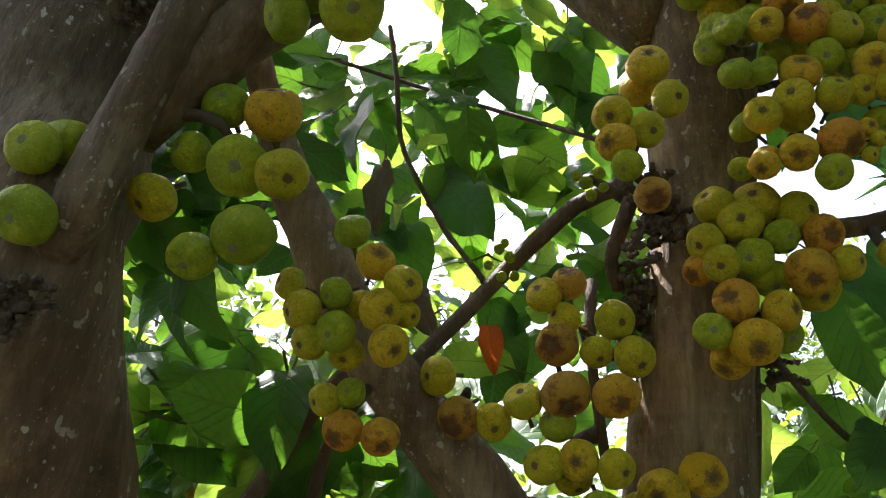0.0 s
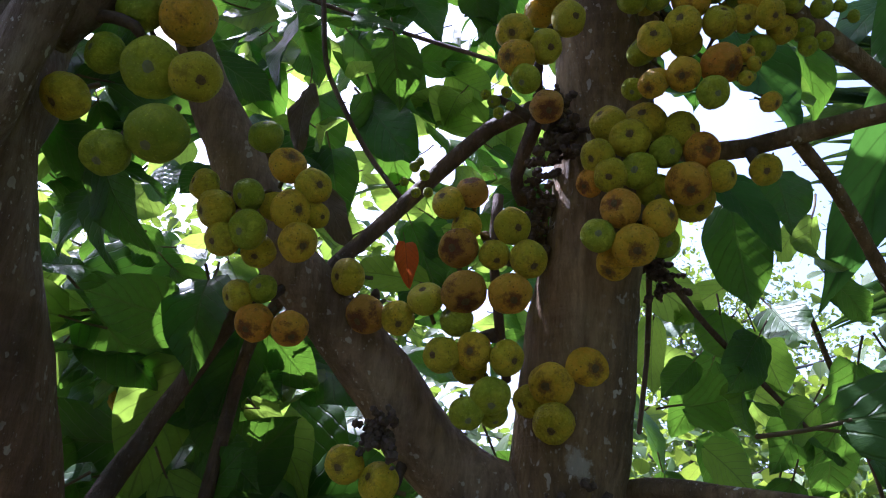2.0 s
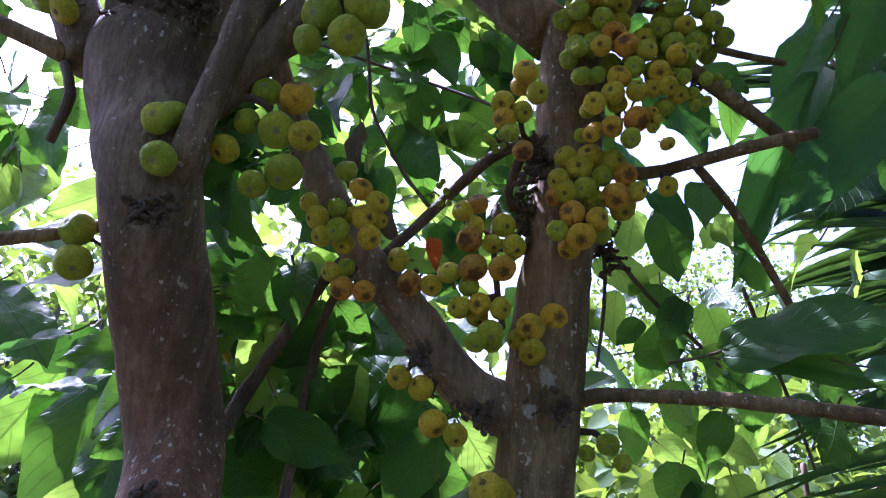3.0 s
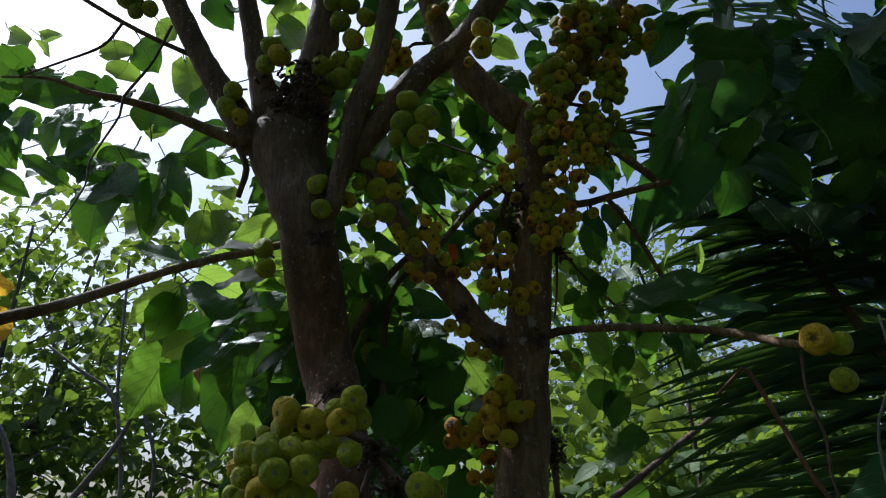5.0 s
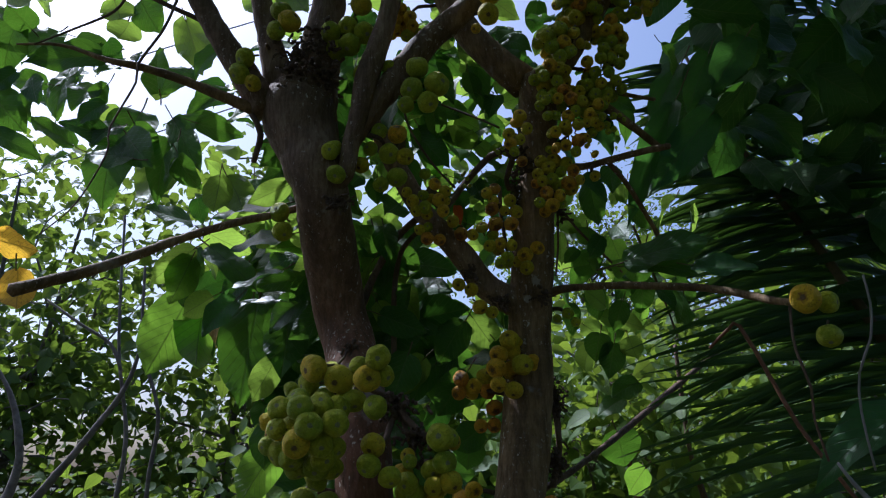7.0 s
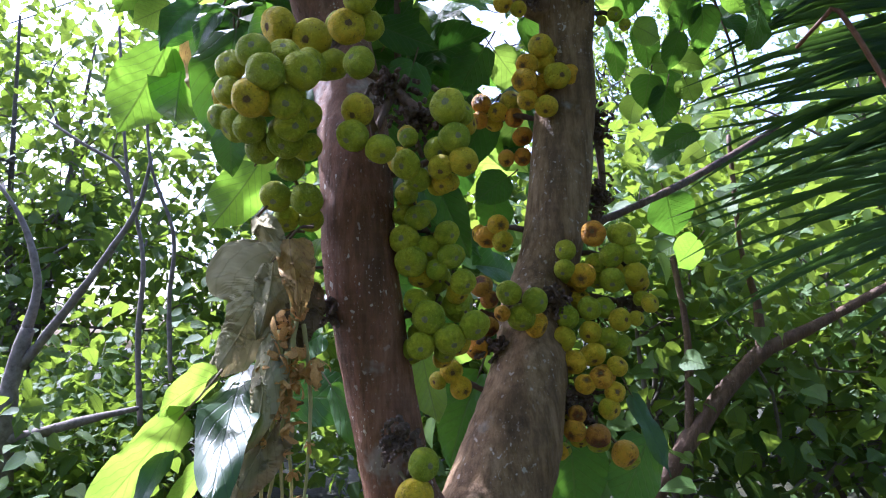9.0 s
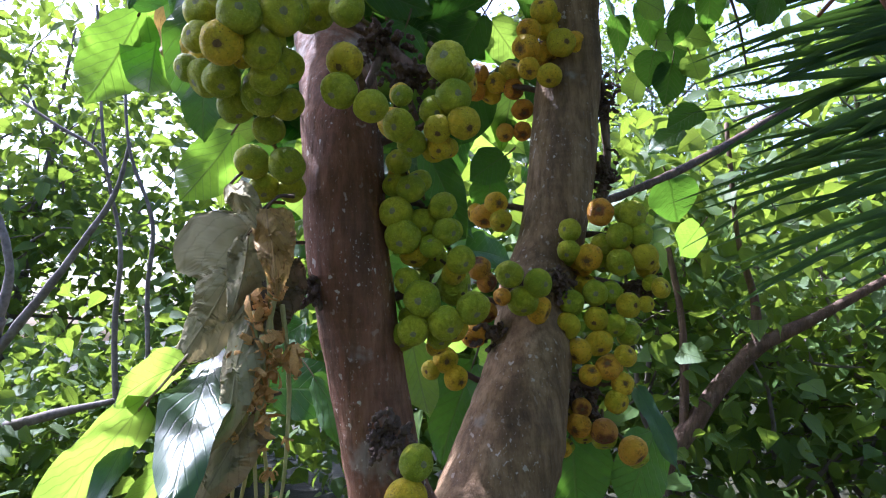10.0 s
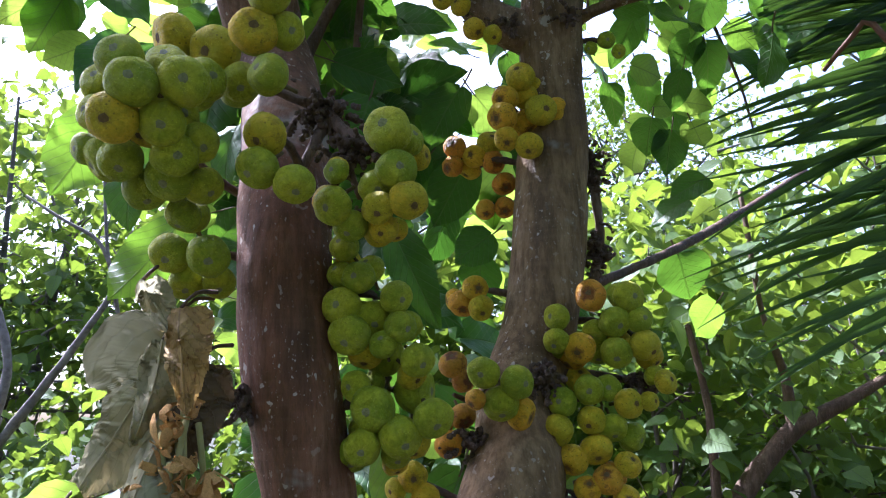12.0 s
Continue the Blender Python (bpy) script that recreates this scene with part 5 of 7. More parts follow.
leaf("l", (-0.206, 2.400, 2.115), (-0.293, 2.400, 1.884), 0.150)
leaf("m", (-0.070, 2.500, 2.037), (-0.008, 2.400, 1.813), 0.175)
leaf("n", (-0.630, 2.200, 3.380), (-0.486, 2.100, 3.147), 0.127)
leaf("k", (0.754, 2.000, 2.733), (0.562, 2.040, 2.353), 0.100)
leaf("k", (0.857, 1.950, 2.672), (0.628, 1.950, 2.396), 0.126)
leaf("k", (0.813, 2.050, 2.917), (0.678, 2.050, 2.696), 0.105)
leaf("k", (0.894, 2.000, 2.924), (0.811, 2.000, 2.741), 0.112)
leaf("m", (0.537, 1.980, 2.182), (0.769, 1.850, 2.234), 0.125)
leaf("m", (0.579, 2.000, 2.175), (0.726, 1.880, 2.155), 0.085)
leaf("k", (0.713, 1.880, 2.139), (0.845, 1.800, 2.099), 0.091)
leaf("k", (1.008, 1.950, 2.960), (0.863, 1.900, 2.754), 0.131)
leaf("m", (0.739, 2.000, 2.972), (0.803, 2.000, 2.877), 0.077)
leaf("m", (0.482, 2.120, 2.508), (0.490, 2.100, 2.349), 0.091)
leaf("n", (0.627, 2.200, 2.531), (0.568, 2.150, 2.382), 0.067)
leaf("m", (0.564, 2.150, 2.578), (0.552, 2.100, 2.457), 0.075)
leaf("l", (0.481, 2.200, 2.368), (0.473, 2.150, 2.256), 0.097)
leaf("l", (0.505, 2.200, 2.256), (0.470, 2.150, 2.166), 0.071)
leaf("m", (0.646, 2.200, 2.428), (0.696, 2.200, 2.369), 0.065)
leaf("l", (0.599, 2.200, 2.242), (0.538, 2.200, 2.190), 0.065)
leaf("m", (0.439, 2.200, 2.293), (0.396, 2.200, 2.241), 0.050)
leaf("n", (0.407, 2.300, 2.387), (0.389, 2.300, 2.258), 0.061)
leaf("n", (0.504, 2.250, 2.426), (0.404, 2.250, 2.366), 0.051)
leaf("n", (0.598, 2.200, 2.505), (0.564, 2.200, 2.453), 0.050)
leaf("m", (0.613, 2.150, 2.837), (0.652, 2.100, 2.677), 0.076)
leaf("m", (0.569, 2.100, 2.826), (0.649, 2.100, 2.766), 0.084)
leaf("m", (-0.344, 2.200, 2.330), (-0.440, 2.100, 2.209), 0.092)
leaf("n", (0.048, 2.150, 2.373), (-0.061, 2.050, 2.368), 0.058)
leaf("m", (-0.356, 2.300, 2.313), (-0.363, 2.200, 2.158), 0.109)
leaf("n", (-0.176, 2.300, 2.289), (-0.078, 2.200, 2.143), 0.081)
leaf("m", (-0.239, 2.350, 2.297), (-0.267, 2.300, 2.131), 0.114)
leaf("n", (-0.458, 2.250, 2.571), (-0.475, 2.200, 2.451), 0.092)
leaf("y", (-0.536, 2.200, 2.531), (-0.562, 2.200, 2.498), 0.031)
leaf("w", (-0.172, 2.150, 2.706), (-0.161, 2.100, 2.561), 0.048)
leaf("m", (-0.050, 2.200, 2.852), (-0.021, 2.200, 2.725), 0.092)
leaf("m", (0.084, 2.200, 2.976), (0.106, 2.200, 2.861), 0.075)
leaf("m", (-0.013, 2.300, 2.877), (0.089, 2.300, 2.896), 0.097)
leaf("m", (-0.148, 2.250, 2.646), (-0.098, 2.200, 2.509), 0.084)
leaf("m", (-0.107, 2.300, 2.779), (-0.002, 2.200, 2.613), 0.108)
leaf("m", (-0.074, 2.300, 3.038), (-0.178, 2.300, 2.979), 0.122)
leaf("m", (-0.156, 2.300, 2.979), (-0.301, 2.300, 3.032), 0.122)
leaf("m", (0.003, 2.300, 2.530), (0.066, 2.250, 2.398), 0.072)
leaf("r", (0.026, 2.100, 2.412), (0.041, 2.080, 2.353), 0.034)
leaf("w", (-0.069, 2.000, 2.435), (-0.025, 1.970, 2.350), 0.039)
leaf("n", (-0.521, 2.200, 2.309), (-0.530, 2.200, 2.258), 0.050)
leaf("y", (-0.426, 2.200, 2.232), (-0.387, 2.200, 2.156), 0.021)
leaf("n", (-0.477, 2.300, 2.441), (-0.625, 2.300, 2.372), 0.066)
leaf("n", (-0.619, 2.300, 2.413), (-0.680, 2.300, 2.330), 0.085)
leaf("m", (-0.370, 2.300, 2.974), (-0.252, 2.300, 2.882), 0.098)
leaf("m", (0.139, 2.200, 2.630), (0.220, 2.200, 2.574), 0.062)
leaf("n", (0.112, 2.400, 2.889), (0.041, 2.300, 2.743), 0.074)
leaf("m", (-0.454, 1.650, 1.680), (-0.453, 1.620, 1.581), 0.072)
leaf("m", (-0.690, 2.350, 2.130), (-0.700, 2.300, 1.830), 0.190)
leaf("n", (-0.530, 2.050, 1.900), (-0.585, 2.000, 1.765), 0.090)
leaf("l", (-0.470, 1.850, 1.650), (-0.565, 1.820, 1.480), 0.110)
leaf("m", (-0.500, 2.100, 2.080), (-0.505, 2.050, 1.850), 0.150)
leaf("n", (-0.462, 2.000, 1.709), (-0.591, 1.950, 1.664), 0.071)
leaf("n", (-0.435, 1.520, 1.211), (-0.519, 1.460, 1.186), 0.078)
leaf("n", (-0.470, 1.470, 1.160), (-0.687, 1.580, 0.966), 0.083)
leaf("s", (-0.405, 1.570, 1.220), (-0.360, 1.270, 1.080), 0.092)
leaf("s", (-0.508, 1.530, 1.118), (-0.534, 1.420, 1.004), 0.038)
leaf("n", (-0.468, 1.550, 1.065), (-0.508, 1.450, 0.992), 0.070)
leaf("m", (0.203, 2.050, 1.026), (0.221, 1.980, 0.859), 0.164)
leaf("m", (0.396, 2.100, 1.016), (0.305, 2.000, 0.878), 0.140)
leaf("s", (0.354, 2.050, 1.123), (0.410, 1.950, 0.969), 0.049)
leaf("m", (0.618, 2.500, 2.018), (0.588, 2.500, 1.897), 0.098)
leaf("m", (0.570, 2.500, 2.058), (0.544, 2.500, 1.957), 0.105)
leaf("n", (0.637, 2.500, 2.106), (0.734, 2.500, 2.088), 0.082)
leaf("n", (0.674, 2.500, 2.043), (0.696, 2.500, 1.963), 0.102)
leaf("n", (0.546, 2.600, 2.026), (0.498, 2.600, 1.918), 0.092)
leaf("m", (0.691, 2.500, 1.880), (0.597, 2.500, 1.824), 0.098)
leaf("m", (0.637, 2.500, 1.818), (0.531, 2.500, 1.771), 0.091)
leaf("m", (0.652, 2.700, 1.716), (0.689, 2.700, 1.585), 0.164)
leaf("l", (0.777, 2.800, 1.580), (0.696, 2.800, 1.487), 0.151)
leaf("k", (1.049, 1.550, 1.690), (0.783, 1.600, 1.590), 0.120, 35)
leaf("k", (0.960, 1.400, 1.400), (0.740, 1.480, 1.215), 0.130)
leaf("n", (-0.136, 2.100, 1.235), (-0.103, 2.000, 1.057), 0.092)
leaf("m", (0.001, 2.200, 1.169), (-0.079, 2.100, 0.981), 0.148)
leaf("m", (-0.334, 2.000, 1.160), (-0.190, 1.900, 0.980), 0.084)
leaf("m", (-0.328, 1.750, 1.779), (-0.360, 1.700, 1.673), 0.064)
leaf("m", (-0.127, 1.900, 1.884), (-0.166, 1.900, 1.772), 0.109)
leaf("m", (0.048, 2.200, 2.041), (-0.044, 2.200, 1.907), 0.115)
leaf("m", (-0.085, 1.900, 1.609), (-0.012, 1.850, 1.454), 0.082)
leaf("m", (0.102, 2.300, 1.705), (0.010, 2.300, 1.646), 0.106)
leaf("m", (0.082, 2.500, 1.688), (0.062, 2.500, 1.570), 0.117)
leaf("m", (-0.090, 2.300, 3.093), (0.022, 2.250, 2.888), 0.126)
leaf("m", (-0.071, 2.350, 3.226), (0.071, 2.300, 3.050), 0.123)
leaf("m", (-0.199, 2.300, 3.015), (0.010, 2.300, 3.052), 0.085)
leaf("m", (0.119, 2.250, 3.095), (0.130, 2.200, 2.836), 0.094)
leaf("m", (-0.098, 2.300, 2.805), (-0.015, 2.250, 2.610), 0.115)
leaf("m", (-0.176, 2.350, 2.983), (0.016, 2.300, 2.750), 0.131)
leaf("n", (0.041, 2.300, 2.848), (0.130, 2.300, 2.792), 0.088)
leaf("m", (0.204, 2.250, 2.579), (0.235, 2.200, 2.470), 0.079)
leaf("m", (-0.397, 2.300, 3.153), (-0.495, 2.300, 2.979), 0.113)
leaf("m", (-0.326, 2.350, 2.979), (-0.356, 2.300, 2.792), 0.102)
leaf("m", (-0.476, 2.400, 3.305), (-0.278, 2.400, 3.175), 0.131)
leaf("m", (0.202, 2.300, 3.170), (0.244, 2.300, 3.065), 0.089)
leaf("m", (-0.205, 2.300, 2.792), (-0.142, 2.250, 2.623), 0.091)
leaf("n", (-0.500, 2.200, 2.537), (-0.435, 2.150, 2.429), 0.086)
leaf("m", (-0.557, 2.300, 2.483), (-0.544, 2.300, 2.400), 0.059)
leaf("l", (-0.350, 2.000, 2.260), (-0.560, 2.020, 2.230), 0.115, -25)
leaf("m", (-0.342, 2.250, 3.031), (-0.368, 2.200, 2.840), 0.107)
leaf("m", (-0.374, 2.250, 2.839), (-0.359, 2.200, 2.650), 0.101)
leaf("m", (-0.279, 2.300, 2.988), (-0.195, 2.250, 2.802), 0.097)
leaf("m", (-0.368, 2.320, 2.926), (-0.283, 2.300, 2.767), 0.099)
leaf("k", (0.475, 2.020, 2.729), (0.526, 2.000, 2.556), 0.097)
leaf("l", (0.542, 2.040, 2.681), (0.554, 2.020, 2.585), 0.056)
leaf("k", (0.443, 2.050, 2.499), (0.512, 2.000, 2.418), 0.062)
leaf("m", (0.350, 2.100, 2.794), (0.361, 2.080, 2.658), 0.083)
leaf("m", (0.304, 2.200, 2.749), (0.336, 2.200, 2.664), 0.063)
leaf("m", (-0.458, 2.500, 2.245), (-0.491, 2.400, 2.071), 0.152)
leaf("m", (-0.587, 2.500, 2.303), (-0.639, 2.400, 2.154), 0.157)
leaf("m", (-0.640, 2.500, 2.169), (-0.598, 2.400, 2.027), 0.151)
leaf("m", (-0.326, 2.500, 2.254), (-0.362, 2.450, 2.066), 0.143)
leaf("m", (-0.243, 2.500, 2.157), (-0.145, 2.500, 2.067), 0.112)
leaf("m", (-0.755, 2.500, 2.681), (-0.743, 2.450, 2.489), 0.130)
leaf("m", (-0.553, 2.500, 2.397), (-0.416, 2.450, 2.302), 0.098)
leaf("m", (0.551, 2.500, 2.372), (0.489, 2.500, 2.235), 0.096)
leaf("l", (0.667, 2.600, 2.472), (0.710, 2.600, 2.337), 0.102)
leaf("m", (0.577, 2.600, 2.264), (0.611, 2.600, 2.126), 0.099)
leaf("m", (0.718, 2.500, 2.306), (0.641, 2.500, 2.190), 0.095)
leaf("l", (0.782, 2.600, 2.195), (0.710, 2.600, 2.075), 0.099)
leaf("m", (0.458, 2.500, 2.168), (0.486, 2.500, 2.056), 0.078)
leaf("l", (0.858, 2.600, 2.391), (0.926, 2.600, 2.284), 0.101)
leaf("m", (0.695, 2.650, 2.170), (0.639, 2.650, 2.048), 0.092)
leaf("l", (-0.778, 1.950, 2.186), (-0.807, 1.910, 2.049), 0.105)
leaf("n", (-0.700, 1.930, 2.064), (-0.774, 1.890, 2.002), 0.080)
leaf("k", (-0.625, 1.900, 2.048), (-0.707, 1.860, 1.954), 0.085)
leaf("s", (-0.470, 1.860, 2.235), (-0.630, 1.820, 2.190), 0.135)
leaf("s", (-0.530, 1.920, 2.350), (-0.700, 1.870, 2.310), 0.130)
leaf("k", (-0.480, 1.800, 2.105), (-0.600, 1.760, 2.030), 0.100, 55)


def leaf_cloud(name, centres, n_each, spread, size, mat, seed, parent, hang=0.5, label=""):
    """Many small folded leaves round the given centres, joined in one mesh."""
    g = np.random.default_rng(seed)
    c = np.repeat(np.array(centres, float), n_each, axis=0)
    n = len(c)
    c = c + g.normal(0, 1, (n, 3)) * np.array(spread)
    c[:, 2] = np.maximum(c[:, 2], 0.12)
    along = g.normal(0, 1, (n, 3))
    along[:, 2] = along[:, 2] * 0.6 - hang
    along /= np.linalg.norm(along, axis=1)[:, None]
    up = g.normal(0, 0.55, (n, 3)) + (0, -0.25, 0.8)
    xax = np.cross(along, up)
    xax /= np.linalg.norm(xax, axis=1)[:, None] + 1e-9
    zax = np.cross(xax, along)
    ln = g.uniform(0.35, 1.3, n)[:, None] * size
    shape = ((0, 0, 0), (-0.27, 0.06, 0.05), (0, 0.14, 0), (0.27, 0.06, 0.05), (-0.36, 0.36, 0.07), (0, 0.42, -0.02), (0.36, 0.36, 0.07), (-0.20, 0.72, 0.0), (0, 0.75, -0.07), (0.20, 0.72, 0.0), (0, 1.0, -0.16))
    v = np.stack([c + ln * (xax * a + along * b + zax * d) for a, b, d in shape], 1).reshape(-1, 3)
    one = ((0, 2, 1), (0, 3, 2), (1, 2, 5, 4), (2, 3, 6, 5), (4, 5, 8, 7), (5, 6, 9, 8), (7, 8, 10), (8, 9, 10))
    faces = [tuple(11 * k + i for i in f) for k in range(n) for f in one]
    me = bpy.data.meshes.new(name)
    me.from_pydata(v.tolist(), [], faces)
    uv = np.array([(0.5 + a / 0.74, b) for a, b, _ in shape])
    layer = me.uv_layers.new(name="UVMap")
    idx = np.zeros(len(me.loops), dtype=np.int32)
    me.loops.foreach_get("vertex_index", idx)
    layer.data.foreach_set("uv", uv[idx % 11].ravel())
    return tagged(put(name, smooth(me), parent, label, mat), kind="stuff")


# broad crown leaves behind and above the stems, some added unseen to block light
LEAF_MANY = {
    # darker copy of the mature leaf, deep crown shade put into its colour
    "m": leaf_skin("crown_leaf_painted_shade", (0.024, 0.072, 0.014), (0.042, 0.104, 0.018), (0.095, 0.25, 0.016), (0.12, 0.19, 0.05), 0.24, 0.48, per="island"),
    # the same sunlit look, painted into the joined crown leaves
    "n": leaf_skin("crown_leaf_painted_lit", (0.085, 0.17, 0.024), (0.12, 0.21, 0.026), (0.27, 0.41, 0.042), (0.20, 0.27, 0.07), 0.60, 0.45, per="island"),
}


def leaf_mass(name, kind, specs, parent, label):
    """Many broad leaves joined in one mesh; specs: base, way, length, width, roll."""
    shapes = []
    for me in LEAVES:
        co = np.zeros(3 * len(me.vertices))
        me.vertices.foreach_get("co", co)
        uv = np.zeros(2 * len(me.loops))
        me.uv_layers[0].data.foreach_get("uv", uv)
        shapes.append((co.reshape(-1, 3), [tuple(p.vertices) for p in me.polygons], uv.reshape(-1, 2)))
    verts, faces, uvs, n = [], [], [], 0
    for k, (base, way, ln, wd, roll, face) in enumerate(specs):
        co, fc, uv = shapes[k % len(shapes)]
        y = Vector(way).normalized()
        x = y.cross(Vector(face)).normalized()
        z = x.cross(y)
        rot = Matrix((x, y, z)).transposed() @ Matrix.Rotation(radians(roll), 3, "Y")
        verts.append(co * (wd / 0.66, ln, ln * 0.9) @ np.array(rot).T + np.array(base))
        faces += [tuple(i + n for i in f) for f in fc]
        uvs.append(uv)
        n += len(co)
    me = bpy.data.meshes.new(name)
    me.from_pydata(np.vstack(verts).tolist(), [], faces)
    me.uv_layers.new(name="UVMap").data.foreach_set("uv", np.vstack(uvs).ravel())
    return tagged(put(name, smooth(me), parent, label, LEAF_MANY[kind]), kind="stuff")


def crown_leaves():
    rnd = random.Random(11)
    behind_stems = (
        # x0, x1, y0, y1, z0, z1, count, length, share of leaves coloured as lit, leaves built singly
        (-0.42, 0.30, 2.15, 2.9, 2.2, 3.2, 52, 0.125, 0.5, 40),
        (-0.95, -0.45, 2.7, 3.2, 2.3, 2.62, 16, 0.17, 0.8, 10),
        (-0.70, 0.30, 2.2, 3.2, 1.1, 2.25, 105, 0.19, 0.22, 40),
        (0.36, 1.00, 2.15, 2.8, 2.12, 2.5, 26, 0.15, 0.40, 20),
        (-0.45, 0.35, 2.12, 2.55, 2.45, 3.15, 36, 0.13, 0.5, 30),
        (0.85, 2.60, 1.75, 3.2, 2.70, 4.0, 385, 0.25, 0.0, 0),
        (1.30, 2.60, 1.9, 3.0, 2.20, 2.8, 36, 0.24, 0.03, 0),
        (-0.28, 0.20, 2.25, 2.75, 1.80, 2.25, 30, 0.165, 0.2, 18),
        (-0.42, 0.05, 2.3, 2.7, 2.15, 2.5, 24, 0.16, 0.2, 14),
        (-0.75, -0.15, 2.2, 2.6, 1.95, 2.42, 40, 0.19, 0.0, 24),
        (-0.50, -0.34, 1.93, 2.08, 2.40, 2.68, 22, 0.11, 0.1, 18),
        (-0.62, -0.38, 1.95, 2.1, 2.5, 2.95, 26, 0.12, 0.0, 20),
        (-0.50, -0.20, 1.98, 2.2, 2.0, 2.3, 18, 0.14, 0.1, 18),
        # added to keep sun off the foot of the stems
        (-1.20, 0.20, 2.8, 3.6, 3.3, 4.2, 26, 0.22, 0.3, 0),
        (-1.90, -0.75, 2.3, 3.4, 2.35, 3.4, 9, 0.16, 0.5, 0),
    )
    higher_up = (
        # unseen layer over the stems, added to deepen the shade below
        (-1.60, 1.20, 1.25, 2.5, 3.55, 4.4, 250, 0.25, 0.1, 0),
        (-0.95, -0.55, 2.25, 2.6, 2.15, 2.55, 10, 0.18, 0.2, 0),
        (-1.60, -1.15, 2.0, 2.25, 2.90, 3.10, 14, 0.15, 0.1, 8),
        (-1.12, -0.82, 1.9, 2.10, 2.50, 2.80, 10, 0.16, 0.0, 8),
        (-0.32, 0.38, 2.05, 2.5, 2.80, 3.55, 72, 0.13, 0.4, 0),
        (-0.95, -0.55, 2.3, 2.55, 2.4, 2.66, 8, 0.16, 0.8, 8),
        (-0.30, 0.12, 2.2, 2.9, 2.40, 3.05, 24, 0.12, 0.6, 14),
        (0.10, 0.52, 2.2, 2.9, 2.40, 3.05, 46, 0.125, 0.5, 26),
        (-0.85, -0.20, 2.3, 2.9, 2.00, 2.50, 30, 0.18, 0.15, 18),
        (-0.56, -0.16, 2.0, 2.3, 2.20, 2.90, 74, 0.13, 0.22, 50),
        (0.0, 0.60, 2.1, 2.7, 3.10, 3.60, 36, 0.15, 0.2, 0),
        # two unseen layers over the camera, added to cut sky light
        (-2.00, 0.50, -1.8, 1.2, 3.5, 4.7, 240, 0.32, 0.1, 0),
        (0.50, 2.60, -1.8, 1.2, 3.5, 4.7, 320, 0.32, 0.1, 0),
        # unseen high layer, added to keep sun off the palm side
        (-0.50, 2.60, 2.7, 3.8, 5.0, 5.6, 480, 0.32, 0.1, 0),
    )
    many = {"m": [], "n": []}
    for x0, x1, y0, y1, z0, z1, n, ln, lighter, single in behind_stems + higher_up:
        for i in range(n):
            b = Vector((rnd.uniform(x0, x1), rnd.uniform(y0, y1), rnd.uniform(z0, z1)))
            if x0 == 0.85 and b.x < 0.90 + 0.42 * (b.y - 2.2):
                continue  # sky gap beside the stem, cut along the camera's line of sight
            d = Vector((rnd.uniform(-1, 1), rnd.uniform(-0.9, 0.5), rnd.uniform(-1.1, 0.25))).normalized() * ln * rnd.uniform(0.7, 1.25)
            kind, w, roll = "n" if rnd.random() < lighter else "m", d.length * rnd.uniform(0.55, 0.72), rnd.uniform(-40, 40)
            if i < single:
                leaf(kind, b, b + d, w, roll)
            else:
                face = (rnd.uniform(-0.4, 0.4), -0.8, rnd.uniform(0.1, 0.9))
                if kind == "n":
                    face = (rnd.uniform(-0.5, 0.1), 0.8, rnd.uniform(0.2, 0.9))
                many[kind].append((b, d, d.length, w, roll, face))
    leaf_mass("crown", "m", many["m"], fig_tree, "dark green broad-leaved crown with added unseen shade leaves")
    leaf_mass("crown", "n", many["n"], fig_tree, "light green crown leaves painted as if sunlit")


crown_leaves()


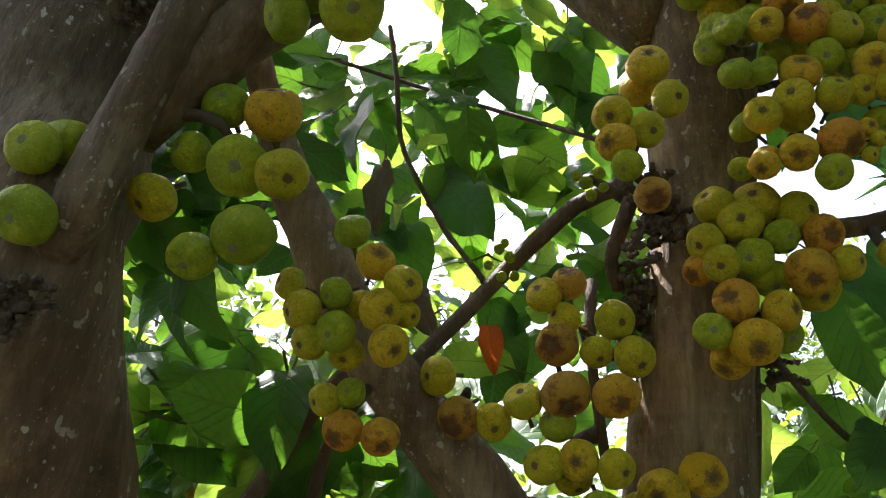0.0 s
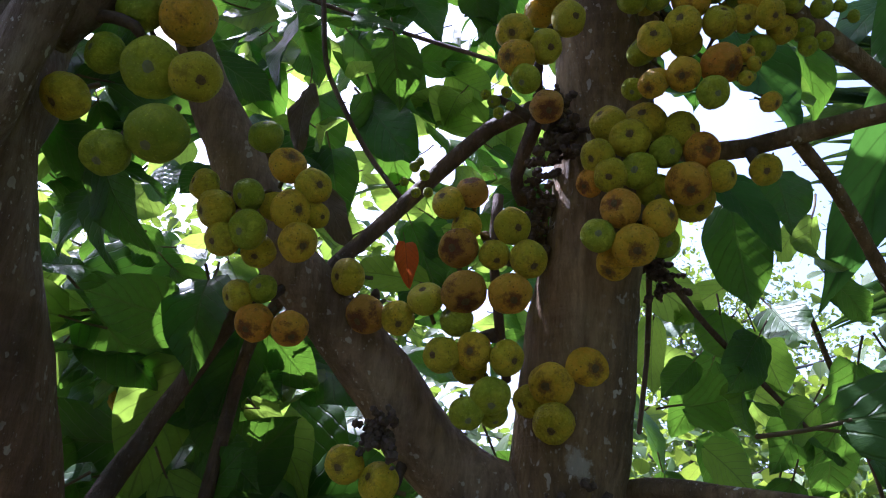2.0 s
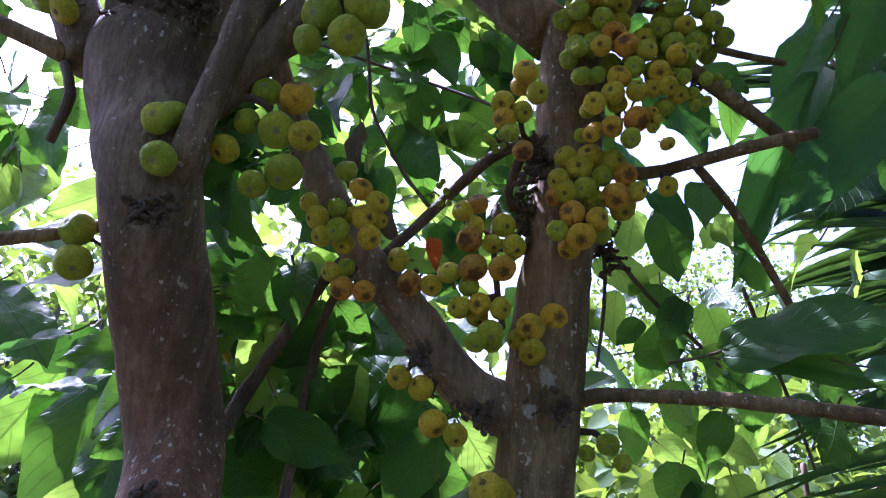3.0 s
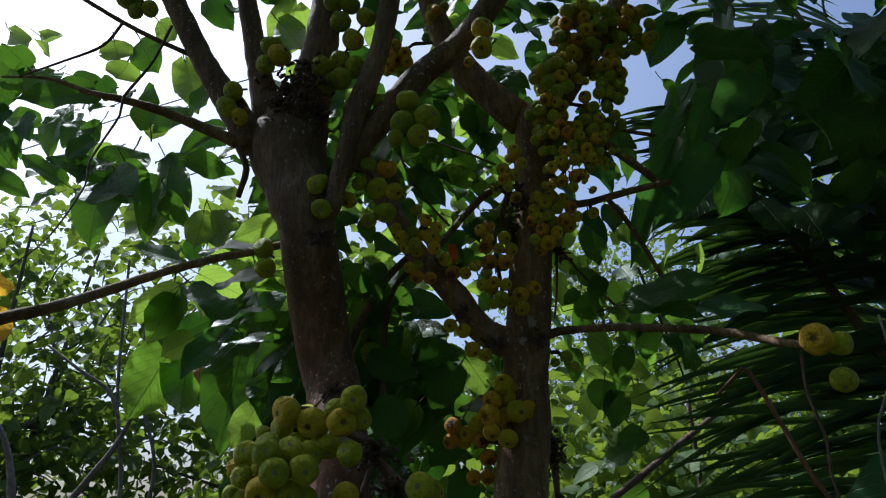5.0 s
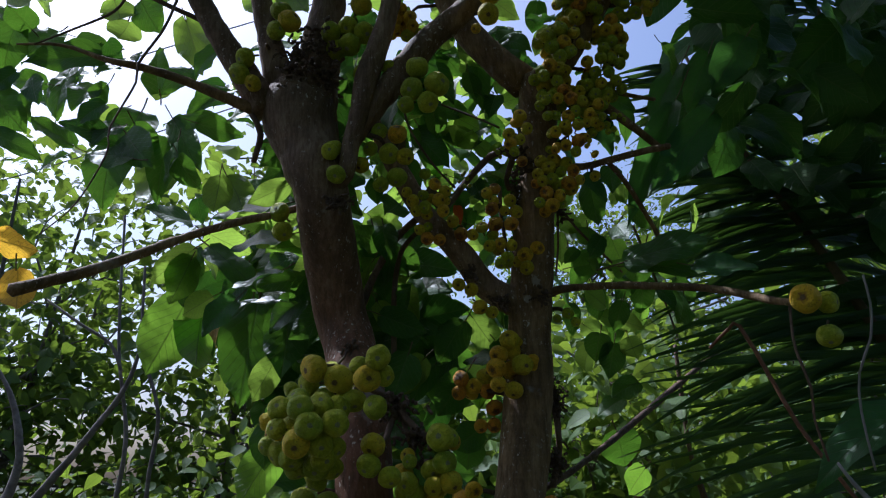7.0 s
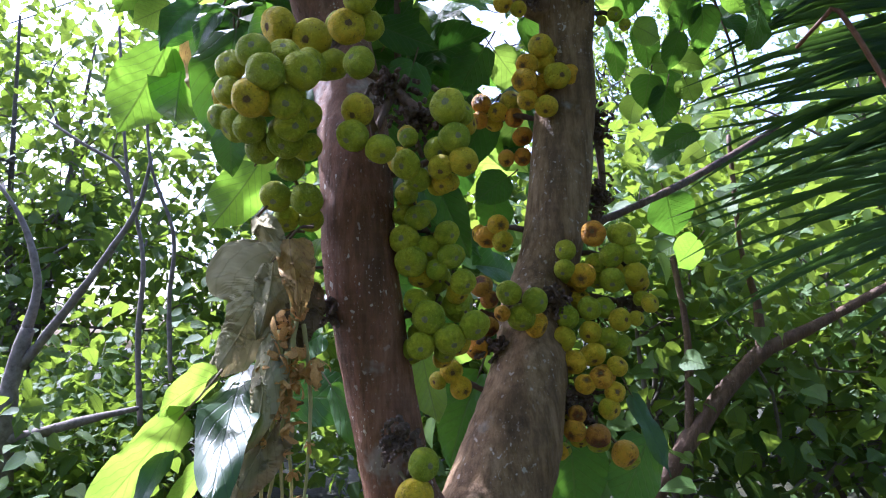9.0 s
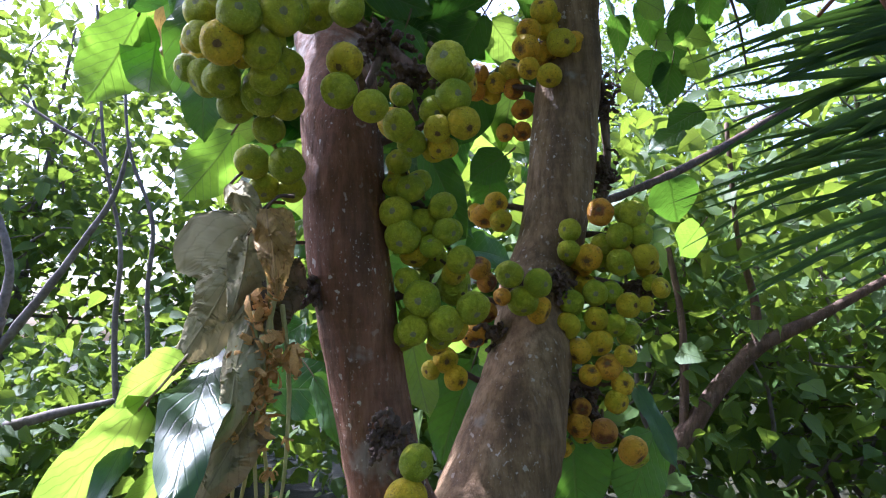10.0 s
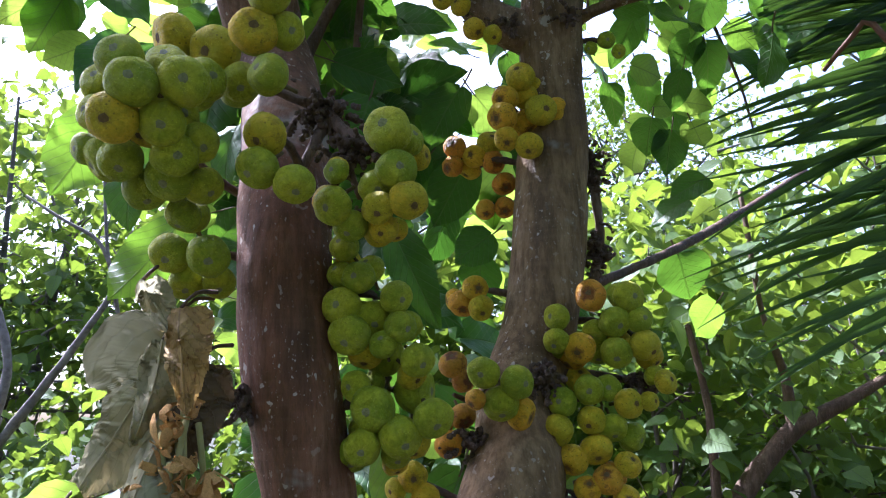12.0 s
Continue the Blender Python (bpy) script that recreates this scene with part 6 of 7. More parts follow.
# ---- trees behind ----
def background_tree(name, label, base, height, spread, mat, leaf_size, clumps, per, seed, low=0.15, clump=(0.24, 0.24, 0.20), twigs=0):
    """A leafy tree or shrub: forked trunk, thin limbs, a ragged crown of clumps."""
    rnd = random.Random(seed)
    thing = new(name)
    thing.location = base
    tagged(thing, label, "tree", "trees behind")
    tips = []
    stems = 3
    for s in range(stems):
        a = rnd.uniform(0, 6.28)
        top = Vector((math.cos(a) * spread[0] * 0.35, math.sin(a) * spread[1] * 0.35, height * rnd.uniform(0.65, 0.9)))
        mid_ = top * 0.45 + Vector((rnd.uniform(-0.3, 0.3), rnd.uniform(-0.3, 0.3), 0))
        r = 0.05 * height / 5
        path = [(0.12 * s, 0, -0.05, r), (*mid_, r * 0.7), (*top, r * 0.25)]
        put("trunk", tube("trunk", path, 9, 0.25, 0.08, seed + s), thing, "", FAR_BARK)
        for _ in range(11):
            u = rnd.uniform(0.2, 0.95)
            p = Vector(path[0][:3]).lerp(mid_, u * 2) if u < 0.5 else mid_.lerp(top, u * 2 - 1)
            e = p + Vector((rnd.uniform(-1, 1) * spread[0] * 0.6, rnd.uniform(-1, 1) * spread[1] * 0.6, rnd.uniform(-0.1, 0.35) * height * 0.6))
            w = p.lerp(e, 0.5) + Vector((0, 0, 0.12 * height * rnd.uniform(-0.3, 0.6)))
            put("branch", tube("branch", [(*p, r * 0.36), (*w, r * 0.24), (*e, r * 0.08)], 6, 0.2, 0.1, seed), thing, "", FAR_BARK)
            tips += [e, w.lerp(e, 0.5), w]
    for _ in range(twigs):
        p = rnd.choice(tips) + Vector((rnd.uniform(-0.3, 0.3), rnd.uniform(-0.3, 0.3), rnd.uniform(-0.6, 0.2)))
        e = p + Vector((rnd.uniform(-0.8, 0.8), rnd.uniform(-0.3, 0.3), rnd.uniform(-0.3, 0.8)))
        w = p.lerp(e, 0.5) + Vector((rnd.uniform(-0.15, 0.15), 0, rnd.uniform(-0.1, 0.15)))
        put("twig", tube("twig", [(*p, 0.015), (*w, 0.010), (*e, 0.005)], 5, 0.2, 0.1, seed), thing, "", LIMB_BARK)
    centres = []
    for _ in range(clumps):
        if rnd.random() < 0.45:
            t = rnd.choice(tips)
            centres.append((t.x + rnd.uniform(-0.4, 0.4), t.y + rnd.uniform(-0.4, 0.4), t.z + rnd.uniform(-0.3, 0.4)))
        else:
            while True:
                q = Vector((rnd.uniform(-1, 1), rnd.uniform(-1, 1), rnd.uniform(-1, 1)))
                if q.length < 1:
                    break
            centres.append((q.x * spread[0], q.y * spread[1], height * (low + (1 - low) * (q.z * 0.5 + 0.5))))
    leaf_cloud("crown", centres, per, clump, leaf_size, mat, seed, thing)
    return thing


LEFT_LABEL = "leafy tree with thin grey branches and sky gaps"
pale_tree = background_tree("background_tree", LEFT_LABEL, (-5.4, 8.6, 0), 6.0, (3.0, 1.6), FAR_LEAF, 0.185, 330, 14, 1, 0.10, (0.26, 0.26, 0.20), 130)
background_tree("background_tree", LEFT_LABEL, (-2.6, 9.5, 0), 6.4, (2.2, 1.6), FAR_LEAF, 0.185, 290, 14, 2, 0.10, (0.26, 0.26, 0.20), 130)
background_tree("background_tree", "tall thin-leaved tree far behind", (-10.0, 14.0, 0), 9.0, (4.0, 2.2), FAR_LEAF, 0.21, 180, 13, 3, 0.15, (0.3, 0.3, 0.22))
background_tree("shrub", "dense green shrub of small leaves", (-3.8, 6.6, 0), 1.3, (2.4, 1.0), FAR_LEAF, 0.15, 130, 11, 4, 0.02, (0.2, 0.2, 0.15))
background_tree("shrub", "dense green shrub of small leaves", (-6.6, 7.8, 0), 1.6, (2.2, 1.0), FAR_LEAF, 0.15, 120, 11, 10, 0.02, (0.2, 0.2, 0.15))
background_tree("background_tree", "yellow-green tree beyond the stems, painted as sunlit", (2.9, 9.0, 0), 3.8, (2.4, 1.6), FAR_PAINTED_LIT, 0.15, 280, 22, 5, 0.05, twigs=60)
background_tree("background_tree", "feathery fine-leaved tree with thin twigs", (2.8, 10.5, 0), 6.2, (2.4, 1.4), FAR_LEAF, 0.075, 320, 44, 17, 0.30, (0.32, 0.32, 0.14), 90)
brown_tree = background_tree("background_tree", "dark leafy tree beside the palm", (3.9, 6.4, 0), 4.6, (2.2, 1.2), FAR_LEAF, 0.16, 270, 15, 6, 0.03, twigs=80)
background_tree("shrub", "dense green shrub behind the stems", (0.1, 5.6, 0), 3.0, (1.8, 0.9), FAR_LEAF, 0.14, 250, 22, 7, 0.03)
# the bright leaf colour stands in for sun on this shrub
background_tree("shrub", "low green shrub of broad leaves", (2.4, 5.0, 0), 2.0, (2.0, 0.8), FAR_PAINTED_LIT, 0.13, 260, 14, 8, 0.02, twigs=60)
background_tree("shrub", "low undergrowth of small leaves", (-3.4, 5.4, 0), 0.9, (1.3, 0.5), FAR_LEAF, 0.13, 120, 16, 18, 0.02)
background_tree("shrub", "low dark shrub of small leaves", (-2.0, 6.2, 0), 1.5, (1.6, 0.8), FAR_LEAF, 0.14, 160, 12, 11, 0.02)
background_tree("shrub", "yellow-green shrub beyond the stems, painted as sunlit", (1.1, 4.3, 0), 2.3, (0.6, 0.4), FAR_PAINTED_LIT, 0.13, 70, 16, 14, 0.55)
background_tree("background_tree", "tall tree far to the side", (9.5, 12.0, 0), 9.0, (4.0, 2.5), FAR_LEAF, 0.17, 280, 22, 9)
# four trees out of view, added to cut light from behind and beside
background_tree("background_tree", "unseen leafy tree added to block sky light", (-3.2, -5.5, 0), 6.5, (3.4, 1.6), FAR_LEAF, 0.26, 300, 14, 12, 0.03)
background_tree("background_tree", "unseen leafy tree added to block sky light", (3.2, -5.5, 0), 6.5, (3.4, 1.6), FAR_LEAF, 0.26, 300, 14, 13, 0.03)
background_tree("background_tree", "unseen leafy tree added to block sky light", (6.3, -0.8, 0), 6.5, (1.8, 3.4), FAR_LEAF, 0.26, 300, 16, 15, 0.03)
background_tree("background_tree", "unseen leafy tree added to block sky light", (-6.8, -0.8, 0), 6.0, (1.8, 3.0), FAR_LEAF, 0.26, 260, 16, 16, 0.03)


def far_limb(tree, points):
    """A limb of a tree behind, given in world places."""
    o = tree.location
    put("branch", tube("branch", [(x - o.x, y - o.y, z - o.z, r) for x, y, z, r in points], 9, 0.06, 0.22, len(points)), tree, "", LIMB_BARK if tree is pale_tree else TWIG)


far_limb(pale_tree, [(-3, 4.92, -0.04, 0.08), (-2.99, 4.92, 0.85, 0.064), (-2.94, 4.92, 1.17, 0.054), (-2.87, 4.92, 1.4, 0.043)])
far_limb(pale_tree, [(-2.96, 4.93, 1.1, 0.036), (-2.76, 4.93, 1.35, 0.031), (-2.57, 4.94, 1.6, 0.027), (-2.38, 4.95, 1.87, 0.022), (-2.19, 4.96, 2.18, 0.017), (-2.1, 4.96, 2.52, 0.011)])
far_limb(pale_tree, [(-2.89, 4.92, 1.35, 0.036), (-2.82, 4.92, 1.64, 0.027), (-2.85, 4.91, 1.89, 0.026), (-2.95, 4.9, 2.15, 0.016), (-3.11, 4.9, 2.38, 0.011)])
far_limb(pale_tree, [(-3.05, 4.92, 0.68, 0.039), (-2.71, 4.9, 0.75, 0.035), (-2.42, 4.88, 0.82, 0.028), (-2.11, 4.87, 0.88, 0.016)])
far_limb(pale_tree, [(-1.94, 4.96, 1.04, 0.014), (-1.96, 4.96, 1.55, 0.015), (-1.94, 4.96, 1.99, 0.013), (-2.1, 4.95, 2.48, 0.011), (-2.15, 4.95, 3.06, 0.009)])
far_limb(pale_tree, [(-2.15, 5, 0.76, 0.02), (-2.18, 5, 1.33, 0.018), (-2.16, 5, 1.85, 0.015), (-2.29, 5, 2.5, 0.011), (-2.37, 5, 3.48, 0.01)])
far_limb(pale_tree, [(-2.82, 4.95, 2.81, 0.009), (-2.56, 4.96, 2.63, 0.011), (-2.34, 4.98, 2.49, 0.013), (-2.25, 5, 2.3, 0.013)])
far_limb(brown_tree, [(0.7, 3.9, 0.27, 0.058), (0.99, 3.92, 0.68, 0.049), (1.26, 3.94, 1, 0.044), (1.43, 3.96, 1.15, 0.039), (1.74, 3.98, 1.29, 0.028), (2.19, 4, 1.51, 0.02)])
far_limb(brown_tree, [(1.43, 3.96, 1.13, 0.028), (1.44, 3.98, 1.4, 0.02), (1.39, 4, 1.69, 0.014), (1.38, 4.02, 2.28, 0.012)])
far_limb(brown_tree, [(1.04, 3.92, 0.71, 0.024), (1.07, 3.94, 1.25, 0.019), (1.03, 3.96, 1.64, 0.014)])


# ---- coconut palm ----
palm = new("coconut_palm")
palm.location = (2.6, 2.6, 0)
tagged(palm, "coconut palm with long drooping dark green fronds", "palm tree")


def frond(path, length, seed, bare, count=46, single=False):
    """A palm frond: a tapering rachis and two rows of long folded leaflets, drooping."""
    rnd = random.Random(seed)
    o = palm.location
    pts = [(x - o.x, y - o.y, z - o.z, r) for x, y, z, r in path]
    part_ = put("frond", tube("frond", pts, 8, 0.08, 0.03, seed), palm, "pale green frond midrib", STALK)
    s = spline(pts, 0.02)
    lv, lf, lu = [], [], []
    n = len(s)

    def close_mesh(name):
        me = bpy.data.meshes.new(name)
        me.from_pydata(lv, [], lf)
        layer = me.uv_layers.new(name="UVMap")
        idx = np.zeros(len(me.loops), dtype=np.int32)
        me.loops.foreach_get("vertex_index", idx)
        layer.data.foreach_set("uv", np.array(lu)[idx].ravel())
        lv.clear(), lf.clear(), lu.clear()
        return put(name, smooth(me), part_, "", PALM)

    for k in range(count):
        i = int((bare + (0.98 - bare) * k / count) * (n - 2))
        p = Vector(s[i, :3])
        t = Vector(s[i + 1, :3] - s[i, :3]).normalized()
        for sd in (-1, 1):
            if rnd.random() < 0.08:
                continue  # here and there a leaflet is missing
            side = t.cross(Vector((0, 0.25, -1))).normalized() * sd
            ln = length * (1 - 0.45 * (k / count) ** 2) * rnd.uniform(0.76, 1.1)
            way = (side * 0.95 + t * rnd.uniform(0.05, 0.25) + Vector((0, rnd.uniform(-0.06, 0.06), rnd.uniform(-0.30, -0.08)))).normalized()
            upv = way.cross(t).normalized()
            if upv.z < 0:
                upv = -upv
            across = way.cross(upv).normalized()
            w = 0.0185 * rnd.uniform(0.8, 1.15)
            sag = rnd.uniform(0.08, 0.26)
            seg = 7
            first = len(lv)
            for j in range(seg + 1):
                u = j / seg
                c = p + way * ln * u + Vector((0, 0, -sag * ln * u * u))
                ww = w * (0.55 + 1.9 * u * (1 - u)) * (1 - u ** 3) + 0.0008
                lv += [tuple(c - across * ww), tuple(c - upv * ww * 0.5), tuple(c + across * ww)]
                lu += [(0.0, u), (0.5, u), (1.0, u)]
            for j in range(seg):
                a = first + 3 * j
                lf += [(a, a + 1, a + 4, a + 3), (a + 1, a + 2, a + 5, a + 4)]
            if single:
                close_mesh("leaflet")
    if not single:
        tagged(close_mesh("frond_foliage"), "long dark green palm leaflets", kind="stuff")
    return part_


frond([(2.58, 2.55, 0.9, 0.03), (2.2, 2.3, 1.12, 0.028), (1.654, 2.2, 1.459, 0.021), (1.611, 2.45, 1.979, 0.0234), (1.533, 2.65, 2.443, 0.0201), (1.448, 2.75, 2.714, 0.0168), (1.327, 2.85, 3.09, 0.0129), (1.202, 2.95, 3.584, 0.007)], 0.95, 1, 0.33, count=130, single=True)
frond([(2.6, 2.58, 0.92, 0.03), (2.32, 2.4, 1.35, 0.028), (1.965, 2.3, 1.884, 0.0235), (2.007, 2.55, 2.634, 0.0244), (1.972, 2.75, 3.24, 0.0229), (1.858, 2.9, 3.854, 0.017), (1.745, 3, 4.46, 0.0093)], 0.9, 2, 0.31, count=62, single=True)
frond([(2.62, 2.66, 0.92, 0.03), (2.66, 3.2, 2.1, 0.026), (2.394, 3.9, 3.23, 0.0305), (2.199, 4, 3.993, 0.0259), (2.095, 4.1, 4.743, 0.02), (2.035, 4.2, 5.498, 0.0129)], 0.6, 3, 0.53, count=44)
put("trunk", tube("trunk", [(0.1, 0.0, -0.05, 0.19), (0.05, 0.0, 0.4, 0.15), (0.0, 0.0, 0.98, 0.12)], 16, 0.12, 0.05, 5), palm, "grey ringed palm trunk", FAR_BARK)

# ---- cables and hanging vines ----
CABLE = simple("cable_grey", (0.12, 0.12, 0.12), (0.2, 0.2, 0.2), 5, 0.6)


def strand(name, label, category, mat, points):
    o = Vector(points[0][:3])
    ob = put(name, tube(name, [(x - o.x, y - o.y, z - o.z, r) for x, y, z, r in points], 7, 0.05 if mat is TWIG else 0.6, 0.12 if mat is TWIG else 0.0), None, "", mat)
    ob.location = o
    return tagged(ob, label, category)


strand("overhead_cable", "thin grey overhead cable against the sky", "cable", CABLE, [(-8.687, 9, 5.678, 0.0087), (-6.344, 9.5, 7.069, 0.0096), (-4.305, 10, 8.297, 0.0104), (-0.969, 10.5, 9.906, 0.0113)])
strand("overhead_cable", "thin grey overhead cable against the sky", "cable", CABLE, [(-8.408, 9, 4.833, 0.0085), (-6.574, 9.5, 5.626, 0.0091), (-5.353, 10, 6.368, 0.0098), (-1.881, 10.5, 8.001, 0.0107)])
VINE = simple("vine_reddish_brown", (0.15, 0.065, 0.035), (0.27, 0.13, 0.07), 60, 0.7)
strand("hanging_vine", "thin reddish-brown bent vine stem", "vine", VINE, [(0.753, 1.95, 1.907, 0.0045), (0.79, 1.89, 1.951, 0.0052), (0.812, 1.868, 1.955, 0.006), (0.864, 1.84, 1.808, 0.006), (0.901, 1.8, 1.675, 0.0058), (0.944, 1.75, 1.564, 0.0055), (0.988, 1.7, 1.455, 0.005)])
strand("hanging_vine", "thin pale brown hanging vine stem", "vine", PALE_BARK, [(0.958, 1.5, 2.0, 0.0026), (0.962, 1.5, 1.93, 0.003), (0.947, 1.5, 1.85, 0.003), (0.906, 1.5, 1.772, 0.003), (0.893, 1.5, 1.684, 0.0028), (0.9, 1.5, 1.56, 0.0026)])
strand("hanging_vine", "thin grey hanging vine stem under the branch", "vine", TWIG, [(0.815, 1.58, 1.96, 0.0036), (0.805, 1.57, 1.90, 0.0034), (0.795, 1.55, 1.832, 0.0036), (0.8, 1.52, 1.74, 0.0034), (0.785, 1.5, 1.67, 0.003), (0.79, 1.48, 1.58, 0.003)])
strand("bare_stem", "pale grey-brown bare bent stem", "stem", PALE_BARK, [(0.775, 1.42, 1.575, 0.003), (0.795, 1.41, 1.535, 0.0045), (0.83, 1.40, 1.485, 0.006), (0.876, 1.40, 1.438, 0.007), (0.96, 1.39, 1.33, 0.009), (1.05, 1.38, 1.0, 0.012), (1.12, 1.38, -0.03, 0.018)])

# ---- withered leaves and dry stalks hanging on the stem ----
def between(stops, v):
    """The value at v on a broken line of (place, value) stops."""
    for (a, p), (b, q) in zip(stops, stops[1:]):
        if v <= b:
            k = (v - a) / (b - a)
            return p + (q - p) * k * k * (3 - 2 * k)
    return stops[-1][1]


def hanging(kind, path, width, seed, name, label, halves=None):
    """A limp, pleated leaf that hangs along a bent midrib; path: places from base to tip.
    halves: the outlines of the two halves, where they differ."""
    base = Vector(path[0])
    line = spline([(*(Vector(p) - base), 0.003) for p in path], 0.004)
    rows_, cols_ = 120, 14
    verts, uvs, faces = [], [], []
    side = Vector((1, 0, 0))
    for j in range(rows_ + 1):
        v = j / rows_
        i0 = min(int(v * (len(line) - 1)), len(line) - 2)
        c = Vector(line[i0, :3])
        t = Vector(line[i0 + 1, :3] - line[i0, :3]).normalized()
        side = (side * 0.6 + t.cross(Vector((0, 1, 0))).normalized() * 0.4).normalized()
        w = width * 0.5 * max(0.0, math.sin(math.pi * min(1, v * 0.95 + 0.05) ** 0.58)) ** 0.8 if v < 1 else 0.001
        wide = [between(h, v) for h in halves] if halves else (w, w)
        for i in range(cols_ + 1):
            u = 2 * i / cols_ - 1
            w = wide[u > 0]
            p = c + side * w * u * (1 + 0.10 * noise.noise(Vector((v * 5, seed, u))))
            p.y += (0.3 if halves and u < 0 else 0.75) * w * abs(u) ** 1.5 - (0.0012 + 0.045 * w) * math.sin((v - 0.55 * abs(u)) * 46) * min(1, 2.5 * abs(u)) + 0.02 * noise.noise(Vector((u * 1.1 + seed, v * 2.2, 1)))
            p += Vector((0, 0, 0.008 * noise.noise(Vector((u * 2, seed, v * 5)))))
            if halves:
                p.z -= 0.38 * w * abs(u) ** 2.2
            verts.append(tuple(p))
            uvs.append((0.5 + 0.5 * u, v))
    for j in range(rows_):
        for i in range(cols_):
            a = j * (cols_ + 1) + i
            faces.append((a, a + 1, a + cols_ + 2, a + cols_ + 1))
    me = bpy.data.meshes.new("blade")
    me.from_pydata(verts, [], faces)
    layer = me.uv_layers.new(name="UVMap")
    for lp in me.loops:
        layer.data[lp.index].uv = uvs[lp.vertex_index]
    thing = new(name)
    thing.location = base
    tagged(thing, label, "dead leaf")
    put("blade", smooth(me), thing, "", LEAF[kind])
    rib = [(x, y, z, 0.0014 * (1 - k / len(line)) + 0.0004) for k, (x, y, z, r) in enumerate(line.tolist()) if k % 6 == 0]
    put("midrib", tube("midrib", rib, 6, 0.02, 0.1, seed), thing, "", LEAF[kind])
    put("leaf_stalk", tube("leaf_stalk", [(0, 0, 0, 0.0026), (0.015, 0.01, 0.02, 0.0026), (0.03, 0.04, 0.025, 0.003)], 6, 0.01, 0.1, seed), thing, "", TWIG)
    return thing


hanging("d", ((-0.340, 1.570, 1.438), (-0.361, 1.556, 1.395), (-0.374, 1.548, 1.345), (-0.396, 1.530, 1.290), (-0.424, 1.518, 1.240), (-0.448, 1.513, 1.198)), 0.138, 3, "withered_leaf", "large grey-brown withered leaf hanging limp beside the stem",
        (((0, 0.075), (0.10, 0.125), (0.20, 0.124), (0.40, 0.060), (0.60, 0.046), (0.85, 0.026), (1, 0.001)), ((0, 0.02), (0.2, 0.045), (0.45, 0.055), (0.75, 0.03), (1, 0.001))))
hanging("d", ((-0.329, 1.500, 1.279), (-0.337, 1.460, 1.220), (-0.346, 1.450, 1.149), (-0.386, 1.460, 1.085)), 0.058, 5, "withered_leaf", "long grey withered leaf hanging folded")
hanging("x", ((-0.310, 1.500, 1.434), (-0.290, 1.460, 1.368), (-0.286, 1.470, 1.302)), 0.065, 7, "withered_leaf", "curled tan withered leaf beside the stem")
hanging("w", ((-0.302, 1.540, 1.369), (-0.313, 1.530, 1.288), (-0.315, 1.520, 1.219)), 0.085, 8, "withered_leaf", "dark shrivelled leaf behind the dry stalks")
hanging("e", ((-0.330, 1.510, 1.143), (-0.357, 1.460, 1.085), (-0.401, 1.450, 0.986)), 0.075, 9, "withered_leaf", "crumpled brown withered leaf low on the stem")
hanging("d", ((-0.369, 1.520, 1.476), (-0.334, 1.490, 1.433), (-0.306, 1.500, 1.390)), 0.045, 11, "withered_leaf", "small grey curled leaf under the figs")
hanging("d", ((-0.344, 1.530, 1.400), (-0.349, 1.520, 1.341), (-0.362, 1.500, 1.271)), 0.070, 13, "withered_leaf", "grey limp leaf behind the large withered one")
POD = simple("dry_pod_orange_brown", (0.50, 0.25, 0.065), (0.66, 0.40, 0.15), 60, 0.8)
STRAW = simple("dry_stalk_straw", (0.33, 0.31, 0.11), (0.50, 0.45, 0.19), 40, 0.8)


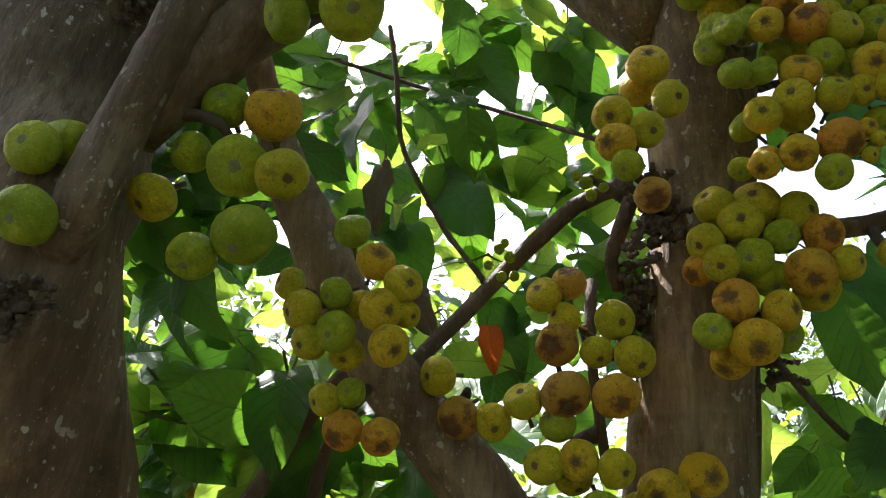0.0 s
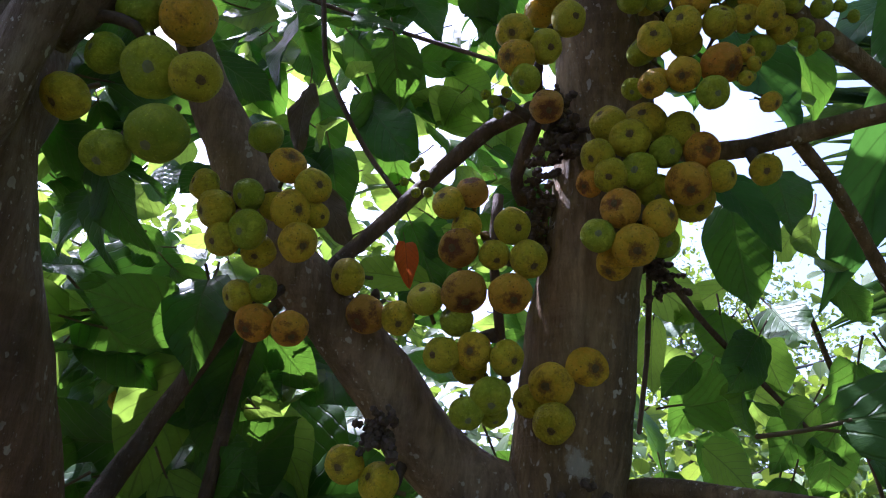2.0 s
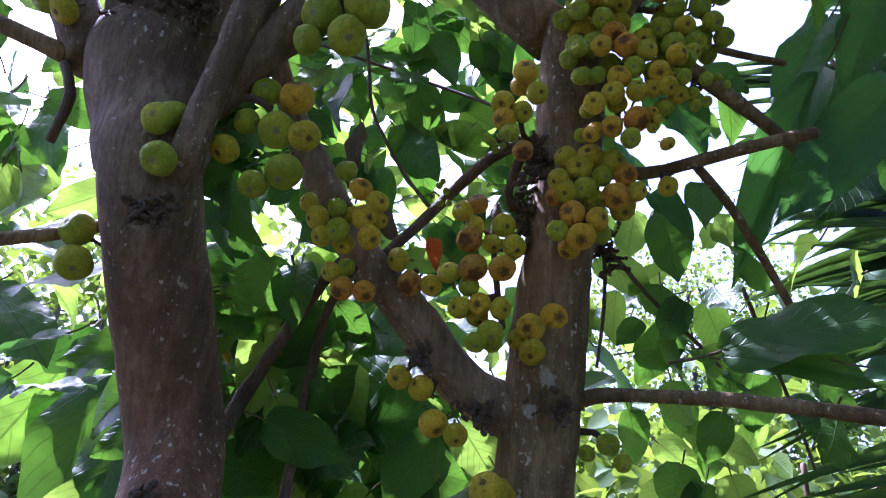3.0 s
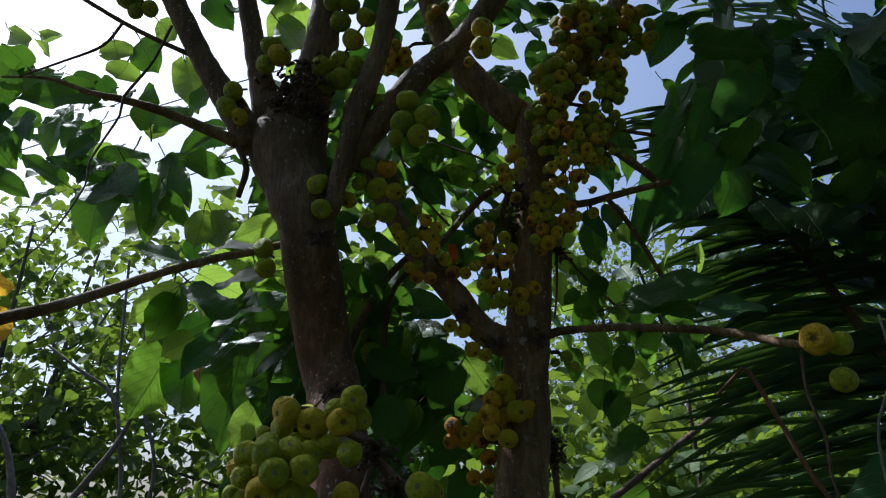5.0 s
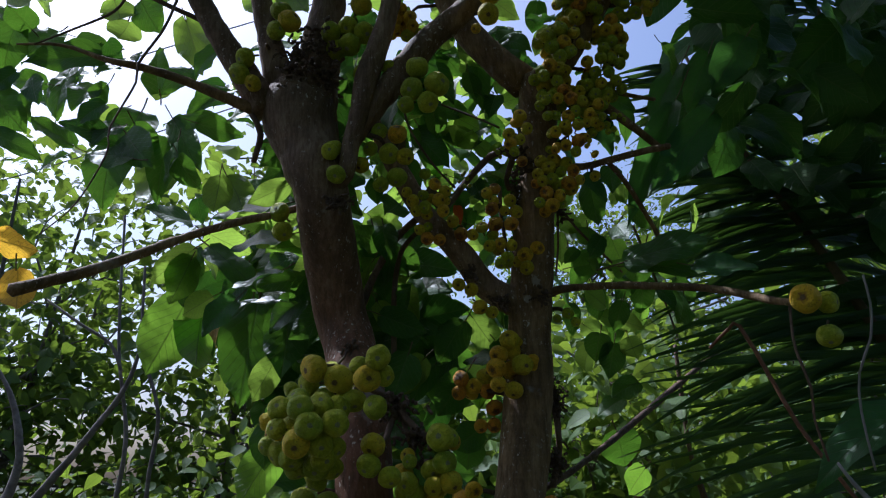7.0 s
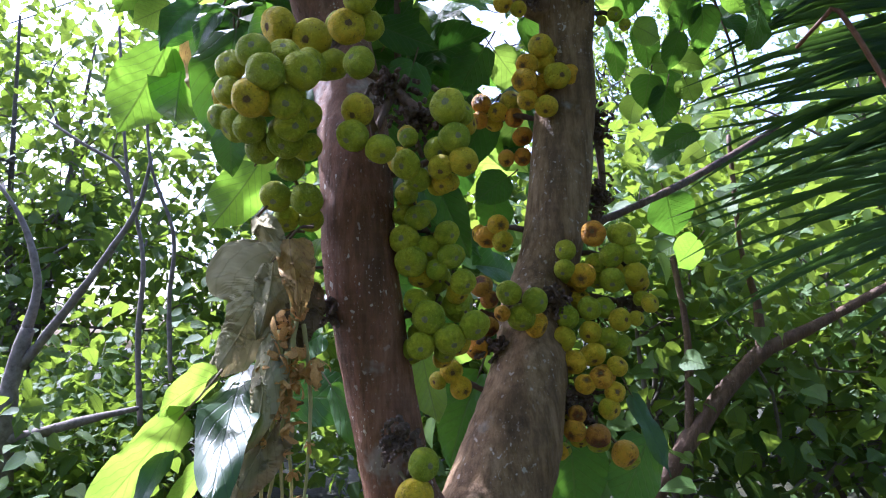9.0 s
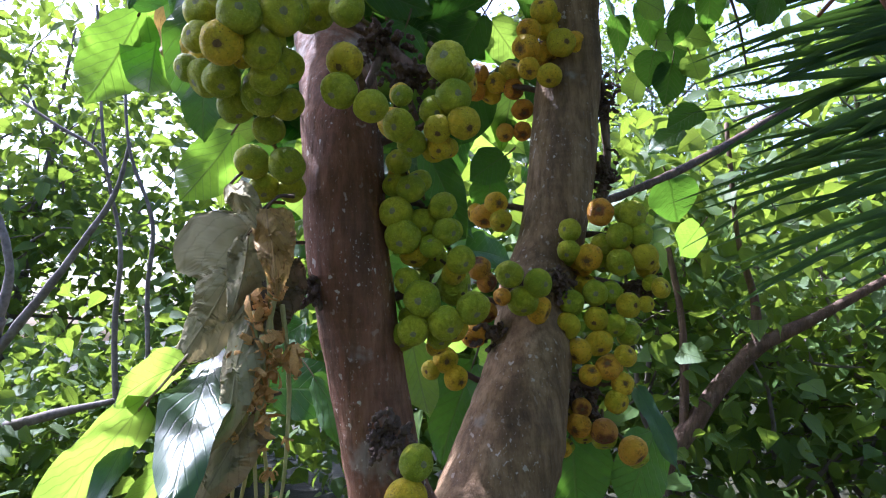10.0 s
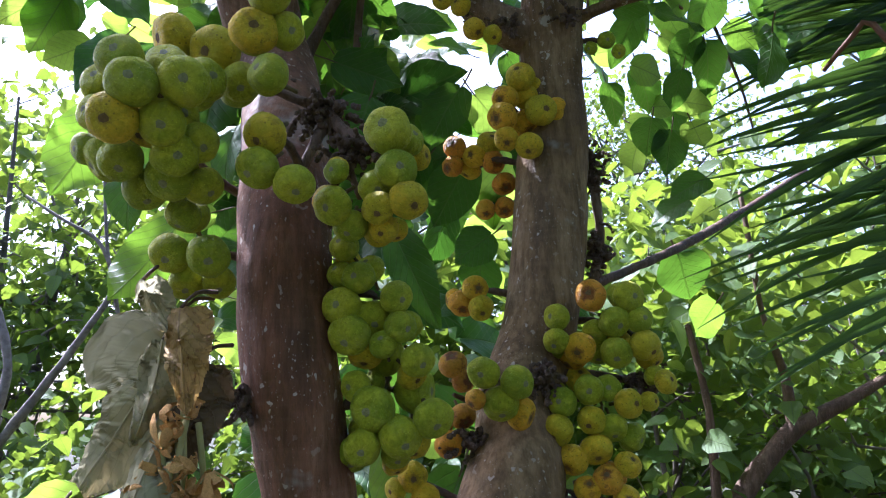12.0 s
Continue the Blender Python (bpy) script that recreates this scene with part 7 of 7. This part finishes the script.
def pod_mesh(seed):
    """A dry split husk: four or five curled, ragged flaps round a shrunken core."""
    rnd = random.Random(seed)
    bm = bmesh.new()
    core = bmesh.ops.create_icosphere(bm, subdivisions=1, radius=0.2)["verts"]
    for v in core:
        v.co = v.co * rnd.uniform(0.8, 1.2)
    for k in range(5):
        a = 1.2566 * k + rnd.uniform(-0.4, 0.4)
        d, t = Vector((math.cos(a), math.sin(a), 0)), Vector((-math.sin(a), math.cos(a), 0))
        ln, curl, last = rnd.uniform(0.5, 1.0), rnd.uniform(-0.5, 0.9), None
        for j in range(5):
            u = j / 4
            c = d * (0.1 + ln * 0.6 * math.sin(u * 1.9)) + Vector((0, 0, -0.25 + ln * (u - curl * u * u)))
            w = 0.22 * (0.6 + 1.4 * u * (1 - u)) * rnd.uniform(0.6, 1.2) * (1 if j < 4 else 0.35)
            row = [bm.verts.new(c - t * w), bm.verts.new(c + d * 0.06), bm.verts.new(c + t * w)]
            if last:
                bm.faces.new((last[0], last[1], row[1], row[0]))
                bm.faces.new((last[1], last[2], row[2], row[1]))
            last = row
    me = bpy.data.meshes.new("pod")
    bm.to_mesh(me)
    return smooth(me)


PODS = [pod_mesh(s) for s in range(3)]


def dry_spray(base, drop, seed, pods):
    """A hanging dry stalk with orange-brown pods along it."""
    rnd = random.Random(seed)
    thing = new("dry_fruit_stalk")
    thing.location = base
    tagged(thing, "hanging dry straw-coloured stalk with orange-brown pods", "dry stalk", "dry stalks on the stem")
    path = [(0, 0, 0, 0.0042)]
    x = y = 0.0
    for k in range(1, 6):
        x += rnd.uniform(-0.018, 0.008)
        y += rnd.uniform(-0.008, 0.006)
        path.append((x, y, -drop * k / 5, 0.0042 - 0.0004 * k))
    put("stalk", tube("stalk", path, 7, 0.03, 0.15, seed), thing, "", STRAW)
    s = spline(path, 0.01)
    for k in range(pods):
        q = s[rnd.randrange(len(s) // 8, len(s)) if k > pods // 2 else rnd.randrange(len(s) // 6, len(s) // 3)]
        pod = put("pod", PODS[k % 3], thing, "", POD)
        d = rnd.uniform(0.015, 0.031) * (1.25 - 0.6 * k / pods)
        pod.matrix_basis = Matrix.LocRotScale(Vector(q[:3]) + Vector((rnd.uniform(-0.02, 0.02), rnd.uniform(-0.022, -0.004), 0)), Euler([rnd.uniform(0, 6) for _ in range(3)]), Vector((d, d, d * 1.2)))
    return thing


for k, (b, drop, pods) in enumerate((((-0.313, 1.510, 1.410), 0.46, 13), ((-0.297, 1.500, 1.304), 0.34, 10), ((-0.327, 1.500, 1.287), 0.38, 11), ((-0.291, 1.520, 1.296), 0.32, 10), ((-0.312, 1.490, 1.253), 0.34, 10))):
    dry_spray(b, drop, 20 + k, pods)
